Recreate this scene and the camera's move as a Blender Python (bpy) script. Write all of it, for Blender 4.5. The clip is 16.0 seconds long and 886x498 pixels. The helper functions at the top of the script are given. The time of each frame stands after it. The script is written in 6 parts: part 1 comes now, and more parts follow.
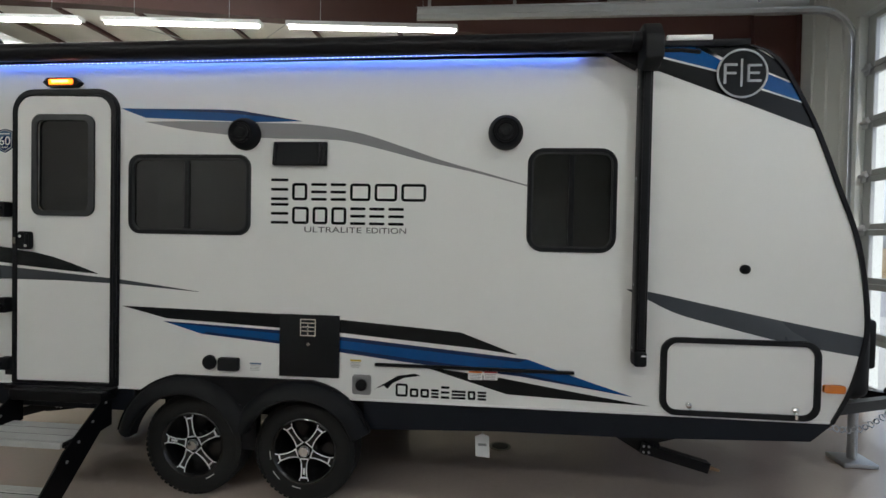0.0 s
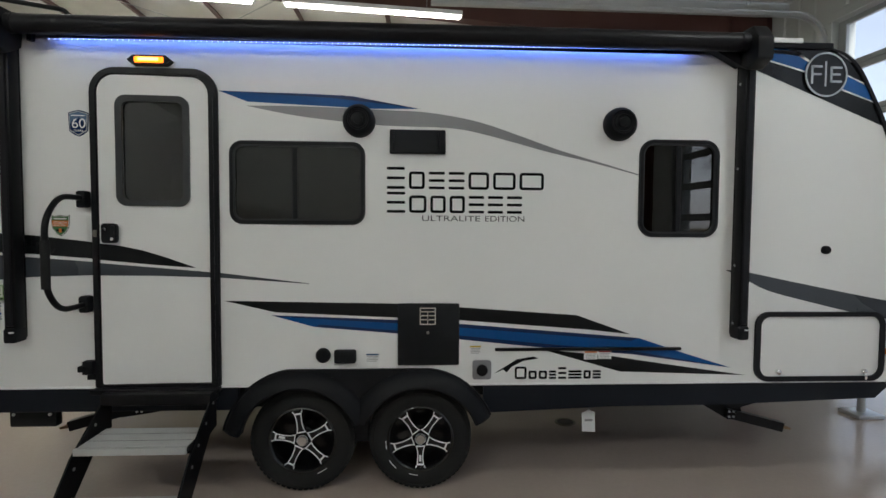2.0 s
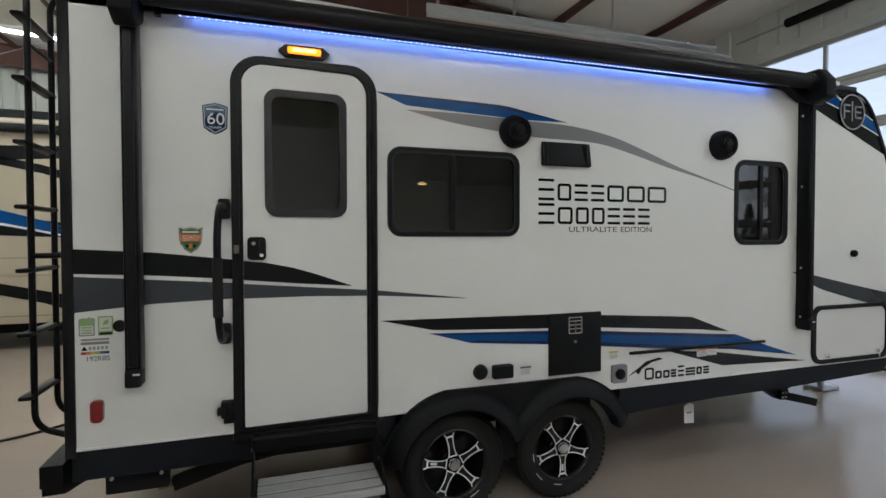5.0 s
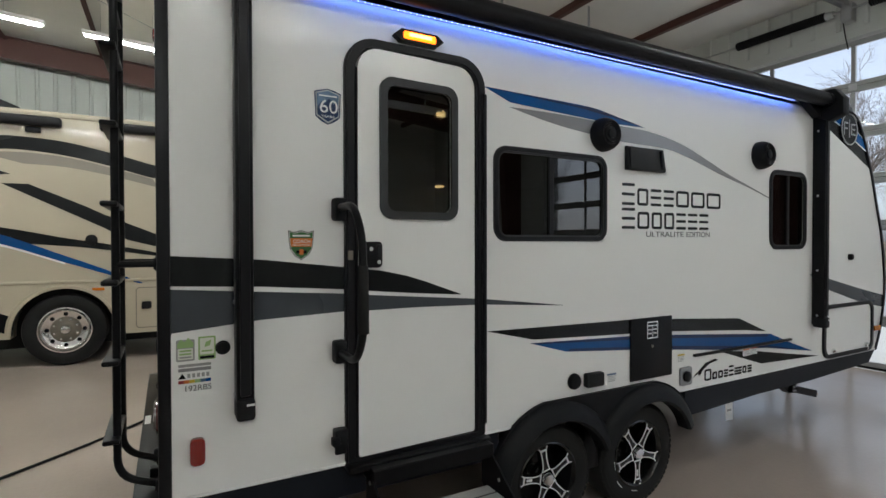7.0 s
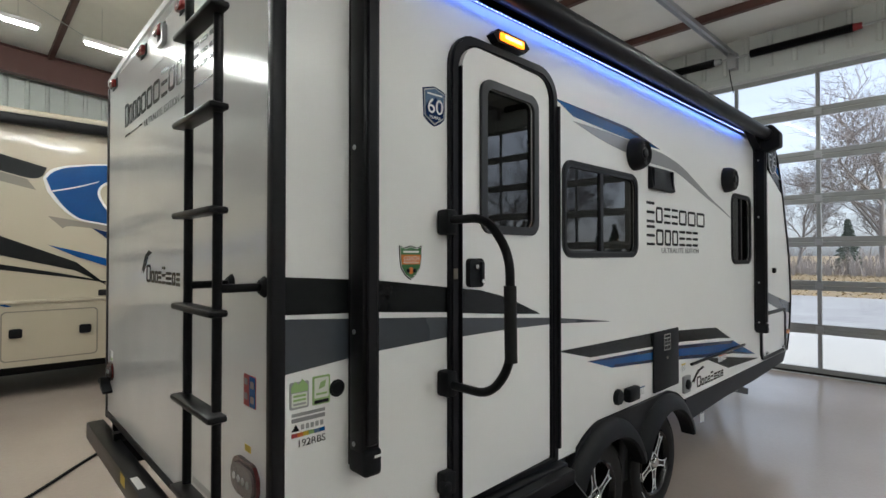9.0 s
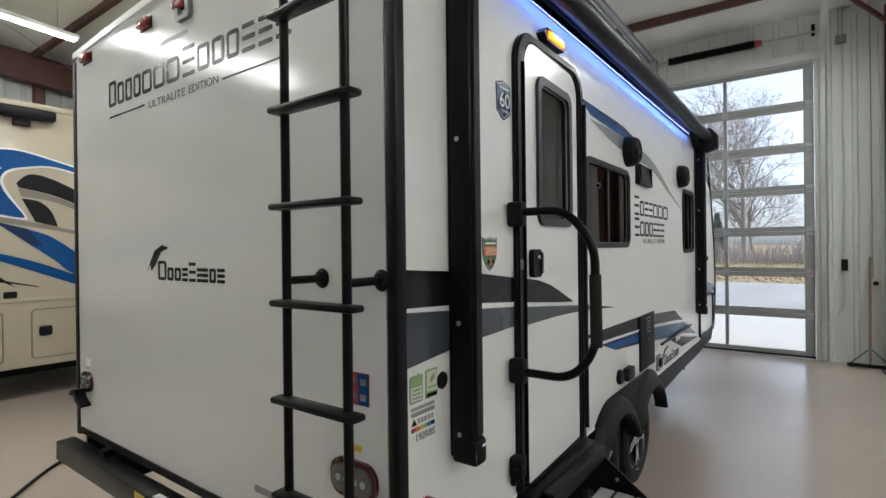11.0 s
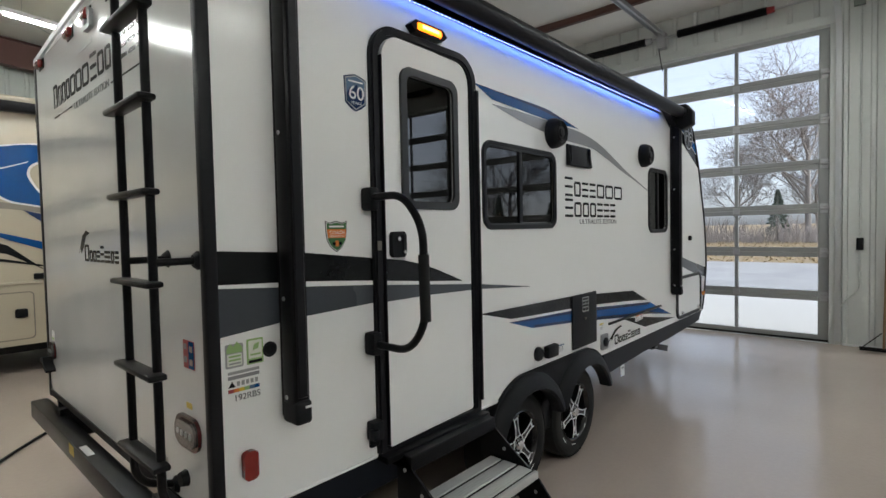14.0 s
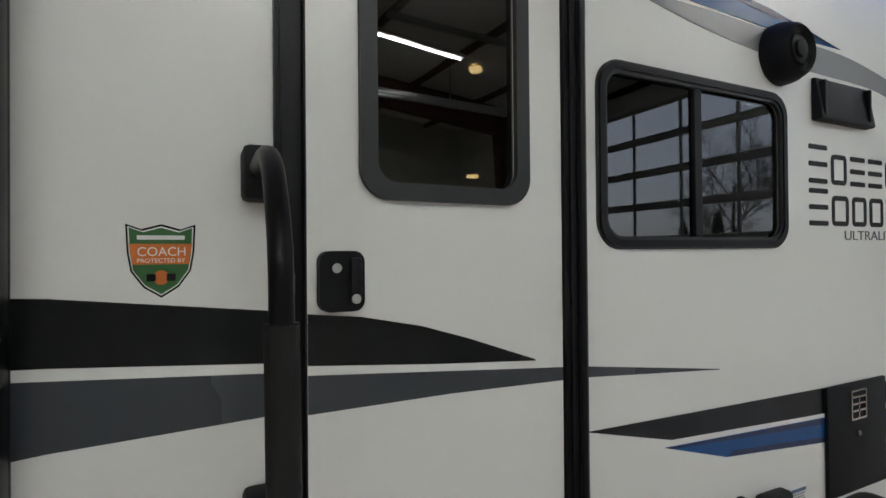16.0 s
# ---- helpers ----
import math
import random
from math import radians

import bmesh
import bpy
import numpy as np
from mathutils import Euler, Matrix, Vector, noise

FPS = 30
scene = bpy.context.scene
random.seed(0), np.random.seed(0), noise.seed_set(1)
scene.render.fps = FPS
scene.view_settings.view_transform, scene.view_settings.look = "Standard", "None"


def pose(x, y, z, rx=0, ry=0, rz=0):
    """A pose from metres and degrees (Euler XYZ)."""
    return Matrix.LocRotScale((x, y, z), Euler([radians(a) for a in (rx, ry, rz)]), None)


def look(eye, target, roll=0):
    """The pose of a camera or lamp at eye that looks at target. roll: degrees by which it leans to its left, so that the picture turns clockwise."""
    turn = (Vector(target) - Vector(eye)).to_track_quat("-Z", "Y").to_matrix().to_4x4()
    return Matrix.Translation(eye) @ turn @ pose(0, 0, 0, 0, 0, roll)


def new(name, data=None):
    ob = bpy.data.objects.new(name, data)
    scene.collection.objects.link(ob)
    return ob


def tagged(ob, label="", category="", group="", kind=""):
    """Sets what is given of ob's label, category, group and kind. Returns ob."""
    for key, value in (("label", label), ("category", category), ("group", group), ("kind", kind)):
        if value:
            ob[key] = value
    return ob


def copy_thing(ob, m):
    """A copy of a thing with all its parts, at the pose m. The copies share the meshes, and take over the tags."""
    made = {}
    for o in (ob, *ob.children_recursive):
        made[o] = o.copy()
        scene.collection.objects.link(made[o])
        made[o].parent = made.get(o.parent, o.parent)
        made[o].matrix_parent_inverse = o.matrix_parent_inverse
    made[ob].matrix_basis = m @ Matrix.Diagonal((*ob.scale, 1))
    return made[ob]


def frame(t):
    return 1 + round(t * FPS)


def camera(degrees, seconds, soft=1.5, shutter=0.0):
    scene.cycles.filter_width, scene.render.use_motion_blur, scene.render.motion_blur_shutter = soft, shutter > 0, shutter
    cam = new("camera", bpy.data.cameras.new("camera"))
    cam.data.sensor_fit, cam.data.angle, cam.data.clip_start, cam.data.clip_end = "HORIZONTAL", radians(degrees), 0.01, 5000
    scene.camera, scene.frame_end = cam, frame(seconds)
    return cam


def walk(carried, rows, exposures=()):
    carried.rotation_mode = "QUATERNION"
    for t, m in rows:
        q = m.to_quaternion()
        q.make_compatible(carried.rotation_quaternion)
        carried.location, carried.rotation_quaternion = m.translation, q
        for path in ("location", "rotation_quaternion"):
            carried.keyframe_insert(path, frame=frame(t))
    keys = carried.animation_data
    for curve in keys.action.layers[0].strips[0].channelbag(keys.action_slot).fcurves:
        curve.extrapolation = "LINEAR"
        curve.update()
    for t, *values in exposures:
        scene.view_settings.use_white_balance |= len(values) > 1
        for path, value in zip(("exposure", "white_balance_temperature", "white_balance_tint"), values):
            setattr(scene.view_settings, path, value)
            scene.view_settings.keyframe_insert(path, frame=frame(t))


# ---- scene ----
cam = camera(82.4, 16.0)
PATH = [
    (0, (-0.069, 0.071, 1.621), (-0.260, 2.061, 1.584), 1.10),
    (0.5, (-0.345, 0.038, 1.639), (-0.440, 2.035, 1.603), 0.50),
    (1, (-0.638, -0.006, 1.620), (-0.662, 1.992, 1.559), 0.70),
    (1.5, (-0.914, -0.035, 1.618), (-0.878, 1.963, 1.530), 0.90),
    (2, (-1.202, -0.017, 1.620), (-1.101, 1.978, 1.530), 0.40),
    (2.5, (-1.484, 0.011, 1.613), (-1.346, 2.005, 1.543), 0.00),
    (3, (-1.775, 0.045, 1.629), (-1.585, 2.034, 1.552), 0.00),
    (3.5, (-2.054, 0.091, 1.650), (-1.768, 2.068, 1.564), 0.12),
    (6, (-3.329, 0.567, 1.603), (-2.518, 2.395, 1.580), -0.45),
    (6.5, (-3.520, 0.711, 1.625), (-2.652, 2.513, 1.592), -0.32),
    (7, (-3.716, 0.881, 1.620), (-2.760, 2.637, 1.593), -0.10),
    (7.5, (-3.918, 1.052, 1.633), (-2.849, 2.740, 1.619), -0.42),
    (8, (-4.087, 1.234, 1.625), (-2.893, 2.839, 1.626), -0.55),
    (8.5, (-4.234, 1.423, 1.630), (-2.944, 2.951, 1.640), -0.37),
    (9, (-4.381, 1.590, 1.634), (-3.012, 3.048, 1.660), 0.00),
    (11.5, (-4.833, 2.064, 1.631), (-3.187, 3.200, 1.622), -0.90),
    (12, (-4.834, 2.041, 1.629), (-3.175, 3.160, 1.623), -1.00),
    (12.5, (-4.815, 1.918, 1.627), (-3.178, 3.068, 1.619), -1.20),
    (13, (-4.768, 1.718, 1.636), (-3.172, 2.923, 1.619), -1.10),
    (13.5, (-4.658, 1.463, 1.631), (-3.131, 2.754, 1.597), -0.80),
    (14, (-4.438, 1.340, 1.622), (-2.949, 2.674, 1.550), -1.20),
    (14.5, (-4.099, 1.415, 1.634), (-2.617, 2.761, 1.584), -1.00),
    (15, (-3.708, 1.509, 1.646), (-2.366, 2.992, 1.667), 0.00),
    (15.5, (-3.400, 1.724, 1.605), (-2.292, 3.387, 1.614), -0.70),
    (16, (-3.179, 2.013, 1.618), (-2.309, 3.814, 1.633), -0.50),
]
walk(cam, [(t, look(eye, target, roll)) for t, eye, target, roll in PATH], [(0, 0.64), (2.5, 0.68), (6, 0.7), (7, 0.75), (9, 0.92), (11.5, 1.06), (13, 1.03), (14.5, 0.82), (16, 0.77)])

# ---- world, sun, large lights ----
world = bpy.data.worlds.new("world")
scene.world = world
world.use_nodes = True
wn, wl = world.node_tree.nodes, world.node_tree.links
sky = wn.new("ShaderNodeTexSky")
sky.sky_type, sky.sun_disc = "NISHITA", False
sky.sun_elevation, sky.sun_rotation = radians(38), radians(169)
sky.air_density, sky.dust_density, sky.ozone_density = 1.0, 2.2, 1.5
# an overcast sky: most of the blue is taken out
haze = wn.new("ShaderNodeHueSaturation")
haze.inputs["Saturation"].default_value = 0.3
wl.new(sky.outputs["Color"], haze.inputs["Color"])
tint = wn.new("ShaderNodeMix")
tint.data_type, tint.blend_type = "RGBA", "MULTIPLY"
tint.inputs["Factor"].default_value = 1.0
tint.inputs["B"].default_value = (0.91, 0.99, 1.14, 1)
wl.new(haze.outputs["Color"], tint.inputs["A"])
wl.new(tint.outputs["Result"], wn["Background"].inputs["Color"])
wn["Background"].inputs["Strength"].default_value = 0.15

sun = new("sun", bpy.data.lights.new("sun", "SUN"))
sun.data.energy, sun.data.angle, sun.data.color = 1.5, radians(12), (1.0, 0.96, 0.9)
sun.matrix_world = look((8, -40, 32), (0, 0, 0))

LAMP = 46.0          # glow of the fluorescent tubes

# ---- materials ----
def mat(name, color, rough=0.5, metal=0.0, var=0.06, scale=6.0, bump=0.0, bump_scale=60.0, coat=0.0, wave=0.0, island=0.0, spec=0.5, coat_rough=0.04):
    """A surface with variation at two scales: broad stains and fine grain, in colour, gloss and relief."""
    m = bpy.data.materials.new(name)
    m.use_nodes = True
    n, l = m.node_tree.nodes, m.node_tree.links
    b = n["Principled BSDF"]
    tc = n.new("ShaderNodeTexCoord")
    broad, fine = n.new("ShaderNodeTexNoise"), n.new("ShaderNodeTexNoise")
    broad.inputs["Scale"].default_value, broad.inputs["Detail"].default_value = scale * 0.25, 5
    fine.inputs["Scale"].default_value, fine.inputs["Detail"].default_value = bump_scale, 6
    for q in (broad, fine):
        l.new(tc.outputs["Object"], q.inputs["Vector"])
    mix = n.new("ShaderNodeMix")
    mix.data_type = "RGBA"
    lo, hi = [max(0, c * (1 - var)) for c in color], [min(1, c * (1 + var)) for c in color]
    mix.inputs["A"].default_value, mix.inputs["B"].default_value = (*lo, 1), (*hi, 1)
    add = n.new("ShaderNodeMath")
    add.operation = "MULTIPLY_ADD"
    add.inputs[1].default_value = 0.35
    l.new(fine.outputs["Fac"], add.inputs[0])
    half = n.new("ShaderNodeMath")
    half.operation = "MULTIPLY"
    half.inputs[1].default_value = 0.65
    l.new(broad.outputs["Fac"], half.inputs[0])
    l.new(half.outputs[0], add.inputs[2])
    l.new(add.outputs[0], mix.inputs["Factor"])
    out = mix.outputs["Result"]
    if island:
        oi = n.new("ShaderNodeObjectInfo")
        hs = n.new("ShaderNodeHueSaturation")
        mr = n.new("ShaderNodeMapRange")
        mr.inputs["To Min"].default_value, mr.inputs["To Max"].default_value = 1 - island, 1 + island
        l.new(oi.outputs["Random"], mr.inputs["Value"])
        l.new(mr.outputs["Result"], hs.inputs["Value"])
        l.new(out, hs.inputs["Color"])
        out = hs.outputs["Color"]
    l.new(out, b.inputs["Base Color"])
    rr = n.new("ShaderNodeMapRange")
    rr.inputs["To Min"].default_value, rr.inputs["To Max"].default_value = rough * 0.8, min(1, rough * 1.25)
    l.new(broad.outputs["Fac"], rr.inputs["Value"])
    l.new(rr.outputs["Result"], b.inputs["Roughness"])
    b.inputs["Metallic"].default_value = metal
    b.inputs["Specular IOR Level"].default_value = spec
    if coat:
        b.inputs["Coat Weight"].default_value, b.inputs["Coat Roughness"].default_value = coat, coat_rough
    normal = None
    if wave:
        wv = n.new("ShaderNodeTexNoise")
        wv.inputs["Scale"].default_value, wv.inputs["Detail"].default_value = 1.6, 1
        l.new(tc.outputs["Object"], wv.inputs["Vector"])
        bw = n.new("ShaderNodeBump")
        bw.inputs["Strength"].default_value, bw.inputs["Distance"].default_value = 1.0, wave
        l.new(wv.outputs["Fac"], bw.inputs["Height"])
        normal = bw.outputs["Normal"]
    if bump:
        bp = n.new("ShaderNodeBump")
        bp.inputs["Strength"].default_value, bp.inputs["Distance"].default_value = 1.0, bump
        l.new(fine.outputs["Fac"], bp.inputs["Height"])
        if normal:
            l.new(normal, bp.inputs["Normal"])
        normal = bp.outputs["Normal"]
    if normal:
        l.new(normal, b.inputs["Normal"])
        if coat:
            l.new(normal, b.inputs["Coat Normal"])
    return m


def glow(name, color, strength):
    m = mat(name, color, 0.4)
    b = m.node_tree.nodes["Principled BSDF"]
    b.inputs["Emission Color"].default_value = (*color, 1)
    b.inputs["Emission Strength"].default_value = strength
    return m


def glass(name, tint, f0=0.04):
    """A thin tinted pane: light passes straight through, gloss grows towards grazing angles."""
    m = bpy.data.materials.new(name)
    m.use_nodes = True
    n, l = m.node_tree.nodes, m.node_tree.links
    n.remove(n["Principled BSDF"])
    tr, gl, lw, mx = n.new("ShaderNodeBsdfTransparent"), n.new("ShaderNodeBsdfGlossy"), n.new("ShaderNodeLayerWeight"), n.new("ShaderNodeMixShader")
    tr.inputs["Color"].default_value = (*tint, 1)
    gl.inputs["Roughness"].default_value = 0.0
    lw.inputs["Blend"].default_value = 0.5
    pw, ma = n.new("ShaderNodeMath"), n.new("ShaderNodeMath")
    pw.operation, ma.operation = "POWER", "MULTIPLY_ADD"
    pw.inputs[1].default_value = 5.0
    ma.inputs[1].default_value, ma.inputs[2].default_value = 1 - f0, f0
    l.new(lw.outputs["Facing"], pw.inputs[0])
    l.new(pw.outputs[0], ma.inputs[0])
    l.new(ma.outputs[0], mx.inputs["Fac"])
    l.new(tr.outputs["BSDF"], mx.inputs[1])
    l.new(gl.outputs["BSDF"], mx.inputs[2])
    l.new(mx.outputs["Shader"], n["Material Output"].inputs["Surface"])
    return m


def floor_material():
    """Sealed concrete: mottled, with stains, fine pits and a worn shine."""
    m = mat("sealed_concrete", (0.555, 0.462, 0.400), 0.3, 0, 0.13, 2.4, 0.0012, 30.0, spec=0.85)
    n, l = m.node_tree.nodes, m.node_tree.links
    b = n["Principled BSDF"]
    tc = n.new("ShaderNodeTexCoord")
    st = n.new("ShaderNodeTexNoise")
    st.inputs["Scale"].default_value, st.inputs["Detail"].default_value, st.inputs["Roughness"].default_value = 0.7, 2, 0.5
    l.new(tc.outputs["Object"], st.inputs["Vector"])
    ramp = n.new("ShaderNodeValToRGB")
    ramp.color_ramp.elements[0].position, ramp.color_ramp.elements[1].position = 0.2, 0.8
    ramp.color_ramp.elements[0].color, ramp.color_ramp.elements[1].color = (0.86, 0.86, 0.87, 1), (1.0, 0.995, 0.99, 1)
    l.new(st.outputs["Fac"], ramp.inputs["Fac"])
    mul = n.new("ShaderNodeMix")
    mul.data_type, mul.blend_type = "RGBA", "MULTIPLY"
    mul.inputs["Factor"].default_value = 1
    l.new(b.inputs["Base Color"].links[0].from_socket, mul.inputs["A"])
    l.new(ramp.outputs["Color"], mul.inputs["B"])
    l.new(mul.outputs["Result"], b.inputs["Base Color"])
    rr = n.new("ShaderNodeMapRange")
    rr.inputs["From Min"].default_value, rr.inputs["From Max"].default_value = 0.3, 0.7
    rr.inputs["To Min"].default_value, rr.inputs["To Max"].default_value = 0.10, 0.24
    wear = n.new("ShaderNodeTexNoise")
    wear.inputs["Scale"].default_value, wear.inputs["Detail"].default_value, wear.inputs["Roughness"].default_value = 3.2, 8, 0.72
    l.new(tc.outputs["Object"], wear.inputs["Vector"])
    l.new(wear.outputs["Fac"], rr.inputs["Value"])
    l.new(rr.outputs["Result"], b.inputs["Roughness"])
    return m


M_FLOOR = floor_material()
M_GEL = mat("white_gelcoat", (0.80, 0.80, 0.79), 0.34, 0, 0.02, 2.0, 0.00006, 90, coat=0.3, wave=0.005, coat_rough=0.1)
M_REARGEL = mat("white_rear_skin", (0.77, 0.77, 0.765), 0.13, 0, 0.02, 2.0, 0.00026, 120, coat=0.6, wave=0.009, spec=0.5)
M_BLACK = mat("black_powder_coat", (0.006, 0.006, 0.007), 0.3, 0, 0.25, 8, 0.0001, 220, spec=0.14)
M_TRIM = mat("black_vinyl_trim", (0.008, 0.008, 0.010), 0.38, 0, 0.2, 8, 0.0001, 160, spec=0.2)
M_PLASTIC = mat("black_moulded_plastic", (0.007, 0.0075, 0.009), 0.5, 0, 0.25, 10, 0.0004, 320, spec=0.18)
M_FRAME = mat("charcoal_window_frame", (0.016, 0.0175, 0.020), 0.42, 0, 0.2, 10, 0.0003, 260, spec=0.45)
M_SKIRT = mat("dark_ribbed_skirt_metal", (0.008, 0.010, 0.015), 0.42, 0.0, 0.2, 5, 0.0003, 120, spec=0.18)
M_RUBBER = mat("tyre_rubber", (0.013, 0.013, 0.013), 0.72, 0, 0.3, 12, 0.0008, 180, spec=0.28)
M_ALLOY = mat("machined_alloy", (0.86, 0.86, 0.87), 0.42, 0.25, 0.08, 20, 0.0001, 200)
M_GLOSSBLACK = mat("gloss_black_wheel", (0.006, 0.006, 0.0065), 0.24, 0, 0.2, 10, coat=0.12)
M_CHROME = mat("chrome", (0.78, 0.78, 0.78), 0.12, 1, 0.05, 10)
M_DK_DECAL = mat("black_decal_film", (0.007, 0.008, 0.009), 0.25, 0, 0.2, 3, spec=0.25)
M_GREY_DECAL = mat("slate_grey_decal_film", (0.048, 0.055, 0.066), 0.27, 0, 0.12, 3, coat=0.1, spec=0.35)
M_SILVER_DECAL = mat("silver_grey_decal_film", (0.235, 0.235, 0.245), 0.3, 0.2, 0.1, 3, coat=0.3)
M_BLUE_DECAL = mat("blue_decal_film", (0.001, 0.064, 0.235), 0.24, 0, 0.25, 9, coat=0.06, spec=0.3)
M_NAVY_DECAL = mat("navy_decal_film", (0.006, 0.022, 0.085), 0.24, 0, 0.2, 9, coat=0.15, spec=0.3)
M_WHITE_DECAL = mat("white_decal_film", (0.8, 0.8, 0.8), 0.3, 0, 0.02, 5)
M_TINT = glass("tinted_glass", (0.125, 0.135, 0.135), 0.075)
M_PANE = glass("clear_glass", (0.98, 0.99, 0.99), 0.02)
M_RED_LENS = mat("red_lens", (0.22, 0.012, 0.01), 0.18, 0, 0.15, 30, 0.0004, 90, coat=0.5)
M_AMBER_LENS = mat("amber_lens", (0.62, 0.17, 0.01), 0.2, 0, 0.1, 30, 0.0004, 90, coat=0.4)
M_AMBER_GLOW = glow("lit_amber_lens", (1.0, 0.17, 0.006), 2.2)
M_AMBER_CORE = glow("amber_lamp_core", (1.0, 0.42, 0.09), 5.0)
M_LED = glow("blue_led", (0.36, 0.46, 1.0), 4.0)
M_LEDTAPE = mat("pale_led_tape", (0.6, 0.6, 0.62), 0.4, 0, 0.05, 20)
M_TUBE = glow("fluorescent_tube", (0.96, 1.0, 0.965), LAMP)
M_PUCK = glow("warm_lamp", (1.0, 0.62, 0.26), 22.0)
M_STEEL = mat("galvanised_steel", (0.5, 0.51, 0.52), 0.38, 0.9, 0.18, 14, 0.0003, 60)
M_ZINC = mat("bright_galvanised_track", (0.66, 0.68, 0.69), 0.3, 0.8, 0.12, 14, 0.0002, 60)
M_ALUM = mat("satin_aluminium", (0.36, 0.37, 0.365), 0.42, 0.4, 0.1, 10, 0.0001, 120)
M_TREAD = mat("pale_ribbed_tread", (0.50, 0.50, 0.49), 0.45, 0.2, 0.12, 18, 0.0004, 90)
M_REDSTEEL = mat("red_oxide_steel", (0.088, 0.033, 0.026), 0.5, 0, 0.2, 4, 0.0006, 40)
M_LINER = mat("off_white_liner_panel", (0.62, 0.64, 0.615), 0.45, 0, 0.07, 2.5, 0.0004, 30)
M_INSUL = mat("white_roof_insulation", (0.80, 0.79, 0.75), 0.6, 0, 0.12, 2.0, 0.004, 5)
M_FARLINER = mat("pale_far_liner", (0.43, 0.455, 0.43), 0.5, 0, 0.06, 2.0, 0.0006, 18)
M_CREAM = mat("cream_coach_paint", (0.50, 0.44, 0.335), 0.2, 0, 0.03, 2, coat=0.5, wave=0.002)
M_COACH_GREY = mat("warm_grey_coach_paint", (0.25, 0.225, 0.19), 0.25, 0, 0.05, 2, coat=0.4)
M_WOOD = mat("brown_cabinet_wood", (0.17, 0.125, 0.09), 0.5, 0, 0.3, 10, 0.0004, 60)
M_LININGS = mat("beige_wall_lining", (0.42, 0.385, 0.33), 0.6, 0, 0.1, 4)
M_ORANGE = mat("orange_print", (0.62, 0.16, 0.02), 0.35, 0, 0.05, 20)
M_GREEN = mat("green_print", (0.03, 0.13, 0.035), 0.35, 0, 0.08, 20)
M_LIME = mat("light_green_print", (0.27, 0.42, 0.16), 0.4, 0, 0.08, 20)
M_PALE = mat("pale_label_paper", (0.66, 0.68, 0.6), 0.45, 0, 0.06, 30)
M_BADGE = mat("steel_blue_print", (0.065, 0.125, 0.22), 0.3, 0.2, 0.2, 30)
M_YELLOW = mat("yellow_print", (0.62, 0.44, 0.03), 0.4, 0, 0.05, 20)
M_REDPRINT = mat("red_print", (0.32, 0.03, 0.035), 0.4, 0, 0.08, 20)
M_GREYPRINT = mat("grey_print", (0.3, 0.3, 0.3), 0.4, 0, 0.08, 20)
M_DKPRINT = mat("charcoal_print", (0.05, 0.05, 0.052), 0.35, 0, 0.1, 20)
M_LAMPRIM = mat("dark_red_lamp_rim", (0.07, 0.012, 0.012), 0.2, 0, 0.15, 30, coat=0.4)
M_LAMPLENS = mat("smoked_lamp_lens", (0.17, 0.155, 0.15), 0.15, 0.2, 0.2, 40, 0.0004, 120, coat=0.5)
M_SATIN = mat("satin_silver_print", (0.42, 0.43, 0.44), 0.3, 0.6, 0.08, 20)
M_DULLRIM = mat("dull_steel_dish", (0.20, 0.18, 0.15), 0.45, 0.5, 0.25, 20, 0.0003, 80)
M_BOXGREEN = mat("grey_green_box_paint", (0.20, 0.23, 0.20), 0.45, 0, 0.08, 12)
M_BROWN = mat("worn_broom_wood", (0.28, 0.17, 0.09), 0.6, 0, 0.2, 20)


# ---- mesh helpers ----
def linked(name, bm, material, smooth=40):
    bmesh.ops.recalc_face_normals(bm, faces=bm.faces)
    me = bpy.data.meshes.new(name)
    bm.to_mesh(me)
    bm.free()
    if smooth:
        for f in me.polygons:
            f.use_smooth = True
        me.set_sharp_from_angle(angle=radians(smooth))
    me.materials.append(material)
    return new(name, me)


BASE = {}


def thing(name, at, label="", category="", group="", kind=""):
    """An Empty at the base of a thing; its parts are built in world places."""
    e = new(name)
    e.empty_display_size = 0.2
    e.location = at
    BASE[e.name] = Vector(at)
    return tagged(e, label, category, group, kind)


def part(name, bm, material, parent, label="", smooth=40):
    ob = linked(name, bm, material, smooth)
    ob.parent = parent
    ob.matrix_parent_inverse = Matrix.Translation(-BASE.get(parent.name, Vector()))
    if label:
        ob["label"] = label
    return ob


def again(src, name, parent, shift):
    """One more piece on the same mesh, moved by shift."""
    ob = new(name, src.data)
    ob.parent = parent
    ob.matrix_parent_inverse = Matrix.Translation(-BASE.get(parent.name, Vector()))
    ob.location = shift
    return ob


def single(name, bm, material, label="", category="", kind="", smooth=40):
    return tagged(linked(name, bm, material, smooth), label, category, "", kind)


def box(bm, lo, hi, bevel=0.0, seg=2):
    x0, y0, z0 = lo
    x1, y1, z1 = hi
    v = [bm.verts.new(p) for p in ((x0, y0, z0), (x1, y0, z0), (x1, y1, z0), (x0, y1, z0), (x0, y0, z1), (x1, y0, z1), (x1, y1, z1), (x0, y1, z1))]
    fs = [bm.faces.new([v[i] for i in q]) for q in ((0, 3, 2, 1), (4, 5, 6, 7), (0, 1, 5, 4), (1, 2, 6, 5), (2, 3, 7, 6), (3, 0, 4, 7))]
    if bevel:
        es = {e for f in fs for e in f.edges}
        bmesh.ops.bevel(bm, geom=list(es), offset=bevel, segments=seg, profile=0.5, affect="EDGES")
    return bm


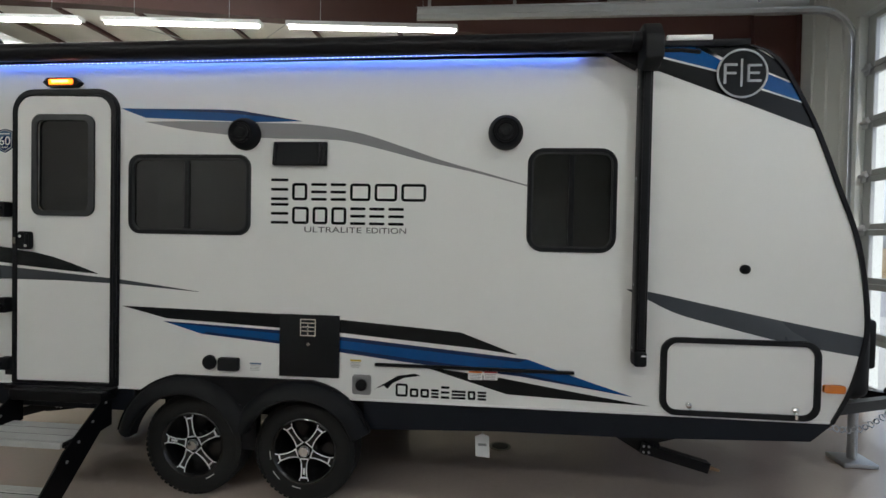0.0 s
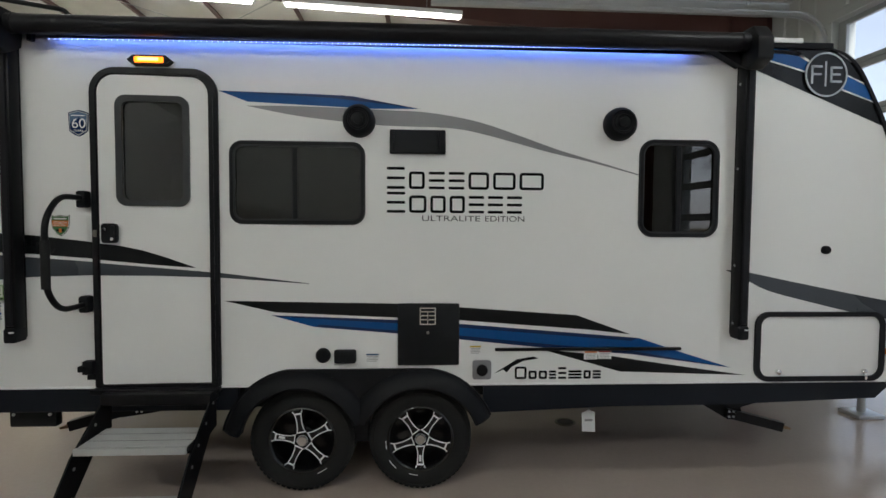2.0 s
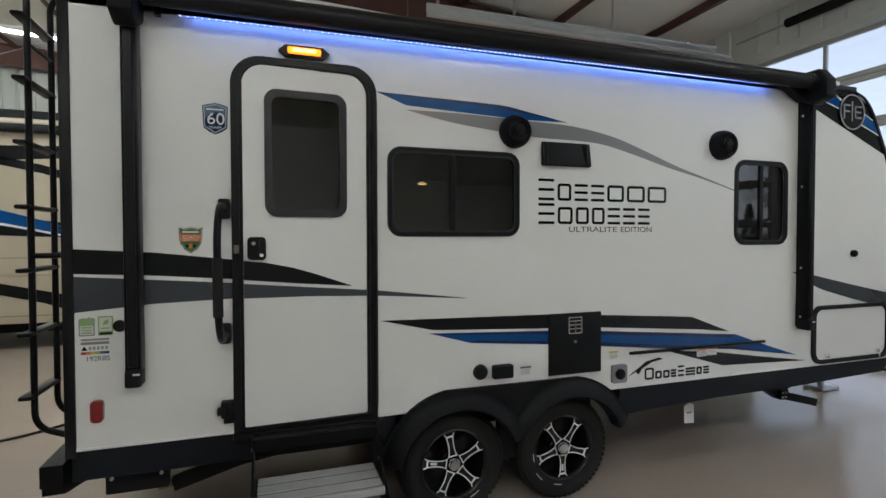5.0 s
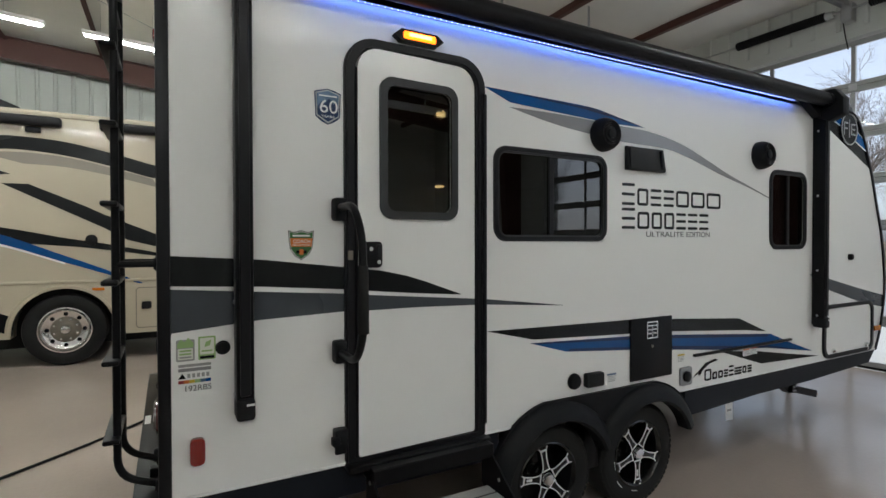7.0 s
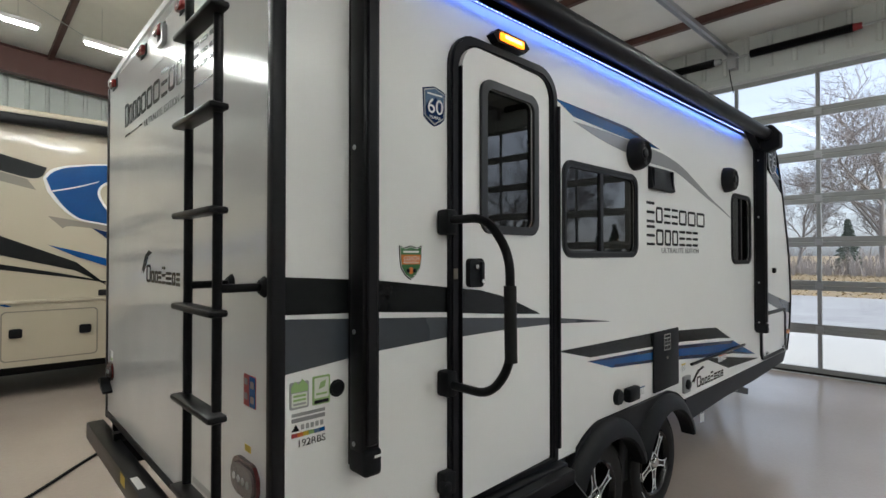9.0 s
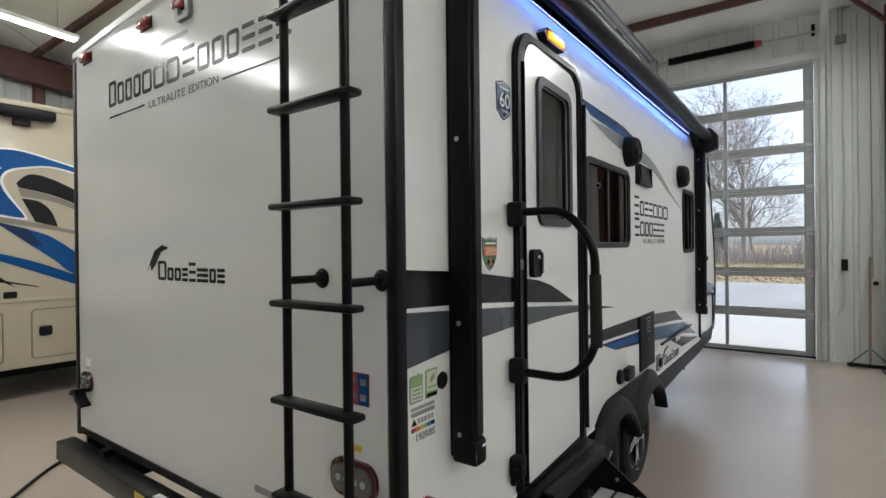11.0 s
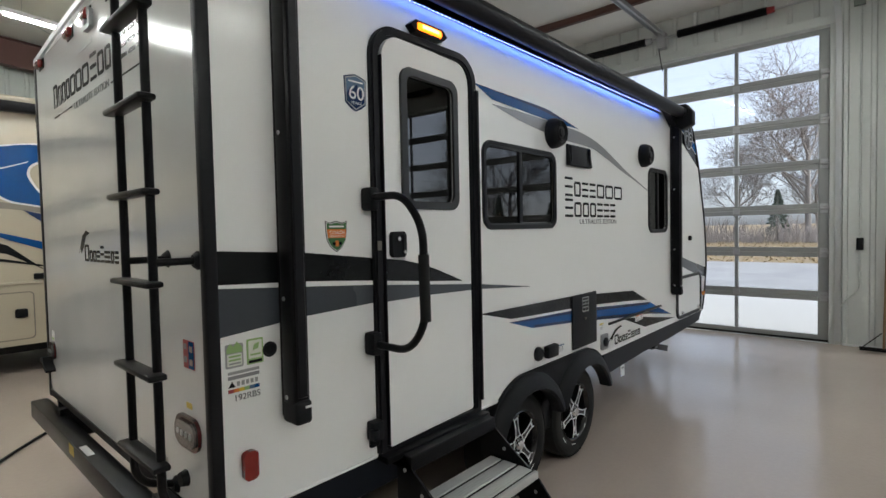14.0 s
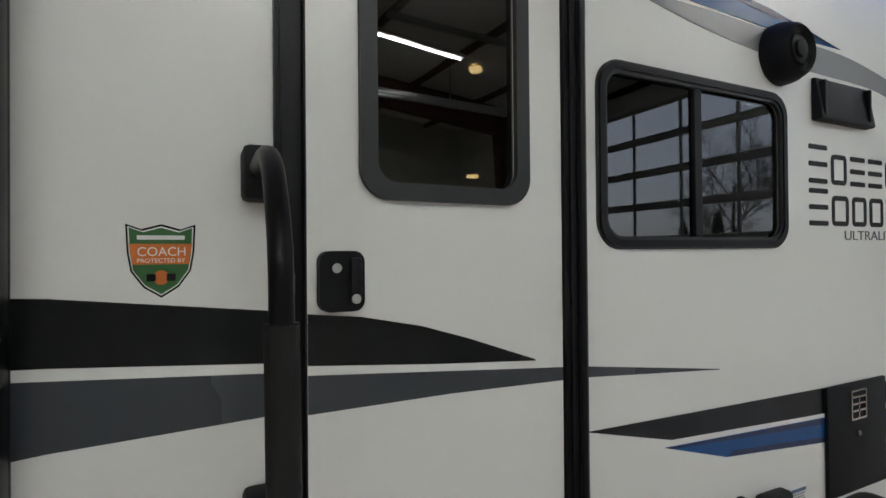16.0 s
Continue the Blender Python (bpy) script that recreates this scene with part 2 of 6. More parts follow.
def boxed(lo, hi, bevel=0.0, seg=2):
    return box(bmesh.new(), lo, hi, bevel, seg)


def tube(bm, pts, r, seg=12, bend=0.0, caps=True):
    """A round bar along a path, its corners bent with radius about bend."""
    pts = [Vector(p) for p in pts]
    if bend:
        out = [pts[0]]
        for a, b, c in zip(pts, pts[1:], pts[2:]):
            d0, d1 = (a - b), (c - b)
            k = min(bend, d0.length * 0.49, d1.length * 0.49)
            p0, p1 = b + d0.normalized() * k, b + d1.normalized() * k
            for i in range(7):
                s = i / 6
                out.append(p0 * (1 - s) ** 2 + b * 2 * s * (1 - s) + p1 * s * s)
        pts = out + [pts[-1]]
    rings = []
    up = None
    for i, p in enumerate(pts):
        d = (pts[min(i + 1, len(pts) - 1)] - pts[max(i - 1, 0)]).normalized()
        if up is None:
            up = d.orthogonal().normalized()
        side = d.cross(up).normalized()
        up = side.cross(d).normalized()
        rad = r[i] if isinstance(r, (list, tuple)) else r
        rings.append([bm.verts.new(p + (up * math.cos(a) + side * math.sin(a)) * rad) for a in (2 * math.pi * k / seg for k in range(seg))])
    for q, w in zip(rings, rings[1:]):
        for k in range(seg):
            bm.faces.new((q[k], q[(k + 1) % seg], w[(k + 1) % seg], w[k]))
    if caps:
        bm.faces.new(rings[0][::-1])
        bm.faces.new(rings[-1])
    return bm


def bar(pts, r, seg=12, bend=0.0):
    return tube(bmesh.new(), pts, r, seg, bend)


def lathe(bm, profile, m, seg=32, ends=True):
    """Turns (radius, height) pairs round the local z of m."""
    rings = []
    for r, h in profile:
        rings.append([bm.verts.new(m @ Vector((r * math.cos(a), r * math.sin(a), h))) for a in (2 * math.pi * k / seg for k in range(seg))])
    for q, w in zip(rings, rings[1:]):
        for k in range(seg):
            bm.faces.new((q[k], q[(k + 1) % seg], w[(k + 1) % seg], w[k]))
    if ends:
        bm.faces.new(rings[0][::-1])
        bm.faces.new(rings[-1])
    return bm


def rrect(x0, x1, y0, y1, r, n=6):
    pts = []
    rs = r if isinstance(r, (list, tuple)) else (r, r, r, r)     # bottom left, bottom right, top right, top left
    for (cx, cy, a0), q in zip(((x0, y0, 180), (x1, y0, 270), (x1, y1, 0), (x0, y1, 90)), rs):
        ox = cx + (q if cx == x0 else -q)
        oy = cy + (q if cy == y0 else -q)
        if q <= 0.0005:
            pts.append((cx, cy))
            continue
        for i in range(n + 1):
            a = radians(a0 + 90 * i / n)
            pts.append((ox + q * math.cos(a), oy + q * math.sin(a)))
    return pts


def disc(cx, cy, r, n=28):
    return [(cx + r * math.cos(2 * math.pi * i / n), cy + r * math.sin(2 * math.pi * i / n)) for i in range(n)]


def soft(pts, n=6):
    """A smooth open curve through the points."""
    out = []
    for i in range(len(pts) - 1):
        p0, p1, p2, p3 = (Vector(pts[max(0, min(len(pts) - 1, j))]) for j in (i - 1, i, i + 1, i + 2))
        for k in range(n):
            s = k / n
            q = 0.5 * (2 * p1 + (p2 - p0) * s + (2 * p0 - 5 * p1 + 4 * p2 - p3) * s * s + (3 * p1 - p0 - 3 * p2 + p3) * s ** 3)
            out.append((q.x, q.y))
    return out + [tuple(pts[-1])]


def plate(bm, outer, holes, m, depth):
    """A flat sheet with holes in the local xy plane of m, thickened along its local z."""
    start = set(bm.faces)
    edges = []
    for loop in [outer, *holes]:
        vs = [bm.verts.new((x, y, 0)) for x, y in loop]
        if not holes:
            bm.faces.new(vs)
        else:
            edges += [bm.edges.new((vs[i], vs[(i + 1) % len(vs)])) for i in range(len(vs))]
    if holes:
        bmesh.ops.triangle_fill(bm, use_beauty=True, use_dissolve=False, edges=edges)
    faces = [f for f in bm.faces if f not in start]
    verts = {v for f in faces for v in f.verts}
    got = bmesh.ops.extrude_face_region(bm, geom=faces, use_keep_orig=True)
    top = [g for g in got["geom"] if isinstance(g, bmesh.types.BMVert)]
    bmesh.ops.translate(bm, verts=top, vec=(0, 0, depth))
    bmesh.ops.transform(bm, matrix=m, verts=list(verts) + top)
    return bm


def axes(x, y, z, at):
    return Matrix(((x[0], y[0], z[0], at[0]), (x[1], y[1], z[1], at[1]), (x[2], y[2], z[2], at[2]), (0, 0, 0, 1)))


def side(y, dz=0.0):
    """Local x, y lie along the world's x, z; thickness comes towards -y."""
    return axes((1, 0, 0), (0, 0, 1), (0, -1, 0), (0, y, dz))


def rear(x, dz=0.0):
    """Local x runs along -y, local y up; thickness comes towards -x."""
    return axes((0, -1, 0), (0, 0, 1), (-1, 0, 0), (x, 0, dz))


def sheet(outer, m, depth, holes=()):
    return plate(bmesh.new(), outer, list(holes), m, depth)


def lettered(name, text, size, m, material, parent, width=None, label=""):
    """Words as a thin mesh in the local xy plane of m, from the built-in font; width stretches them to fit."""
    cu = bpy.data.curves.new(name, "FONT")
    cu.body, cu.size, cu.extrude = text, size, 0.0006
    tmp = bpy.data.objects.new("tmp", cu)
    me = bpy.data.meshes.new_from_object(tmp)
    bpy.data.objects.remove(tmp)
    bpy.data.curves.remove(cu)
    if width:
        xs = [v.co.x for v in me.vertices]
        me.transform(Matrix.Diagonal((width / (max(xs) - min(xs)), 1, 1, 1)))
    me.transform(m)
    me.materials.clear()
    me.materials.append(material)
    me.name = name
    ob = new(name, me)
    ob.parent = parent
    ob.matrix_parent_inverse = Matrix.Translation(-BASE.get(parent.name, Vector()))
    if label:
        ob["label"] = label
    return ob

# ---- the hall ----
WX, FY, BY, NX = 4.03, 13.8, -7.5, -17.0     # front wall, far wall, wall behind, end wall


def roof_z(x):
    return 4.95 + 0.075 * (WX - x)


single("floor", boxed((NX - 0.2, BY - 0.2, -0.2), (4.30, FY + 0.2, 0.0)), M_FLOOR, "mottled tan sealed concrete workshop floor", "floor", "structure", 0)

bm = bmesh.new()
x = NX
while x < WX:
    x2 = min(x + 0.78, WX)
    for y0 in np.arange(BY, FY, 1.9):
        y1 = min(y0 + 1.9, FY)
        sag = 0.05
        grid = [[bm.verts.new((x + (x2 - x) * i / 4, y0 + (y1 - y0) * j / 2, roof_z(x + (x2 - x) * i / 4) + 0.02 - sag * math.sin(math.pi * i / 4) * (0.6 + 0.4 * (j == 1)))) for j in range(3)] for i in range(5)]
        for i in range(4):
            for j in range(2):
                bm.faces.new((grid[i][j], grid[i + 1][j], grid[i + 1][j + 1], grid[i][j + 1]))
    x = x2
bmesh.ops.remove_doubles(bm, verts=bm.verts, dist=0.002)
bmesh.ops.solidify(bm, geom=bm.faces[:], thickness=0.1)
single("ceiling", bm, M_INSUL, "white quilted insulation sagging under the roof", "ceiling", "structure", 60)

D1 = (2.0, 6.24)      # the doorway past the trailer
D2 = (-4.05, 0.19)     # its neighbour
DTOP = 4.24
front = sheet([(BY, 0), (FY, 0), (FY, 5.2), (BY, 5.2)], axes((0, 1, 0), (0, 0, 1), (1, 0, 0), (WX, 0, 0)), 0.3, [[(a, 0.002), (b, 0.002), (b, DTOP), (a, DTOP)] for a, b in (D1, D2)])
wall_front = single("wall_east", front, M_LINER, "off-white ribbed metal liner wall", "wall", "structure", 0)
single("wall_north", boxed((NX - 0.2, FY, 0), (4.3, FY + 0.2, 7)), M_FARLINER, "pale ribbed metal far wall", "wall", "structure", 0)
single("wall_south", boxed((NX - 0.2, BY - 0.2, 0), (4.3, BY, 7)), M_LINER, "off-white metal liner wall", "wall", "structure", 0)
single("wall_west", boxed((NX - 0.2, BY, 0), (NX, FY, 7)), M_LINER, "off-white metal liner wall", "wall", "structure", 0)
single("roof", sheet([(NX - 0.3, roof_z(NX) + 0.2), (4.4, roof_z(4.4) + 0.2), (4.4, roof_z(4.4) + 0.3), (NX - 0.3, roof_z(NX) + 0.3)], side(FY + 0.25), FY - BY + 0.5), M_STEEL, "galvanised steel roof sheeting", "roof", "structure", 0)

# trapezoid ribs of the liner
def rib_mesh(z0, z1):
    return sheet([(-0.035, 0), (0.035, 0), (0.02, 0.022), (-0.02, 0.022)], axes((0, 1, 0), (-1, 0, 0), (0, 0, 1), (WX - 0.001, 0, z0)), z1 - z0)


r_full = part("wall_rib", rib_mesh(0.0, 5.05), M_LINER, wall_front, "", 0)
r_full.location = (0, 1.84, 0)
for y in (1.56, 1.28, 1.0, 0.72, 0.44, 6.55, 6.83, 7.11, 7.7, 7.98, 8.26, 8.54, 8.82):
    again(r_full, "wall_rib", wall_front, (0, y, 0))
r_head = part("wall_rib", rib_mesh(DTOP + 0.12, 5.05), M_LINER, wall_front, "", 0)
r_head.location = (0, 2.15, 0)
for i in range(1, 14):
    again(r_head, "wall_rib", wall_front, (0, 2.15 + 0.3 * i, 0))
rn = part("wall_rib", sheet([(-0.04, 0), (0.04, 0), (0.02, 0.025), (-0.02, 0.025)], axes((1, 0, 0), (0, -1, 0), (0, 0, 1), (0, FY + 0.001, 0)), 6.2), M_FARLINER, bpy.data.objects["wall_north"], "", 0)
rn.location = (-9.0, 0, 0)
for i in range(1, 40):
    again(rn, "wall_rib", bpy.data.objects["wall_north"], (-9.0 + 0.3 * i, 0, 0))


# rigid frames: tapered columns and rafters
def i_beam(bm, a, b, da, db, w, t, up):
    """A tapered I from a to b, its depth da to db measured along up, w wide across."""
    a, b, up = Vector(a), Vector(b), Vector(up)
    across = (b - a).cross(up).normalized()
    def slab(o0, o1, d0, d1, half):
        v = []
        for p, o, d in ((a, o0, d0), (b, o1, d1)):
            for sx, sd in ((-1, 0), (1, 0), (1, 1), (-1, 1)):
                v.append(bm.verts.new(p + across * half * sx + up * (o + d * sd)))
        for q in ((0, 1, 2, 3), (7, 6, 5, 4), (0, 4, 5, 1), (1, 5, 6, 2), (2, 6, 7, 3), (3, 7, 4, 0)):
            bm.faces.new([v[i] for i in q])
    slab(0, 0, t, t, w / 2)
    slab(da - t, db - t, t, t, w / 2)
    slab(t, t, da - 2 * t, db - 2 * t, 0.006)
    return bm


for fy in (-5.15, 1.15, 7.45, 13.45):
    fr = thing("steel_frame", (3.7, fy, 0), "red-oxide tapered steel column and roof rafter", "steel frame", "hall frames", "structure")
    part("column", i_beam(bmesh.new(), (WX - 0.01, fy, 0), (WX - 0.01, fy, roof_z(WX) - 0.18), 0.3, 0.62, 0.2, 0.014, (-1, 0, 0)), M_REDSTEEL, fr, "", 0)
    part("rafter", i_beam(bmesh.new(), (3.42, fy, roof_z(3.42) - 0.17), (-6.5, fy, roof_z(-6.5) - 0.17), 0.6, 0.42, 0.2, 0.014, (0, 0, -1)), M_REDSTEEL, fr, "", 0)
    part("rafter", i_beam(bmesh.new(), (-6.5, fy, roof_z(-6.5) - 0.17), (NX, fy, roof_z(NX) - 0.17), 0.42, 0.5, 0.2, 0.014, (0, 0, -1)), M_REDSTEEL, fr, "", 0)
    part("base_plate", boxed((WX - 0.36, fy - 0.14, 0), (WX - 0.005, fy + 0.14, 0.02)), M_REDSTEEL, fr, "", 0)
    if 0 < fy < 8:
        part("flange_brace", bar([(3.5, fy + 0.05, 4.30), (2.98, fy + 0.75, 4.86)], 0.03, 6), M_REDSTEEL, fr, "", 0)

purlin = None
for i in range(13):
    px = 2.92 - 1.56 * i
    z = roof_z(px) - 0.02
    b2 = bmesh.new()
    box(b2, (px - 0.004, BY, z - 0.2), (px + 0.004, FY, z))
    box(b2, (px, BY, z - 0.2), (px + 0.075, FY, z - 0.194))
    box(b2, (px, BY, z - 0.2), (px + 0.006, FY, z - 0.175))
    box(b2, (px - 0.075, BY, z - 0.006), (px, FY, z))
    pl = single("roof_purlin", b2, M_REDSTEEL, "red-oxide steel roof purlin", "purlin", "structure", 0)


single("wall_post", i_beam(bmesh.new(), (-1.6, FY - 0.01, 0), (-1.6, FY - 0.01, 5.2), 0.2, 0.2, 0.15, 0.012, (0, -1, 0)), M_REDSTEEL, "red-oxide wall post at the far wall", "wall post", "structure", 0)
for a, b in (((-6.2, 7.55, 5.0), (-0.9, 13.35, 4.96)), ((-8.5, 12.7, 5.02), (-3.1, 7.6, 4.98))):
    single("brace_rod", bar([a, b], 0.007, 6), M_STEEL, "thin steel brace rod under the roof", "brace rod", "structure")

# full-view sectional doors: seven sections of four panes
def garage_door(name, y0, y1, label):
    d = thing(name, (WX + 0.1, (y0 + y1) / 2, 0), label, "garage door", "glazed doors", "structure")
    x0, x1 = WX + 0.06, WX + 0.11
    cols, rows, h = 4, 7, 0.598
    stile, mull, rail = 0.13, 0.05, 0.065
    inner = (y1 - y0 - 2 * stile - 3 * mull) / 4
    def once(key, lo, hi, m, lab=""):
        return part(key, boxed(lo, hi, 0.006, 1), m, d, lab, 0)
    st = once("stile", (x0, y0 + 0.01, 0.03), (x1, y0 + stile, 0.03 + h - 0.004), M_ALUM)
    ra = once("rail", (x0, y0 + stile, 0.03), (x1, y1 - stile, 0.03 + rail), M_ALUM)
    mu = once("mullion", (x0 + 0.003, y0 + stile + inner, 0.03 + rail), (x1 - 0.003, y0 + stile + inner + mull, 0.03 + h - rail - 0.004), M_ALUM)
    pa = part("pane", boxed((x0 + 0.02, y0 + stile - 0.005, 0.03 + rail - 0.005), (x0 + 0.026, y0 + stile + inner + 0.005, 0.03 + h - rail)), M_PANE, d, "", 0)
    pa.visible_shadow = False
    hin = bmesh.new()
    box(hin, (x0 - 0.02, y0 + 0.02, 0.03 + h - 0.07), (x0 - 0.001, y0 + 0.11, 0.03 + h + 0.06), 0.006, 1)
    tube(hin, [(x0 - 0.035, y0 - 0.02, 0.03 + h), (x0 - 0.035, y0 + 0.1, 0.03 + h)], 0.022, 10)
    hi = part("roller_hinge", hin, M_STEEL, d, "", 40)
    plt = part("hinge_plate", boxed((x0 - 0.012, y0 + stile + inner - 0.02, 0.03 + h - 0.05), (x0 - 0.001, y0 + stile + inner + mull + 0.02, 0.03 + h + 0.04), 0.004, 1), M_STEEL, d, "", 0)
    for r in range(rows):
        dz = r * h
        if r:
            again(st, "stile", d, (0, 0, dz))
            again(ra, "rail", d, (0, 0, dz))
        again(st, "stile", d, (0, y1 - y0 - stile - 0.01, dz))
        again(ra, "rail", d, (0, 0, dz + h - rail - 0.004))
        for c in range(cols):
            if r or c:
                o = again(pa, "pane", d, (0, c * (inner + mull), dz))
                o.visible_shadow = False
            if c < 3 and (r or c):
                again(mu, "mullion", d, (0, c * (inner + mull), dz))
            if c < 3 and r < rows - 1 and (r or c):
                again(plt, "hinge_plate", d, (0, c * (inner + mull), dz))
        if r < rows - 1:
            if r:
                again(hi, "roller_hinge", d, (0, 0, dz))
            again(hi, "roller_hinge", d, (0, y1 - y0 - 0.1, dz))
    part("bottom_seal", boxed((x0, y0, 0.0), (x1, y1, 0.029), 0.008, 1), M_PLASTIC, d, "black rubber bottom seal", 0)
    # jambs and header
    for a, b in ((y0 - 0.06, y0 + 0.005), (y1 - 0.005, y1 + 0.06)):
        part("door_jamb", boxed((WX - 0.02, a, 0), (WX + 0.16, b, DTOP - 0.013), 0.004, 1), M_LINER, d, "", 0)
    part("header_trim", boxed((WX - 0.023, y0 - 0.063, DTOP - 0.012), (WX + 0.163, y1 + 0.063, DTOP + 0.1), 0.004, 1), M_LINER, d, "", 0)
    # tracks
    for yy, s in ((y0 - 0.09, -1), (y1 + 0.09, 1)):
        tr = bmesh.new()
        path = [(WX - 0.03, yy, 0.05), (WX - 0.03, yy, 3.95)] + [(WX - 0.03 - 0.4 * (1 - math.cos(a)), yy, 3.95 + 0.4 * math.sin(a)) for a in (0.26, 0.52, 0.78, 1.05, 1.31, 1.57)] + [(-1.05, yy, 4.37)]
        for off, w, hgt in ((0.0, 0.03, 0.006), (-0.03, 0.005, 0.03), (0.03, 0.005, 0.03)):
            prev = None
            for i, p in enumerate(path):
                q = path[min(i + 1, len(path) - 1)]
                o = path[max(i - 1, 0)]
                d3 = (Vector(q) - Vector(o)).normalized()
                nrm = Vector((-d3.z, 0, d3.x)) * -1
                cpt = Vector(p) + nrm * off
                ring = [bm2 for bm2 in (tr.verts.new(cpt + nrm * w + Vector((0, hgt, 0))), tr.verts.new(cpt - nrm * w + Vector((0, hgt, 0))), tr.verts.new(cpt - nrm * w - Vector((0, hgt, 0))), tr.verts.new(cpt + nrm * w - Vector((0, hgt, 0))))]
                if prev:
                    for k in range(4):
                        tr.faces.new((prev[k], prev[(k + 1) % 4], ring[(k + 1) % 4], ring[k]))
                prev = ring
        part("door_track", tr, M_ZINC, d, "galvanised curved roller track", 30)
        ang = bmesh.new()
        box(ang, (-1.05, yy + 0.02 * s, 4.41), (WX - 0.5, yy + 0.026 * s, 4.49))
        box(ang, (-1.05, yy + 0.02 * s - 0.04, 4.484), (WX - 0.5, yy + 0.02 * s, 4.49))
        part("track_angle", ang, M_ZINC, d, "", 0)
        for hx in (-0.9, 0.15, 1.68):
            part("track_hanger", boxed((hx - 0.02, yy + 0.026 * s, 4.44), (hx + 0.02, yy + 0.03 * s, roof_z(hx) - 0.05)), M_STEEL, d, "", 0)
    # shaft and torsion springs over the opening
    part("torsion_shaft", bar([(WX - 0.1, y0 - 0.1, 4.58), (WX - 0.1, y1 + 0.1, 4.58)], 0.014, 10), M_STEEL, d)
    mid = (y0 + y1) / 2
    for a, b in ((mid - 1.42, mid - 0.24), (mid + 0.24, mid + 1.42)):
        sp = bmesh.new()
        nturn = 46
        prof = []
        for i in range(nturn * 2 + 1):
            prof.append((0.062 if i % 2 else 0.05, (b - a) * i / (nturn * 2)))
        lathe(sp, prof, axes((1, 0, 0), (0, 0, -1), (0, 1, 0), (WX - 0.1, a, 4.58)), 16)
        part("torsion_spring", sp, M_BLACK, d, "black coiled torsion spring", 0)
        part("spring_cone", bar([(WX - 0.1, a - 0.09, 4.58), (WX - 0.1, a, 4.58)], [0.04, 0.05], 12), M_REDPRINT if a < mid else M_STEEL, d)
    part("centre_bracket", boxed((WX - 0.14, mid - 0.06, 4.42), (WX - 0.002, mid + 0.06, 4.66), 0.006, 1), M_STEEL, d, "", 0)
    op = bmesh.new()
    box(op, (-0.6, mid - 0.045, 4.60), (WX - 0.16, mid - 0.039, 4.66))
    box(op, (-0.6, mid + 0.039, 4.60), (WX - 0.16, mid + 0.045, 4.66))
    box(op, (-0.6, mid - 0.045, 4.655), (WX - 0.16, mid + 0.045, 4.66))
    part("opener_rail", op, M_STEEL, d, "galvanised opener rail", 0)
    return d


garage_door("door_1", *D1, "closed full-view aluminium garage door with clear panes")
garage_door("door_2", *D2, "closed full-view aluminium garage door with clear panes")

# strip lights under the purlins
FIXED = []


def strip_light(x0, x1, y, z0, z1, tubes=(-0.036, 0.036)):
    L = math.hypot(x1 - x0, z1 - z0)
    t = thing("strip_light", ((x0 + x1) / 2, y, (z0 + z1) / 2), "lit white fluorescent strip light hung under the roof", "strip light", "ceiling lights")
    ax = Vector((x1 - x0, 0, z1 - z0)).normalized()
    up = Vector((ax.z, 0, -ax.x))
    mm = axes(ax, (0, -1, 0), up, (x0, y, z0))
    b1 = boxed((0, -0.075, 0), (L, 0.075, 0.06), 0.01, 1)
    bmesh.ops.transform(b1, matrix=mm, verts=b1.verts)
    part("housing", b1, M_WHITE_DECAL, t, "white enamelled housing", 0)
    for s in tubes:
        b1 = bmesh.new()
        tube(b1, [(0.04, s, -0.018), (L - 0.04, s, -0.018)], 0.019, 8)
        bmesh.ops.transform(b1, matrix=mm, verts=b1.verts)
        part("tube", b1, M_TUBE, t)
    for f in (0.2, 0.8):
        p = Vector((x0, y, z0)) + ax * L * f
        part("hanger", bar([p + Vector((0, 0, 0.06)), (p.x, p.y, roof_z(p.x) - 0.03)], 0.003, 5), M_STEEL, t, "", 0)


for y, z, length, starts in ((7.1, 4.51, 2.44, (-0.6, -3.42, -6.2)), (10.7, 4.63, 1.22, (-1.95, -3.66)), (10.7, 4.63, 2.44, (-5.35, -8.2)), (-3.0, 4.88, 2.44, (1.2, -1.6, -4.4, -7.2)), (2.4, 5.1, 2.44, (-9.6,)), (5.3, 5.1, 2.44, (-4.0, -6.9))):
    slope = 0.045 if y == 7.1 else 0.07
    for xs in starts:
        strip_light(xs, xs - length, y, z + slope * (-0.5 - xs), z + slope * (-0.5 - xs + length), (0.0,) if y > 3 or xs > 1 else (-0.036, 0.036))

# a short light under the rafter by the door
strip_light(2.42, 1.2, 1.12, 4.2, 4.28)

# ---- outside ----
M_APRON = mat("pale_concrete_apron", (0.52, 0.515, 0.49), 0.8, 0, 0.08, 1.5, 0.001, 30, spec=0.1)
M_GROUND = mat("dry_field", (0.30, 0.235, 0.15), 0.95, 0, 0.25, 0.3, 0.02, 3, spec=0.05)
M_GRAVEL = mat("grey_gravel", (0.37, 0.37, 0.37), 0.9, 0, 0.35, 2.5, 0.03, 5.0, spec=0.05)
M_BARK = mat("grey_bark", (0.27, 0.245, 0.225), 0.9, 0, 0.2, 2, 0.004, 12)
M_TWIG = mat("brown_twigs", (0.27, 0.24, 0.225), 0.9, 0, 0.2, 2)
M_NEEDLE = mat("dark_green_needles", (0.09, 0.115, 0.09), 0.8, 0, 0.3, 3)
M_DRYGRASS = mat("dry_grass", (0.34, 0.25, 0.13), 0.9, 0, 0.25, 1)

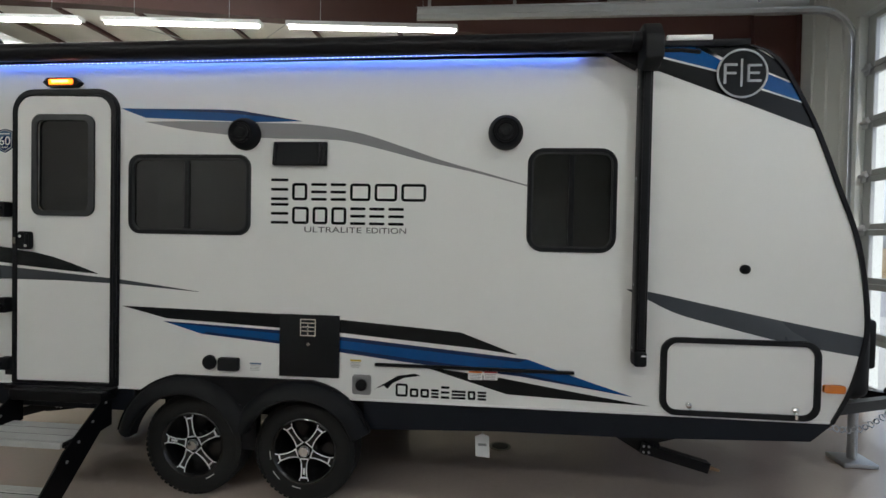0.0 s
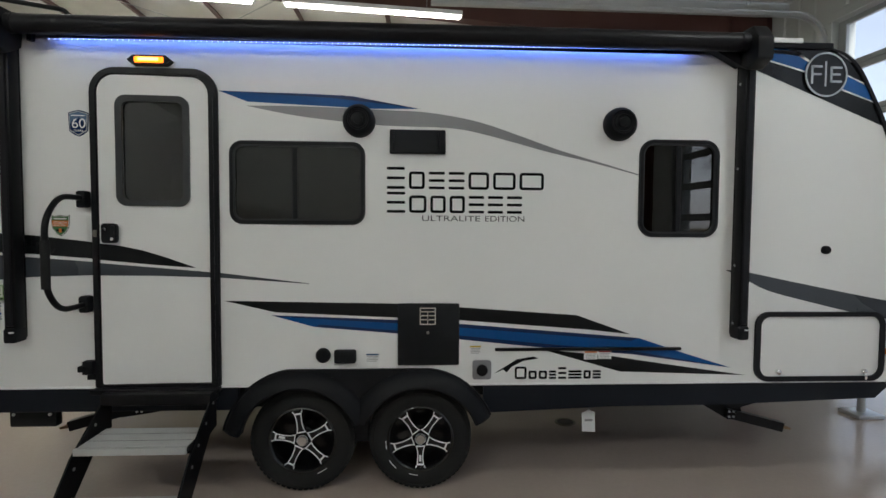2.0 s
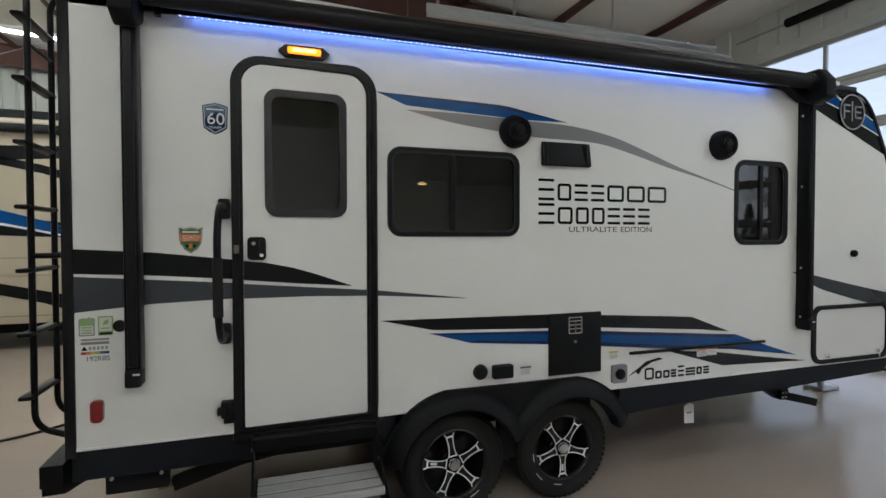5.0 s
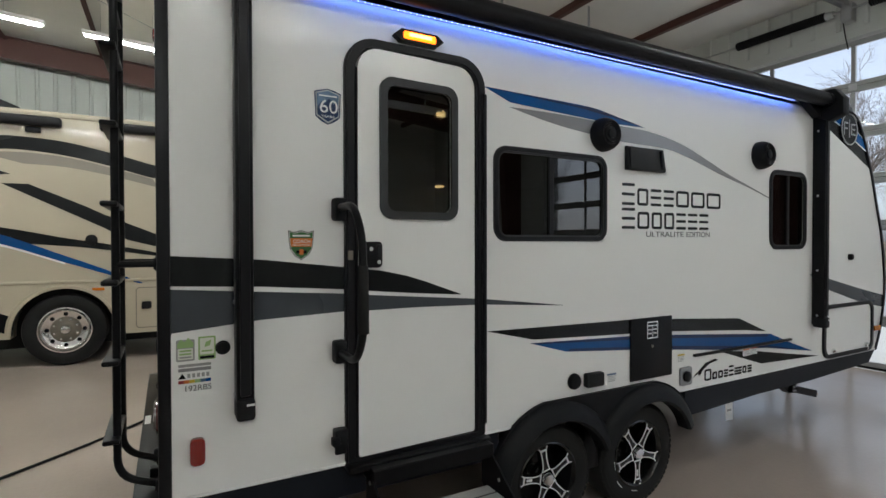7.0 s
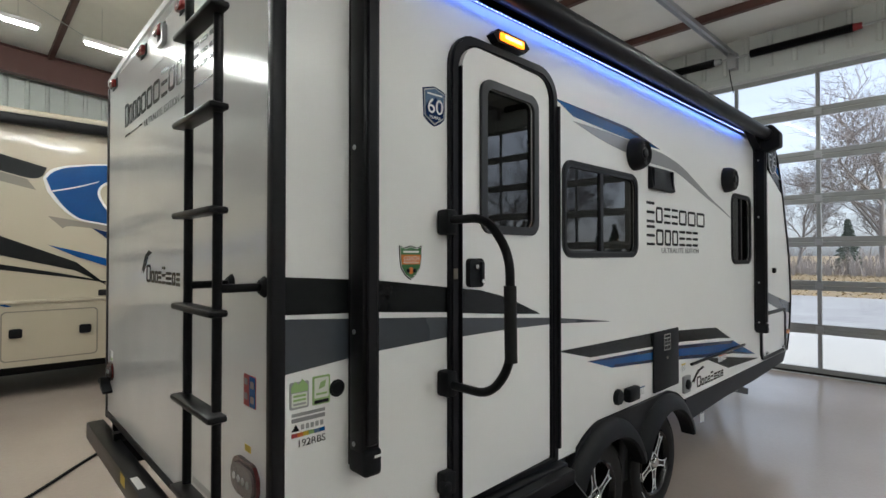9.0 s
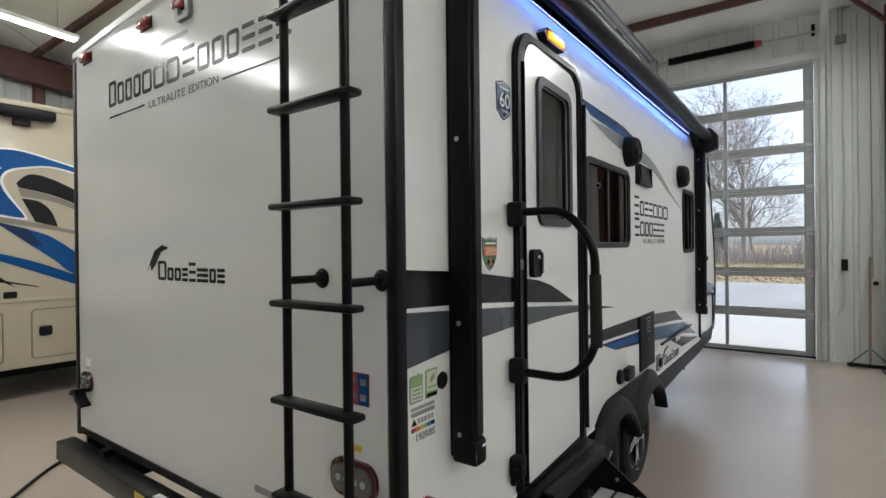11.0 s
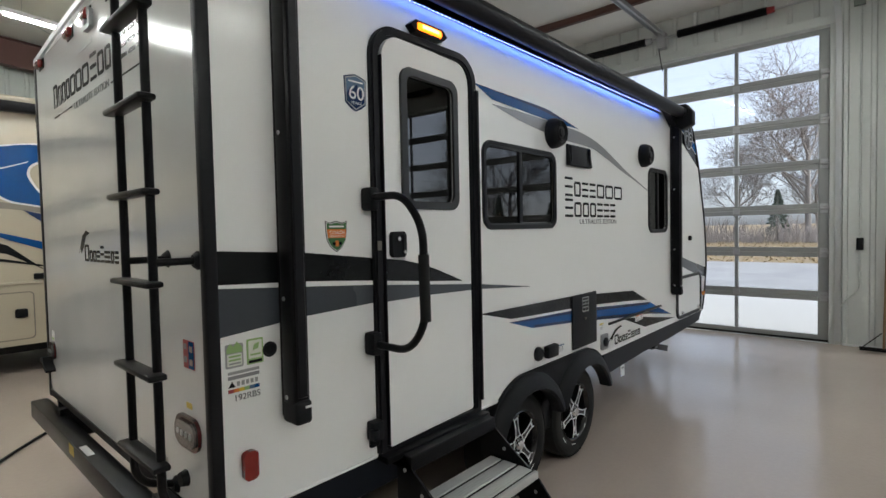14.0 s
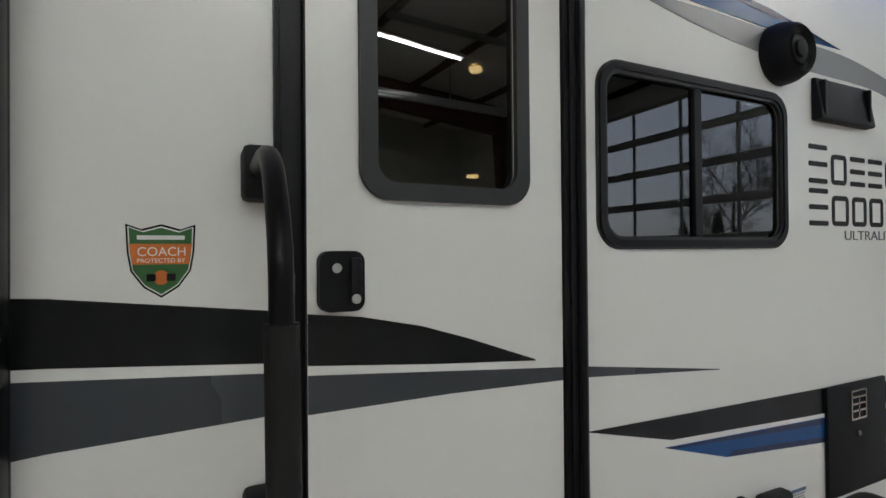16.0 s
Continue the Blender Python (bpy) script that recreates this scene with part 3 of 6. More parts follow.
bm = bmesh.new()
ring = [bm.verts.new((2500 * math.cos(a), 2500 * math.sin(a), -0.26)) for a in (2 * math.pi * i / 48 for i in range(48))]
bm.faces.new(ring)
single("ground", bm, M_GROUND, "dry brown field reaching to the horizon", "ground", "structure", 0)
single("pavement", boxed((4.30, -14, -0.25), (9.2, 30, -0.015)), M_APRON, "pale concrete apron before the doors", "pavement", "structure", 0)
single("road", boxed((9.2, -70, -0.255), (21.5, 110, -0.06)), M_GRAVEL, "grey gravel yard", "gravel yard", "structure", 0)


def bare_tree(name, height, seed, label):
    rnd = random.Random(seed)
    t = thing(name, (0, 0, 0), label, "tree", "bare trees outside")
    trunk, limbs, twigs = bmesh.new(), bmesh.new(), bmesh.new()

    def grow(p, d, length, r, level):
        n = 3 if level < 3 else 2
        pts = [p.copy()]
        dd = d.copy()
        for i in range(n):
            dd = (dd + Vector((rnd.uniform(-1, 1), rnd.uniform(-1, 1), rnd.uniform(-0.3, 0.7))) * (0.13 + 0.05 * level)).normalized()
            pts.append(pts[-1] + dd * length / n)
        rad = [r * (1 - 0.45 * i / n) for i in range(n + 1)]
        tube(trunk if level == 0 else limbs if level < 3 else twigs, pts, rad, (8, 6, 4, 3, 3, 3)[level], caps=False)
        if level >= 5:
            return
        kids = (9, 6, 5, 4, 4)[level]
        for k in range(kids):
            f = 0.35 + 0.65 * (k + rnd.random()) / kids if level else 0.3 + 0.7 * (k + rnd.random() * 0.6) / kids
            i = min(n - 1, int(f * n))
            q = pts[i].lerp(pts[i + 1], f * n - i)
            a = rnd.uniform(0, 6.283)
            out = (dd.orthogonal().normalized() * math.cos(a) + dd.cross(dd.orthogonal()).normalized() * math.sin(a))
            nd = (dd * rnd.uniform(0.5, 0.9) + out * rnd.uniform(0.6, 1.0) + Vector((0, 0, 0.12))).normalized()
            grow(q, nd, length * rnd.uniform(0.5, 0.72), max(r * (0.5 if level else 0.42), 0.012), level + 1)

    grow(Vector((0, 0, -0.2)), Vector((0, 0, 1)), height * 0.5, height * 0.015, 0)
    part("trunk", trunk, M_BARK, t, "", 60)
    part("limbs", limbs, M_BARK, t, "", 60)
    part("twigs", twigs, M_TWIG, t, "", 0)
    return t


def spruce(name, height, seed):
    rnd = random.Random(seed)
    t = thing(name, (0, 0, 0), "dark green spruce behind the gravel yard", "tree", "evergreens outside")
    part("trunk", bar([(0, 0, -0.2), (0, 0, height * 0.96)], [height * 0.02, 0.02], 7), M_BARK, t)
    bm = bmesh.new()
    for i in range(900):
        f = rnd.random() ** 0.75
        z = height * (0.08 + 0.92 * f)
        reach = height * 0.24 * (1 - f) + 0.1
        a = rnd.uniform(0, 6.283)
        s = reach * rnd.uniform(0.35, 1.1)
        c = Vector((s * math.cos(a), s * math.sin(a), z - 0.25 * s))
        d = Vector((math.cos(a), math.sin(a), -0.25)) * rnd.uniform(0.4, 0.8)
        w = Vector((-math.sin(a), math.cos(a), 0)) * rnd.uniform(0.12, 0.3)
        u = Vector((0, 0, rnd.uniform(0.06, 0.2)))
        v = [bm.verts.new(q) for q in (c - d * 0.5, c + w * 0.6, c + d * 0.6, c - w * 0.6, c + u, c - u)]
        for q in ((0, 1, 4), (1, 2, 4), (2, 3, 4), (3, 0, 4), (1, 0, 5), (2, 1, 5), (3, 2, 5), (0, 3, 5)):
            bm.faces.new([v[k] for k in q])
    part("needle_crown", bm, M_NEEDLE, t, "", 0)
    return t


ta = bare_tree("bare_tree", 20, 11, "tall leafless grey-brown tree behind the gravel yard")
tb = bare_tree("bare_tree", 17, 23, "spreading leafless grey-brown tree behind the gravel yard")
ta.matrix_basis, tb.matrix_basis = pose(57, 7.8, 0, 0, 0, 20), pose(60, 15.0, 0, 0, 0, 200) @ Matrix.Diagonal((0.75, 0.75, 0.7, 1))
for src, x, y, rz, in ((ta, 62, 27, 80), (tb, 56, -9, 120), (ta, 66, -16, 250), (tb, 64, -27, 10), (ta, 58, -38, 300), (tb, 70, 8, 60), (ta, 72, 38, 140), (tb, 68, -48, 90), (ta, 40, -52, 30), (tb, 36, -46, 170), (tb, 47, -63, 250)):
    copy_thing(src, pose(x, y, 0, 0, 0, rz))
sa = spruce("spruce_tree", 9, 5)
sa.matrix_basis = pose(56, 10.2, 0) @ Matrix.Diagonal((0.55, 0.55, 0.56, 1))
for x, y, rz in ((60, -20, 40), (56, -30, 90), (63, 34, 10), (40, -27, 15), (44, -34, 200), (47, -23, 100)):
    copy_thing(sa, pose(x, y, 0, 0, 0, rz))

rnd = random.Random(4)
bm = bmesh.new()
for i in range(5200):
    c = Vector((53 + rnd.random() ** 1.5 * 12, rnd.uniform(-60, 60), -0.2))
    hgt = rnd.uniform(0.8, 3.0) * (0.6 + 0.4 * math.sin(c.y * 0.5) ** 2)
    a = rnd.uniform(0, 6.283)
    lean = Vector((math.cos(a), math.sin(a), 0)) * hgt * rnd.uniform(0.1, 0.5)
    tube(bm, [c, c + lean * 0.4 + Vector((0, 0, hgt * 0.6)), c + lean + Vector((0, 0, hgt))], [0.05, 0.035, 0.012], 3, caps=False)
single("brush", bm, M_TWIG, "tangled leafless brown brush along the yard", "brush", "stuff", 0)
bm = bmesh.new()
for i in range(16000):
    c = Vector((21.3 + 33 * rnd.random() ** 1.4, rnd.uniform(-55, 60), -0.26))
    a = rnd.uniform(0, 6.283)
    hgt = rnd.uniform(0.05, 0.16)
    w = Vector((math.cos(a), math.sin(a), 0)) * 0.06
    v = [bm.verts.new(q) for q in (c - w, c + w, c + Vector((rnd.uniform(-0.2, 0.2), rnd.uniform(-0.2, 0.2), hgt)))]
    bm.faces.new(v)
single("dry_grass", bm, M_DRYGRASS, "short dry tan grass beyond the gravel", "grass", "stuff", 0)

# ---- the travel trailer ----
LOW = -0.025          # its heights below are read against a datum 25 mm over the floor
SY, FYT, RX = 2.98, 5.315, -3.74
rv = thing("travel_trailer", (-0.9, 4.13, 0), "white travel trailer with blue, black and grey stripes", "travel trailer")


def tp(name, bm, material, parent=None, label="", smooth=40):
    bmesh.ops.translate(bm, verts=bm.verts, vec=(0, 0, LOW))
    return part(name, bm, material, parent or rv, label, smooth)


def decal(name, pts, material, parent=None, label="", y=SY, d=0.0015):
    return tp(name, sheet(pts, side(y), d), material, parent, label, 0)


nose = soft([(1.30, 2.735), (1.40, 2.70), (1.481, 2.625), (1.555, 2.503), (1.672, 2.267), (1.789, 1.96), (1.877, 1.722), (1.922, 1.514), (1.949, 1.276), (1.940, 1.126), (1.879, 0.884), (1.786, 0.69)], 4)
outline = [(RX, 0.69), (RX, 2.70), (RX + 0.03, 2.735)] + nose
inner = [(RX + 0.04, 0.73), (RX + 0.04, 2.68)] + [(x - 0.045, z - 0.01) for x, z in nose if 0.78 < z < 2.69] + [(1.72, 0.73)]
WIN1 = (-2.288, -1.508, 1.648, 2.131, 0.075)
WIN2 = (0.125, 0.621, 1.587, 2.173, 0.09)
DOOR = (-3.055, -2.346, 0.70, 2.528)
cut = 0.03
holes = [rrect(a + cut, b - cut, c + cut, e - cut, r * 0.7) for a, b, c, e, r in (WIN1, WIN2)]
holes.append(rrect(DOOR[0] + 0.035, DOOR[1] - 0.035, DOOR[2] + 0.03, DOOR[3] - 0.03, (0.01, 0.01, 0.1, 0.1)))
tp("side_wall", sheet(outline, side(SY + 0.04), 0.04, holes), M_GEL, None, "glossy white fibreglass side wall", 30)
tp("side_wall", sheet(outline, side(FYT), 0.04), M_GEL, None, "glossy white fibreglass side wall", 30)
tp("shell", sheet(outline, side(FYT - 0.041), FYT - SY - 0.082, [inner]), M_GEL, None, "white roof, nose and floor shell", 30)
tp("rear_wall", sheet(rrect(-FYT + 0.035, -SY - 0.035, 0.705, 2.715, 0.02), rear(RX - 0.0005), 0.006), M_REARGEL, None, "glossy white fibreglass rear wall", 0)
crown = [(-FYT, 2.68)] + [(-FYT + (FYT - SY) * i / 14, 2.735 + 0.05 * math.sin(math.pi * i / 14)) for i in range(15)] + [(-SY, 2.68)]
tp("roof_crown", sheet(crown, rear(1.2), 4.93), M_GEL, None, "white rubber roof", 60)

# interior seen dimly through the tinted panes
tp("lining", boxed((-3.65, 5.19, 0.80), (1.70, 5.21, 2.66)), M_LININGS, None, "beige interior wall lining", 0)
tp("lining", boxed((-3.65, 3.04, 0.74), (1.60, 5.19, 0.78)), M_WOOD, None, "brown plank interior floor", 0)
tp("interior_cabinet", boxed((-2.35, 4.75, 0.78), (-0.4, 5.18, 1.7), 0.01), M_WOOD, None, "brown wooden kitchen cabinet", 0)
tp("interior_cabinet", boxed((-1.56, 4.86, 2.17), (-0.4, 5.18, 2.62), 0.01), M_WOOD, None, "brown wooden overhead cabinet", 0)
tp("interior_panel", boxed((-1.83, 5.172, 2.325), (-1.60, 5.188, 2.405), 0.004, 1), M_PALE, None, "pale wall panel", 0)
tp("interior_cabinet", boxed((-0.35, 3.9, 0.78), (-0.25, 5.18, 2.62), 0.01), M_WOOD, None, "brown wooden partition", 0)
for x, y in ((-1.78, 4.47), (-2.9, 4.3), (0.5, 4.0)):
    tp("ceiling_puck", sheet(disc(x, y, 0.036, 20), Matrix.Translation((0, 0, 2.655)), 0.02), M_PUCK, None, "lit warm ceiling puck lamp", 0)

tp("cabinet_lamp", sheet(disc(-1.50, 5.02, 0.04, 18), Matrix.Translation((0, 0, 2.152)), 0.014), M_PUCK, None, "lit warm lamp under the overhead cabinet", 0)

# skirt, edge mouldings, roof rail
tp("skirt", boxed((RX + 0.01, SY + 0.004, 0.55), (-2.25, SY + 0.03, 0.70), 0.004, 1), M_SKIRT, None, "dark grey lower skirt", 0)
tp("skirt", sheet([(-0.80, 0.518), (0.0, 0.548), (0.7, 0.552), (1.68, 0.585), (1.80, 0.695), (-0.80, 0.695)], side(SY + 0.03), 0.026), M_SKIRT, None, "dark grey lower skirt", 0)
tp("skirt", sheet([(RX + 0.02, 0.55), (1.7, 0.60), (1.80, 0.69), (RX + 0.02, 0.69)], side(FYT - 0.03), 0.02), M_SKIRT, None, "dark grey lower skirt", 0)
tp("drip_bead", boxed((RX, SY - 0.006, 0.688), (1.79, SY + 0.002, 0.70), 0.002, 1), M_WHITE_DECAL, None, "", 0)
tp("corner_moulding", boxed((RX - 0.012, SY - 0.012, 0.66), (RX + 0.032, SY + 0.03, 2.745), 0.008), M_TRIM, None, "black rear corner moulding")
tp("corner_moulding", boxed((RX - 0.012, FYT - 0.03, 0.66), (RX + 0.03, FYT + 0.012, 2.70), 0.008), M_TRIM, None, "black rear corner moulding")
tp("bottom_moulding", boxed((RX - 0.012, SY + 0.02, 0.672), (RX - 0.001, FYT - 0.02, 0.71), 0.003, 1), M_TRIM, None, "black rear bottom moulding")
tp("top_moulding", sheet([(a, b - 0.02) for a, b in crown[1:-1]] + [(a, b + 0.012) for a, b in crown[-2:0:-1]], rear(RX - 0.001), 0.012), M_GEL, None, "white rear roof moulding", 60)
edge = [(x, z) for x, z in nose]
tp("nose_moulding", sheet(edge + [(x - 0.022, z - 0.004) for x, z in reversed(edge)], side(SY + 0.002), 0.014), M_TRIM, None, "dark nose edge moulding", 0)
tp("nose_moulding", sheet(edge + [(x - 0.022, z - 0.004) for x, z in reversed(edge)], side(FYT + 0.012), 0.014), M_TRIM, None, "dark nose edge moulding", 0)
tp("roof_rail", boxed((RX - 0.01, SY - 0.02, 2.726), (1.30, SY + 0.03, 2.765), 0.008), M_TRIM, None, "black roof edge rail")
tp("roof_rail", bar([(-3.71, SY - 0.03, 2.727), (-3.53, SY - 0.03, 2.727)], 0.018, 12), M_ALUM, None, "pale grey rail end")
tp("roof_rail", boxed((0.86, SY - 0.03, 2.755), (1.10, SY - 0.005, 2.785), 0.005), M_WHITE_DECAL, None, "white rail cap")

# ---- stripes ----
decal("stripe", [(-2.345, 2.412)] + soft([(-2.09, 2.407), (-1.642, 2.398), (-1.477, 2.376), (-1.195, 2.329)]) + soft([(-1.478, 2.325), (-1.901, 2.341), (-2.183, 2.353)]), M_BLUE_DECAL, None, "blue upper stripe")
decal("stripe", [(-1.66, 2.397)] + soft([(-1.642, 2.3985), (-1.477, 2.3765), (-1.19, 2.328)]) + [(-1.46, 2.36), (-1.70, 2.383), (-2.34, 2.410)], M_NAVY_DECAL, None, "navy edge of the upper stripe", SY - 0.0016)
top = soft([(-2.183, 2.33), (-1.837, 2.331), (-1.411, 2.319), (-1.14, 2.308), (-0.861, 2.263), (-0.611, 2.186), (-0.354, 2.099), (-0.091, 2.026), (0.150, 1.957)])
low = soft([(0.150, 1.951), (-0.167, 2.032), (-0.428, 2.090), (-0.826, 2.191), (-1.036, 2.222), (-1.411, 2.230), (-1.773, 2.262), (-1.964, 2.287), (-2.183, 2.328)])
decal("stripe", top + low, M_SILVER_DECAL, None, "grey swooping upper stripe")


def split_stripe(upper, lower, material, label):
    """One band crossing wall, door slab and wall again: the parts lie on their own surfaces."""
    def at(curve, x):
        for (x0, z0), (x1, z1) in zip(curve, curve[1:]):
            if x0 <= x <= x1:
                return z0 + (z1 - z0) * (x - x0) / (x1 - x0)
        return curve[-1][1]
    for a, b, y, host in ((-3.708, -3.05, SY, None), (-3.002, -2.402, SY - 0.022, "door"), (-2.346, -1.834, SY, None)):
        b = min(b, upper[-1][0])
        if b <= a:
            continue
        xs = [a] + [x for x, z in upper if a < x < b] + [b]
        xl = [a] + [x for x, z in lower if a < x < b] + [b]
        yield [(x, at(upper, x)) for x in xs] + [(x, at(lower, x)) for x in reversed(xl)], y, host, material, label


BLK = ([(-3.708, 1.596), (-3.387, 1.577), (-3.024, 1.536), (-2.90, 1.522), (-2.772, 1.495), (-2.66, 1.46), (-2.484, 1.397)],
       [(-3.708, 1.485), (-3.389, 1.470), (-3.025, 1.442), (-2.735, 1.414), (-2.484, 1.394)])
GRY = ([(-3.708, 1.473), (-3.025, 1.424), (-2.353, 1.365), (-1.834, 1.303)], [(-3.705, 1.312), (-3.391, 1.339), (-3.026, 1.351), (-2.706, 1.349), (-2.354, 1.337), (-1.834, 1.301)])
DOOR_BANDS = []
for up, lo, m, lab in ((*BLK, M_DK_DECAL, "black tapering stripe"), (*GRY, M_GREY_DECAL, "slate grey tapering stripe")):
    for pts, y, host, mm, ll in split_stripe(up, lo, m, lab):
        if host:
            DOOR_BANDS.append((pts, y, mm, ll))
        else:
            decal("stripe", pts, mm, None, ll, y)

decal("stripe", [(-2.327, 1.201), (-1.310, 1.184), (-0.946, 1.162), (-0.235, 1.113), (0.095, 0.995), (-0.159, 1.024), (-0.946, 1.084), (-1.31, 1.10), (-2.034, 1.133)], M_DK_DECAL, None, "black lower stripe")
decal("stripe", [(-2.059, 1.116), (-1.31, 1.086), (-0.946, 1.062), (0.150, 0.972), (0.42, 0.882), (0.733, 0.785), (0.112, 0.872), (-0.495, 0.921), (-0.946, 0.968), (-1.31, 1.004), (-1.809, 1.046)], M_BLUE_DECAL, None, "blue lower stripe")
decal("stripe", [(-2.03, 1.108), (-1.31, 1.066), (-0.946, 1.040), (0.10, 0.955), (0.15, 0.972), (-0.946, 1.0615), (-1.31, 1.085), (-2.055, 1.115)], M_NAVY_DECAL, None, "navy upper edge of the blue stripe", SY - 0.0016)
decal("stripe", [(-1.78, 1.060), (-0.946, 0.992), (-0.495, 0.945), (0.112, 0.892), (0.727, 0.786), (0.112, 0.873), (-0.495, 0.922), (-0.946, 0.969), (-1.31, 1.005), (-1.80, 1.047)], M_NAVY_DECAL, None, "navy lower edge of the blue stripe", SY - 0.0016)
decal("stripe", [(-0.458, 0.907), (-0.004, 0.860), (0.309, 0.812), (0.826, 0.738), (0.035, 0.766)], M_DK_DECAL, None, "black pointed lower stripe")
fs_t = soft([(0.688, 1.390), (0.818, 1.376), (1.116, 1.316), (1.551, 1.232), (1.928, 1.165)], 4)
fs_b = soft([(1.905, 1.060), (1.553, 1.117), (1.118, 1.218), (0.94, 1.268), (0.80, 1.335), (0.688, 1.386)], 4)
decal("stripe", fs_t + fs_b, M_GREY_DECAL, None, "slate grey nose stripe")
decal("stripe", [(0.40, 2.735), (0.62, 2.68), (0.841, 2.593), (1.241, 2.437), (1.672, 2.267), (1.648, 2.315), (1.60, 2.41), (1.37, 2.49), (1.2, 2.58), (0.84, 2.672), (0.79, 2.735)], M_DK_DECAL, None, "black roof corner band")
decal("stripe", [(0.80, 2.728), (0.84, 2.674), (1.20, 2.575), (1.37, 2.491), (1.594, 2.415), (1.538, 2.515), (1.40, 2.575), (1.179, 2.638), (1.04, 2.715), (1.0, 2.73)], M_BLUE_DECAL, None, "blue roof corner band", SY - 0.0016)
decal("stripe", [(0.84, 2.668), (1.2, 2.571), (1.37, 2.487), (1.596, 2.411), (1.592, 2.419), (1.37, 2.497), (1.2, 2.581), (0.84, 2.678)], M_WHITE_DECAL, None, "thin white line", SY - 0.0032)
decal("stripe", [(1.05, 2.735), (1.19, 2.65), (1.40, 2.585), (1.545, 2.525), (1.48, 2.625), (1.40, 2.70), (1.30, 2.735)], M_DK_DECAL, None, "black roof corner band")
decal("stripe", [(1.30, 2.732), (1.335, 2.715), (1.43, 2.655), (1.40, 2.698)], M_WHITE_DECAL, None, "white corner of the roof band", SY - 0.0016)

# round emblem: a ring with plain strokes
em = tp("emblem", sheet(disc(1.261, 2.576, 0.131, 40), side(SY - 0.002), 0.012), M_DK_DECAL, None, "round black emblem with a silver ring")
tp("emblem_ring", sheet(disc(1.261, 2.576, 0.133, 40), side(SY - 0.013), 0.004, [disc(1.261, 2.576, 0.123, 40)[::-1]]), M_SATIN, em, "silver ring")
for q in ((1.252, 1.262, 2.505, 2.655), (1.165, 1.178, 2.52, 2.63), (1.165, 1.235, 2.617, 2.63), (1.165, 1.23, 2.572, 2.584), (1.285, 1.298, 2.53, 2.625), (1.285, 1.36, 2.613, 2.625), (1.285, 1.35, 2.572, 2.584), (1.285, 1.36, 2.53, 2.542)):
    tp("emblem_stroke", sheet(rrect(*q, 0.003, 2), side(SY - 0.0142), 0.003), M_SATIN, em)


def word_shape(parent, x0, x1, z0, z1, glyphs, m_of, material, stroke):
    """A brand mark kept as a row of plain letter-sized strokes."""
    units = sum(g[1] for g in glyphs)
    u = (x1 - x0) / units
    x = x0
    for kind, w, tall in glyphs:
        a, b = x + u * 0.06, x + u * (w - 0.14)
        t = z0 + (z1 - z0) * tall
        s = stroke
        loops = {
            "ring": None,
            "bars": [(a, b, t - s, t), (a, b, (z0 + t) / 2 - s / 2, (z0 + t) / 2 + s / 2), (a, b, z0, z0 + s)],
            "posts": [(a, a + s, z0, t), (b - s, b, z0, t), (a + s, b - s, t - s, t)],
            "stem": [(a, a + s, z0, t), (a + s, b, t - s, t), (a + s, b - s, (z0 + t) / 2 - s / 2, (z0 + t) / 2 + s / 2)],
        }[kind]
        bm = bmesh.new()
        if loops is None:
            r = min(b - a, t - z0) * 0.2
            plate(bm, rrect(a, b, z0, t, r), [rrect(a + s, b - s, z0 + s, t - s, max(r - s, 0.002))[::-1]], m_of, 0.002)
        else:
            for q in loops:
                plate(bm, rrect(*q, s * 0.3, 2), [], m_of, 0.002)
        tp("mark_stroke", bm, material, parent, "", 0)
        x += u * w


FIRST_LINE = [("bars", 1.1, 1.25), ("ring", 1, 1), ("bars", 1, 1), ("bars", 1, 1), ("ring", 1.25, 1), ("ring", 1.35, 1), ("ring", 1.45, 1)]
SECOND_LINE = [("bars", 1.15, 1.2), ("ring", 1.1, 1), ("ring", 1, 1), ("ring", 1, 1), ("bars", 1, 1), ("bars", 1, 1), ("bars", 1, 1)]
MAKER_LINE = [("ring", 1.35, 1.5), ("ring", 1, 1), ("ring", 1, 1), ("bars", 0.9, 1), ("bars", 1, 1.4), ("bars", 1.5, 1), ("ring", 0.9, 1), ("bars", 1, 1)]
mk = tp("name_mark", sheet(rrect(-1.18, -1.179, 1.700, 1.701, 0.0004, 1), side(SY), 0.001), M_DK_DECAL, None, "two-line black name mark kept as plain strokes", 0)
word_shape(mk, -1.39, -0.435, 1.862, 1.965, FIRST_LINE, side(SY), M_DK_DECAL, 0.0165)
word_shape(mk, -1.39, -0.565, 1.722, 1.825, SECOND_LINE, side(SY), M_DK_DECAL, 0.0165)
for word, xw, wide in (("ULTRALITE", -1.18, 0.345), ("EDITION", -0.805, 0.235)):
    lettered("edition_word", word, 0.047, side(SY - 0.0008, LOW) @ Matrix.Translation((xw, 1.675, 0)), M_DKPRINT, mk, wide, "small dark edition word")
mk2 = decal("name_mark", [(-0.735, 0.76), (-0.60, 0.845), (-0.50, 0.862), (-0.465, 0.850), (-0.56, 0.835), (-0.63, 0.80), (-0.66, 0.765), (-0.69, 0.79)], M_DK_DECAL, None, "black maker's mark kept as plain strokes")
word_shape(mk2, -0.615, -0.073, 0.724, 0.775, MAKER_LINE, side(SY), M_DK_DECAL, 0.013)


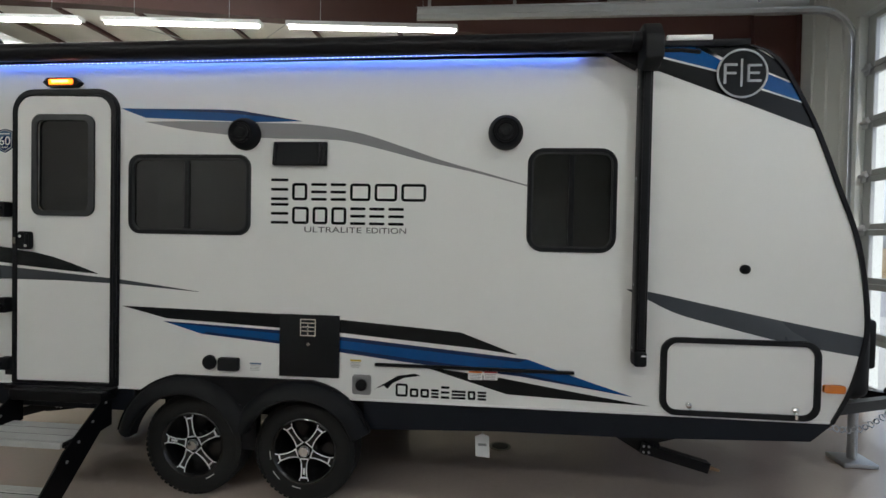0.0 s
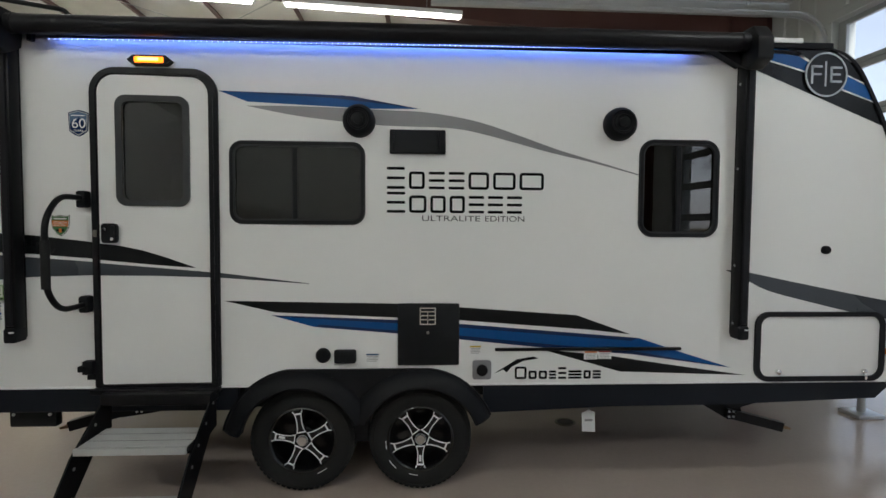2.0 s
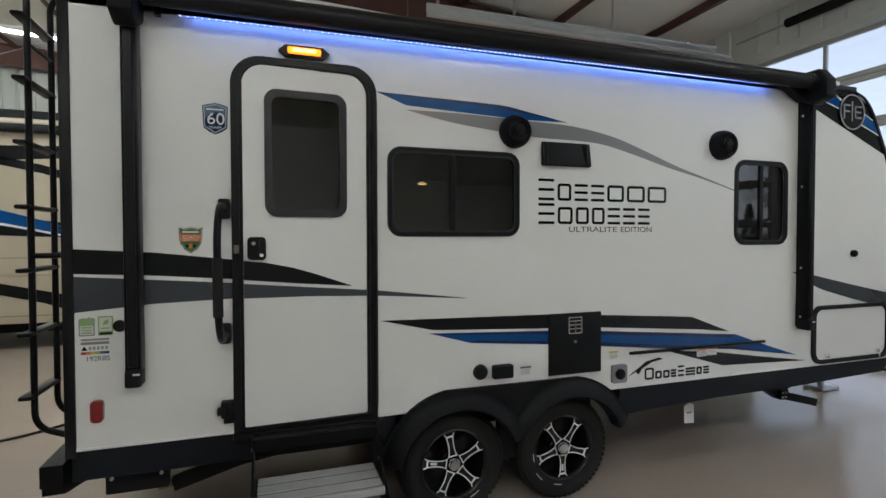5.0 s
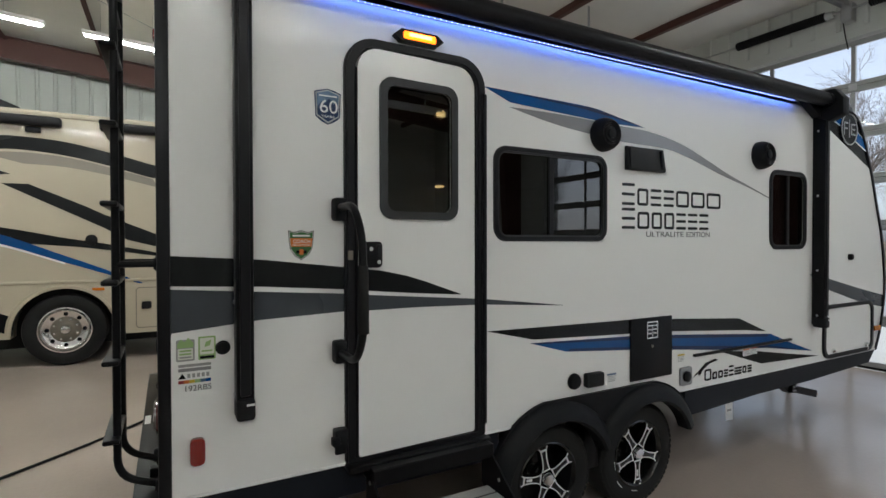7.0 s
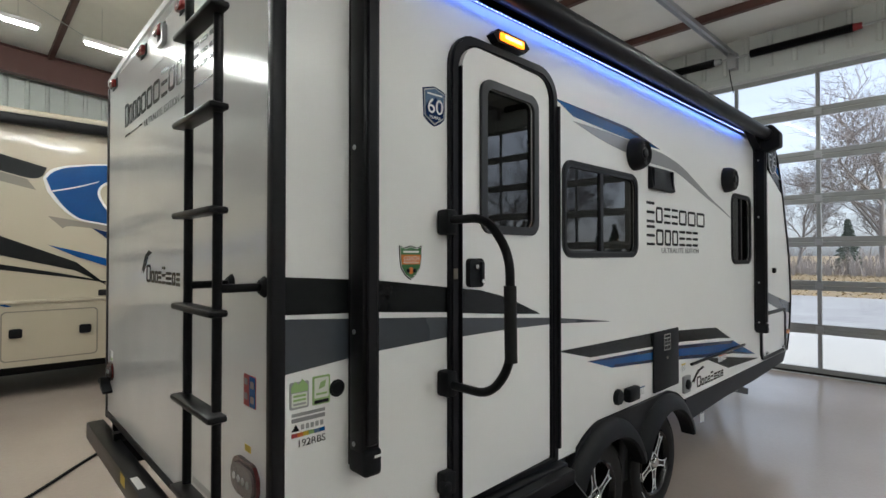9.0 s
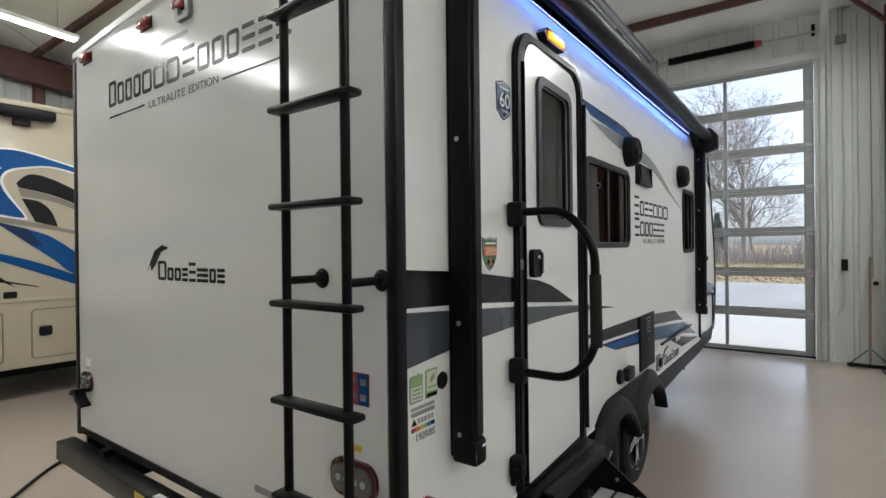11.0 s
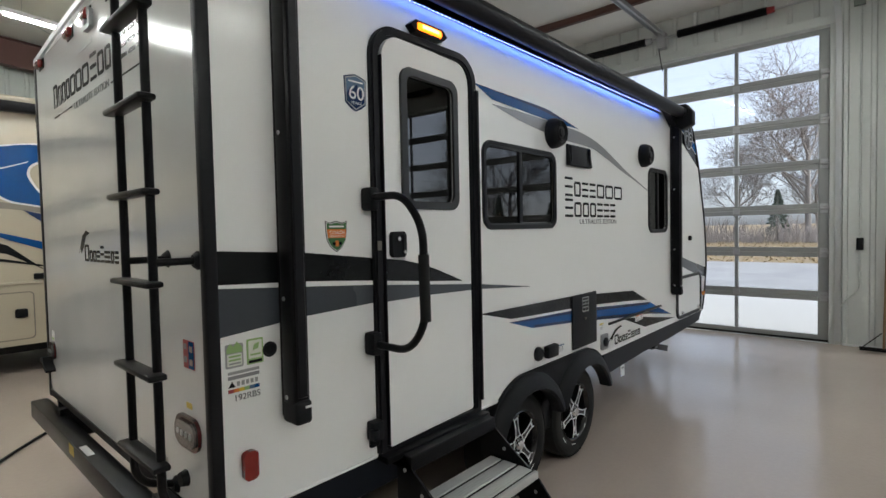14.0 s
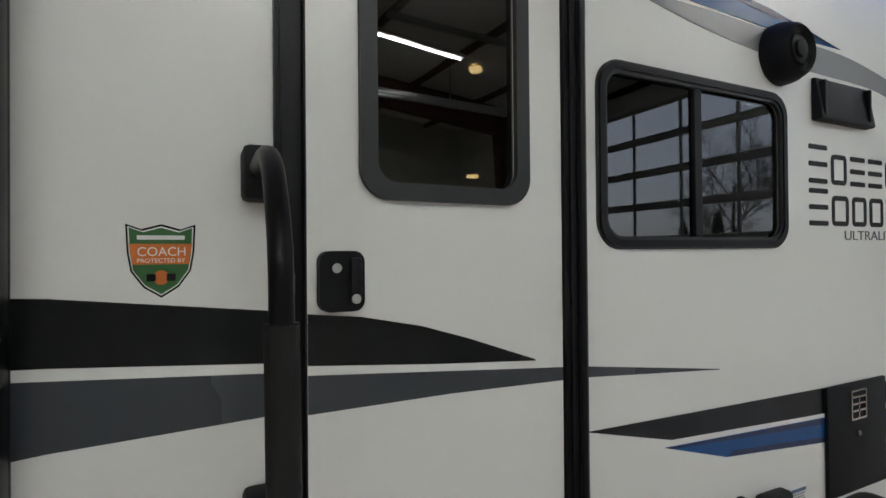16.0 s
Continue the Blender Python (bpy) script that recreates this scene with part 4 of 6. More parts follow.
# ---- windows ----
def rv_window(x0, x1, z0, z1, r, mull=None):
    w = tp("window", sheet(rrect(x0 + 0.03, x1 - 0.03, z0 + 0.03, z1 - 0.03, r * 0.7), side(SY + 0.012), 0.005), M_TINT, None, "dark tinted pane in a black frame", 0)
    w.visible_shadow = False
    bm = sheet(rrect(x0, x1, z0, z1, r, 8), side(SY + 0.004), 0.011, [rrect(x0 + 0.033, x1 - 0.033, z0 + 0.033, z1 - 0.033, r * 0.65, 8)[::-1]])
    tp("frame", bm, M_FRAME, w, "black clamp frame")
    bm = sheet(rrect(x0 + 0.006, x1 - 0.006, z0 + 0.006, z1 - 0.006, r * 0.9, 8), side(SY - 0.007), 0.005, [rrect(x0 + 0.024, x1 - 0.024, z0 + 0.024, z1 - 0.024, r * 0.75, 8)[::-1]])
    tp("frame_bead", bm, M_TRIM, w)
    if mull:
        tp("sliding_stile", boxed((mull - 0.016, SY - 0.004, z0 + 0.034), (mull + 0.016, SY + 0.010, z1 - 0.034), 0.003, 1), M_TRIM, w)
        tp("sash", sheet(rrect(x0 + 0.034, mull - 0.016, z0 + 0.034, z1 - 0.034, r * 0.5), side(SY + 0.020), 0.006, [rrect(x0 + 0.05, mull - 0.02, z0 + 0.05, z1 - 0.05, r * 0.4)[::-1]]), M_TRIM, w, "", 0)
    return w


rv_window(*WIN1, -1.915)
rv_window(*WIN2, 0.372)

# ---- entry door ----
dx0, dx1, dz0, dz1 = DOOR
dr = tp("door", sheet(rrect(-3.003, -2.401, 0.722, 2.483, (0.012, 0.012, 0.10, 0.10)), side(SY + 0.012), 0.034, [rrect(-2.87, -2.537, 1.78, 2.337, 0.04)[::-1]]), M_GEL, None, "closed white entry door")
bm = sheet(rrect(dx0, dx1, dz0, dz1, (0.01, 0.01, 0.14, 0.14), 8), side(SY + 0.002), 0.018, [rrect(dx0 + 0.047, dx1 - 0.052, dz0 + 0.02, dz1 - 0.047, (0.01, 0.01, 0.1, 0.1), 8)[::-1]])
tp("door_frame", bm, M_TRIM, None, "black entry door frame")
bm = sheet(rrect(dx0 + 0.010, dx1 - 0.010, dz0, dz1 - 0.010, (0.01, 0.01, 0.13, 0.13), 8), side(SY - 0.0165), 0.007, [rrect(dx0 + 0.036, dx1 - 0.040, dz0 + 0.02, dz1 - 0.036, (0.01, 0.01, 0.11, 0.11), 8)[::-1]])
tp("door_frame_lip", bm, M_TRIM, None, "black rounded frame lip")
tp("door_hinge", bar([(dx1 - 0.012, SY - 0.046, 0.76), (dx1 - 0.012, SY - 0.046, 2.36)], 0.011, 8), M_TRIM, dr, "black piano hinge")
tp("threshold", boxed((dx0, SY - 0.07, 0.672), (dx1, SY + 0.01, 0.70), 0.005), M_BLACK, None, "black threshold")
for pts, y, m, lab in DOOR_BANDS:
    decal("stripe", pts, m, dr, lab, y)
pane = tp("window", sheet(rrect(-2.875, -2.532, 1.775, 2.342, 0.045), side(SY - 0.012), 0.005), M_TINT, dr, "dark tinted door pane", 0)
pane.visible_shadow = False
tp("window_frame", sheet(rrect(-2.903, -2.504, 1.747, 2.37, 0.06, 8), side(SY - 0.0225), 0.014, [rrect(-2.868, -2.539, 1.782, 2.335, 0.04, 8)[::-1]]), M_FRAME, dr, "black window frame")
# black strip hides the lit white slab edge, so the gap looks shaded
tp("edge_gap_strip", boxed((-3.0065, SY - 0.0226, 0.73), (-3.0027, SY + 0.013, 2.39)), M_TRIM, dr, "black strip over the door edge for the shaded gap", 0)
la = tp("door_latch", sheet(rrect(-2.985, -2.900, 1.536, 1.648, 0.02), side(SY - 0.022), 0.022), M_PLASTIC, dr, "black paddle latch")
tp("latch_paddle", boxed((-2.930, SY - 0.056, 1.552), (-2.908, SY - 0.0445, 1.636), 0.005), M_TRIM, dr)
for z, xk in ((1.617, -2.957), (1.560, -2.921)):
    tp("key_lock", sheet(disc(xk, z, 0.009, 16), side(SY - 0.0445), 0.0135), M_CHROME, dr, "chrome key lock")
tp("catch_plate", boxed((-3.046, SY - 0.028, 1.57), (-3.022, SY - 0.0238, 1.61), 0.002, 1), M_DULLRIM, None, "dull steel catch plate", 0)

# black fillers added to block interior light leaking through the door gap
tp("gap_filler", boxed((-3.014, SY - 0.012, 0.72), (-3.004, SY + 0.05, 2.40), 0.0), M_TRIM, None, "black filler added to keep the door gap dark", 0)
tp("gap_filler", boxed((-3.0, SY + 0.034, 0.72), (-2.88, SY + 0.05, 2.45), 0.0), M_TRIM, None, "black filler added to keep the door gap dark", 0)

# the door stands a finger's width ajar on its hinge side
hinge = Matrix.Translation((-2.40, SY - 0.022, 0))
dr.matrix_basis = Matrix.Translation((0, 0.016, 0)) @ hinge @ Matrix.Rotation(radians(2.4), 4, "Z") @ hinge.inverted()

# grab handle swung out from the wall
gh = tp("grab_handle", bar([(-3.086, 2.93, 1.79), (-3.088, 2.75, 1.79), (-3.090, 2.646, 1.665), (-3.088, 2.643, 1.30), (-3.086, 2.735, 1.185), (-3.084, 2.93, 1.185)], 0.0155, 14, 0.07), M_BLACK, None, "black tubular grab handle swung out beside the door")
tp("foam_grip", bar([(-3.0895, 2.6455, 1.56), (-3.088, 2.643, 1.31)], 0.021, 14), M_RUBBER, gh, "black foam grip")
for z in (1.785, 1.19):
    tp("handle_mount", boxed((-3.112, 2.915, z - 0.05), (-3.060, SY - 0.001, z + 0.045), 0.012), M_PLASTIC, gh, "black hinged mount")

# amber porch lamp
pl = tp("porch_lamp", sheet([(-2.832, 2.565), (-2.80, 2.538), (-2.62, 2.538), (-2.587, 2.565), (-2.62, 2.592), (-2.80, 2.592)], side(SY), 0.038), M_BLACK, None, "lit amber porch lamp in a black housing")
lens = tp("lens", boxed((-2.79, SY - 0.046, 2.549), (-2.63, SY - 0.030, 2.583), 0.008), M_AMBER_GLOW, pl, "lit amber lens")
tp("lamp_core", boxed((-2.765, SY - 0.049, 2.559), (-2.655, SY - 0.0465, 2.574), 0.002, 1), M_AMBER_CORE, lens, "bright lamp core", 0)


def speaker(x, z, r):
    m = side(SY, 0) @ Matrix.Translation((x, z, 0))
    s = tp("speaker", lathe(bmesh.new(), [(r, 0), (r, 0.022), (r * 0.97, 0.04), (r * 0.84, 0.068), (r * 0.74, 0.076), (r * 0.68, 0.07), (r * 0.46, 0.064), (r * 0.3, 0.068), (r * 0.28, 0.076), (0.01, 0.079)], m, 36), M_PLASTIC, None, "round black outdoor speaker")
    for a in (0.47, 0.59):
        tp("grille_ring", lathe(bmesh.new(), [(r * a, 0.067), (r * (a + 0.04), 0.073), (r * (a + 0.07), 0.067)], m, 30, False), M_TRIM, s)


speaker(-1.543, 2.25, 0.094)
speaker(-0.003, 2.257, 0.098)

# range hood vent
def hood():
    """A wedge, shallow at the top and deeper at its lower lip."""
    bm = sheet([(SY, 2.208), (SY - 0.016, 2.206), (SY - 0.036, 2.075), (SY - 0.034, 2.066), (SY, 2.066)], axes((0, 1, 0), (0, 0, 1), (1, 0, 0), (-1.366, 0, 0)), 0.326)
    bmesh.ops.bevel(bm, geom=bm.edges[:], offset=0.006, segments=2, profile=0.5, affect="EDGES")
    return bm


hv = tp("hood_vent", hood(), M_PLASTIC, None, "black range hood vent")
for x in (-1.346, -1.076):
    tp("vent_rib", boxed((x - 0.006, SY - 0.038, 2.082), (x + 0.006, SY - 0.012, 2.196), 0.003, 1), M_TRIM, hv)

# water heater door
wh = tp("heater_door", boxed((-1.316, SY - 0.014, 0.815), (-0.950, SY, 1.186), 0.005), M_PLASTIC, None, "black water heater door")
gr = tp("heater_grille", sheet(rrect(-1.187, -1.091, 1.06, 1.163, 0.006), side(SY - 0.0145), 0.005, [rrect(-1.180, -1.098, 1.067, 1.156, 0.004)[::-1]]), M_CHROME, wh, "bright louvre frame", 0)
for i in range(1, 4):
    tp("louvre", boxed((-1.182, SY - 0.0195, 1.064 + i * 0.0235), (-1.096, SY - 0.0145, 1.071 + i * 0.0235)), M_CHROME, wh, "", 0)
tp("louvre", boxed((-1.142, SY - 0.0195, 1.066), (-1.136, SY - 0.0145, 1.135)), M_CHROME, wh, "", 0)
tp("heater_latch", sheet(disc(-1.137, 1.012, 0.009, 16), side(SY - 0.0145), 0.006), M_DULLRIM, wh, "bright turn latch")

# small fittings
tp("inlet_cap", lathe(bmesh.new(), [(0.044, 0), (0.044, 0.012), (0.036, 0.024), (0.01, 0.027)], side(SY, 0) @ Matrix.Translation((-1.755, 0.877, 0)), 24), M_PLASTIC, None, "round black inlet cap")
tp("outlet_cover", boxed((-1.688, SY - 0.045, 0.835), (-1.560, SY, 0.914), 0.012), M_PLASTIC, None, "black outlet cover")
for x0, x1, z0, z1, c in ((-1.506, -1.426, 0.818, 0.888, M_BADGE), (-0.888, -0.815, 0.885, 0.933, M_YELLOW), (-0.188, -0.105, 0.842, 0.896, M_ORANGE), (-0.10, -0.02, 0.845, 0.898, M_REDPRINT)):
    nl = decal("notice_label", rrect(x0, x1, z0, z1, 0.004), M_WHITE_DECAL, None, "small white printed notice", SY - 0.0016)
    decal("notice_band", rrect(x0 + 0.004, x1 - 0.004, z1 - 0.013, z1 - 0.003, 0.001), c, nl, "", SY - 0.0032)
    for i in range(4):
        decal("notice_line", rrect(x0 + 0.008, x1 - 0.008 - 0.006 * (i % 2), z1 - 0.022 - i * 0.009, z1 - 0.019 - i * 0.009, 0.0005), M_GREYPRINT, nl, "", SY - 0.0032)
iw = tp("flush_inlet", sheet(rrect(-0.868, -0.756, 0.728, 0.843, 0.015), side(SY), 0.014), M_SILVER_DECAL, None, "silver-grey square water inlet")
tp("inlet_ring", lathe(bmesh.new(), [(0.034, 0.0), (0.034, 0.012), (0.02, 0.02)], side(SY - 0.0142, 0) @ Matrix.Translation((-0.812, 0.785, 0)), 20), M_BLACK, iw, "black inlet ring")
tp("table_rail", boxed((-0.735, SY - 0.02, 0.899), (0.41, SY, 0.917), 0.004, 1), M_BLACK, None, "thin black table rail")
tp("side_marker", sheet(rrect(-3.649, -3.598, 0.815, 0.915, 0.018), side(SY), 0.022), M_RED_LENS, None, "red side marker lamp")
tp("side_marker", sheet(rrect(1.727, 1.835, 0.860, 0.903, 0.012), side(SY), 0.02), M_AMBER_LENS, None, "amber side marker lamp")
tp("vent_cap", lathe(bmesh.new(), [(0.027, 0), (0.027, 0.003), (0.021, 0.005), (0.019, 0.002), (0.004, 0.002)], side(SY, 0) @ Matrix.Translation((-3.533, 1.244, 0)), 24), M_PLASTIC, None, "round black vent cap")
tp("nose_lock", lathe(bmesh.new(), [(0.026, 0), (0.026, 0.02), (0.02, 0.028), (0.004, 0.03)], side(SY, 0) @ Matrix.Translation((1.308, 1.515, 0)), 20), M_BLACK, None, "round black lock")
hk = tp("door_catch", boxed((-3.11, SY - 0.05, 0.78), (-3.052, SY, 0.86), 0.008), M_PLASTIC, None, "black door holdback")
tp("catch_tongue", boxed((-3.125, SY - 0.065, 0.80), (-3.09, SY - 0.03, 0.835), 0.006), M_PLASTIC, hk)
tp("catch_plate", boxed((-3.10, SY - 0.02, 0.745), (-3.052, SY, 0.778), 0.004, 1), M_PLASTIC, hk)

# storage hatch
sh = tp("storage_hatch", sheet(rrect(0.905, 1.685, 0.725, 1.108, 0.06), side(SY), 0.006), M_GEL, None, "white storage hatch in a black frame", 0)
tp("hatch_frame", sheet(rrect(0.878, 1.712, 0.70, 1.132, 0.085, 8), side(SY), 0.018, [rrect(0.91, 1.68, 0.73, 1.103, 0.06, 8)[::-1]]), M_TRIM, sh, "black rounded frame")
for x in (1.03, 1.585):
    tp("hatch_latch", lathe(bmesh.new(), [(0.016, 0.0), (0.016, 0.015), (0.01, 0.022), (0.002, 0.024)], side(SY - 0.0065, 0) @ Matrix.Translation((x, 0.758, 0)), 16), M_CHROME, sh, "chrome thumb latch")
tp("hatch_strap", boxed((1.578, SY - 0.03, 0.71), (1.594, SY - 0.018, 0.75), 0.003), M_CHROME, sh, "chrome strap")

# ---- stickers ----
b60 = decal("anniversary_badge", [(-3.179, 2.272), (-3.15, 2.281), (-3.122, 2.288), (-3.095, 2.282), (-3.066, 2.272), (-3.07, 2.17), (-3.095, 2.15), (-3.122, 2.138), (-3.15, 2.15), (-3.174, 2.17)], M_NAVY_DECAL, None, "blue-grey shield badge with a white number")
decal("badge_rim", [(-3.174, 2.268), (-3.122, 2.283), (-3.071, 2.268), (-3.075, 2.173), (-3.122, 2.143), (-3.170, 2.173)], M_SATIN, b60, "silver rim", SY - 0.0017)
decal("badge_field", [(-3.169, 2.264), (-3.122, 2.278), (-3.076, 2.264), (-3.079, 2.176), (-3.122, 2.149), (-3.166, 2.176)], M_BADGE, b60, "steel blue field", SY - 0.0029)
decal("badge_ridge", [(-3.168, 2.205), (-3.150, 2.232), (-3.138, 2.222), (-3.118, 2.246), (-3.098, 2.222), (-3.088, 2.232), (-3.078, 2.205), (-3.079, 2.176), (-3.122, 2.149), (-3.166, 2.176)], M_NAVY_DECAL, b60, "dark mountain ridge", SY - 0.0041)
lettered("badge_number", "60", 0.078, side(SY - 0.0055, LOW) @ Matrix.Translation((-3.160, 2.186, 0)), M_WHITE_DECAL, b60, 0.075)
lettered("badge_word", "YEARS", 0.015, side(SY - 0.0055, LOW) @ Matrix.Translation((-3.150, 2.166, 0)), M_WHITE_DECAL, b60, 0.055)
decal("badge_line", rrect(-3.16, -3.085, 2.253, 2.259, 0.001), M_WHITE_DECAL, b60, "", SY - 0.0053)


def shield(k):
    cx, top, h, w = -3.235, 1.695, 0.123, 0.103
    base = [(-0.5, 1.0), (-0.28, 0.93), (0.0, 1.0), (0.28, 0.93), (0.5, 1.0), (0.48, 0.62), (0.43, 0.36), (0.25, 0.14), (0.0, 0.0), (-0.25, 0.14), (-0.43, 0.36), (-0.48, 0.62)]
    return [(cx + x * w * k, top - h / 2 + (y - 0.5) * h * k) for x, y in base]


shd = decal("shield_sticker", shield(1.0), M_DK_DECAL, None, "green and orange shield sticker")
decal("shield_field", shield(0.94), M_WHITE_DECAL, shd, "", SY - 0.0016)
decal("shield_field", shield(0.90), M_GREEN, shd, "green field", SY - 0.0026)
decal("shield_band", [(-3.281, 1.662), (-3.189, 1.662), (-3.194, 1.628), (-3.276, 1.628)], M_ORANGE, shd, "orange band", SY - 0.0038)
lettered("sticker_word", "COACH", 0.021, side(SY - 0.0052, LOW) @ Matrix.Translation((-3.270, 1.642, 0)), M_WHITE_DECAL, shd, 0.07)
lettered("sticker_word", "PROTECTED BY", 0.010, side(SY - 0.0052, LOW) @ Matrix.Translation((-3.270, 1.631, 0)), M_WHITE_DECAL, shd, 0.07)
decal("number_bar", rrect(-3.270, -3.200, 1.669, 1.676, 0.001), M_WHITE_DECAL, shd, "", SY - 0.0038)
decal("round_mark", disc(-3.235, 1.606, 0.012, 20), M_ORANGE, shd, "", SY - 0.0038)
for a in (-3.256, -3.227):
    decal("round_mark_bar", rrect(a, a + 0.013, 1.6, 1.612, 0.001), M_DK_DECAL, shd, "", SY - 0.0052)

st = decal("leaf_sticker", rrect(-3.692, -3.630, 1.205, 1.285, 0.006), M_GREYPRINT, None, "small green and white building sticker")
decal("leaf_field", [(-3.688, 1.270), (-3.676, 1.288), (-3.664, 1.276), (-3.652, 1.292), (-3.634, 1.272), (-3.634, 1.255), (-3.688, 1.255)], M_LIME, st, "", SY - 0.0017)
decal("leaf_field", rrect(-3.686, -3.636, 1.212, 1.252, 0.003), M_PALE, st, "", SY - 0.0017)
for i in range(3):
    decal("leaf_bar", rrect(-3.681, -3.641, 1.217 + i * 0.012, 1.223 + i * 0.012, 0.001), M_LIME if i else M_GREYPRINT, st, "", SY - 0.0033)
st = decal("certified_sticker", rrect(-3.618, -3.558, 1.205, 1.292, 0.004), M_LIME, None, "square pale green certification sticker")
decal("certified_field", rrect(-3.612, -3.564, 1.225, 1.286, 0.003), M_PALE, st, "", SY - 0.0017)
decal("certified_bar", rrect(-3.607, -3.57, 1.235, 1.241, 0.001), M_LIME, st, "", SY - 0.0033)
decal("certified_bar", [(-3.598, 1.252), (-3.578, 1.258), (-3.574, 1.278), (-3.592, 1.272)], M_LIME, st, "", SY - 0.0033)
decal("certified_bar", rrect(-3.612, -3.564, 1.209, 1.219, 0.001), M_DK_DECAL, st, "", SY - 0.0017)
st = decal("material_sticker", rrect(-3.685, -3.575, 1.183, 1.193, 0.002), M_GREYPRINT, None, "row of small grey printed material marks")
decal("material_bar", rrect(-3.685, -3.575, 1.166, 1.178, 0.002), M_SILVER_DECAL, st)
decal("material_bar", [(-3.685, 1.140), (-3.672, 1.160), (-3.660, 1.140)], M_DK_DECAL, st)
for i in range(5):
    decal("material_bar", rrect(-3.655 + i * 0.016, -3.645 + i * 0.016, 1.142, 1.157, 0.001), M_GREYPRINT, st)
for i, c in enumerate((M_REDPRINT, M_ORANGE, M_YELLOW, M_LIME, M_BADGE, M_BLUE_DECAL)):
    decal("colour_bar", rrect(-3.685 + i * 0.0183, -3.667 + i * 0.0183, 1.122, 1.134, 0.0004), c, st)
lettered("model_number", "192RBS", 0.03, side(SY - 0.0008, LOW) @ Matrix.Translation((-3.668, 1.092, 0)), M_DKPRINT, st, 0.088, "dark model number")

# ---- awning ----
aw = tp("awning", bar([(-3.40, 2.872, 2.720), (0.72, 2.872, 2.720)], 0.052, 24), M_TRIM, None, "rolled black awning with two folded arms")
tp("awning_flap", boxed((-3.38, SY - 0.045, 2.735), (0.66, SY - 0.012, 2.79), 0.006), M_TRIM, aw)
for x, s in ((-3.463, -1), (0.745, 1)):
    ar = tp("awning_arm", boxed((x - 0.032, 2.892, 1.0), (x + 0.032, SY - 0.012, 2.62), 0.008), M_BLACK, aw, "black folded awning arm")
    tp("arm_channel", boxed((x - 0.019, 2.882, 1.07), (x + 0.019, 2.893, 2.60), 0.004, 1), M_TRIM, ar)
    tp("arm_foot", boxed((x - 0.033, 2.878, 0.976), (x + 0.034, SY - 0.006, 1.06), 0.014, 3), M_PLASTIC, ar)
    tp("arm_tag", boxed((x + 0.002, 2.8765, 1.034), (x + 0.03, 2.8785, 1.042)), M_WHITE_DECAL, ar, "", 0)
    tp("arm_back", boxed((x - 0.03, SY - 0.0125, 0.995), (x + 0.03, SY - 0.001, 2.66), 0.002, 1), M_BLACK, ar)
    for z in (1.07, 1.42, 2.0, 2.5):
        tp("screw", lathe(bmesh.new(), [(0.008, 0), (0.008, 0.003), (0.002, 0.005)], axes((0, 1, 0), (0, 0, 1), (-1, 0, 0), (x - 0.0322, 2.94, z)), 10), M_STEEL, ar)
    hd = sheet([(2.60, 2.60), (2.70, 2.56), (2.81, 2.62), (2.825, 2.74), (2.80, 2.80), (2.66, 2.80), (2.60, 2.72)], axes((0, 1, 0), (0, 0, 1), (1, 0, 0), (x - 0.048, 0.168, 0)), 0.096)
    bmesh.ops.bevel(hd, geom=hd.edges[:], offset=0.012, segments=2, profile=0.5, affect="EDGES")
    tp("arm_head", hd, M_PLASTIC, aw, "black moulded arm head")
    tp("head_cap", bar([(x - 0.065 * s, 2.872, 2.720), (x - 0.10 * s, 2.872, 2.720)], [0.045, 0.056], 20), M_TRIM, aw)
tp("awning_lever", bar([(0.79, 2.85, 2.665), (0.90, 2.84, 2.66), (0.99, 2.835, 2.648)], 0.011, 8), M_BLACK, aw, "black release lever")
bk = sheet([(0.45, 2.735), (0.70, 2.735), (0.70, 2.60)], side(SY - 0.002), 0.06)
tp("awning_gusset", bk, M_TRIM, aw, "black folded fabric corner", 0)
tp("awning_gusset", sheet([(-3.37, 2.72), (-3.345, 2.72), (-3.345, 2.66), (-3.37, 2.66)], side(SY - 0.002), 0.03), M_TRIM, aw, "", 0)
def tilted(bm):
    """The strip climbs a little towards the nose."""
    for v in bm.verts:
        v.co.z += 0.008 * (v.co.x + 3.28) - 0.005
    return bm


led = tp("led_strip", tilted(boxed((-3.28, SY - 0.006, 2.679), (0.455, SY - 0.001, 2.687))), M_LEDTAPE, aw, "lit blue LED strip", 0)
bm = bmesh.new()
for i in range(121):
    x = -3.265 + i * 0.0308
    box(bm, (x - 0.0022, SY - 0.0085, 2.681), (x + 0.0022, SY - 0.0062, 2.685))
tagged(tp("led_dot", tilted(bm), M_LED, led, "row of lit blue LEDs", 0), kind="stuff")
lamp = new("led_light", bpy.data.lights.new("led_light", "AREA"))
lamp.data.shape, lamp.data.size, lamp.data.size_y = "RECTANGLE", 3.62, 0.012
lamp.data.energy, lamp.data.color = 1.6, (0.10, 0.24, 1.0)
lamp.matrix_world = look((-1.41, SY - 0.05, 2.692 + LOW), (-1.41, SY + 0.03, 2.672 + LOW))

# ---- wheels, flares, running gear ----
HUBS = ((-1.892, 0.318), (-1.178, 0.318))
R = 0.318


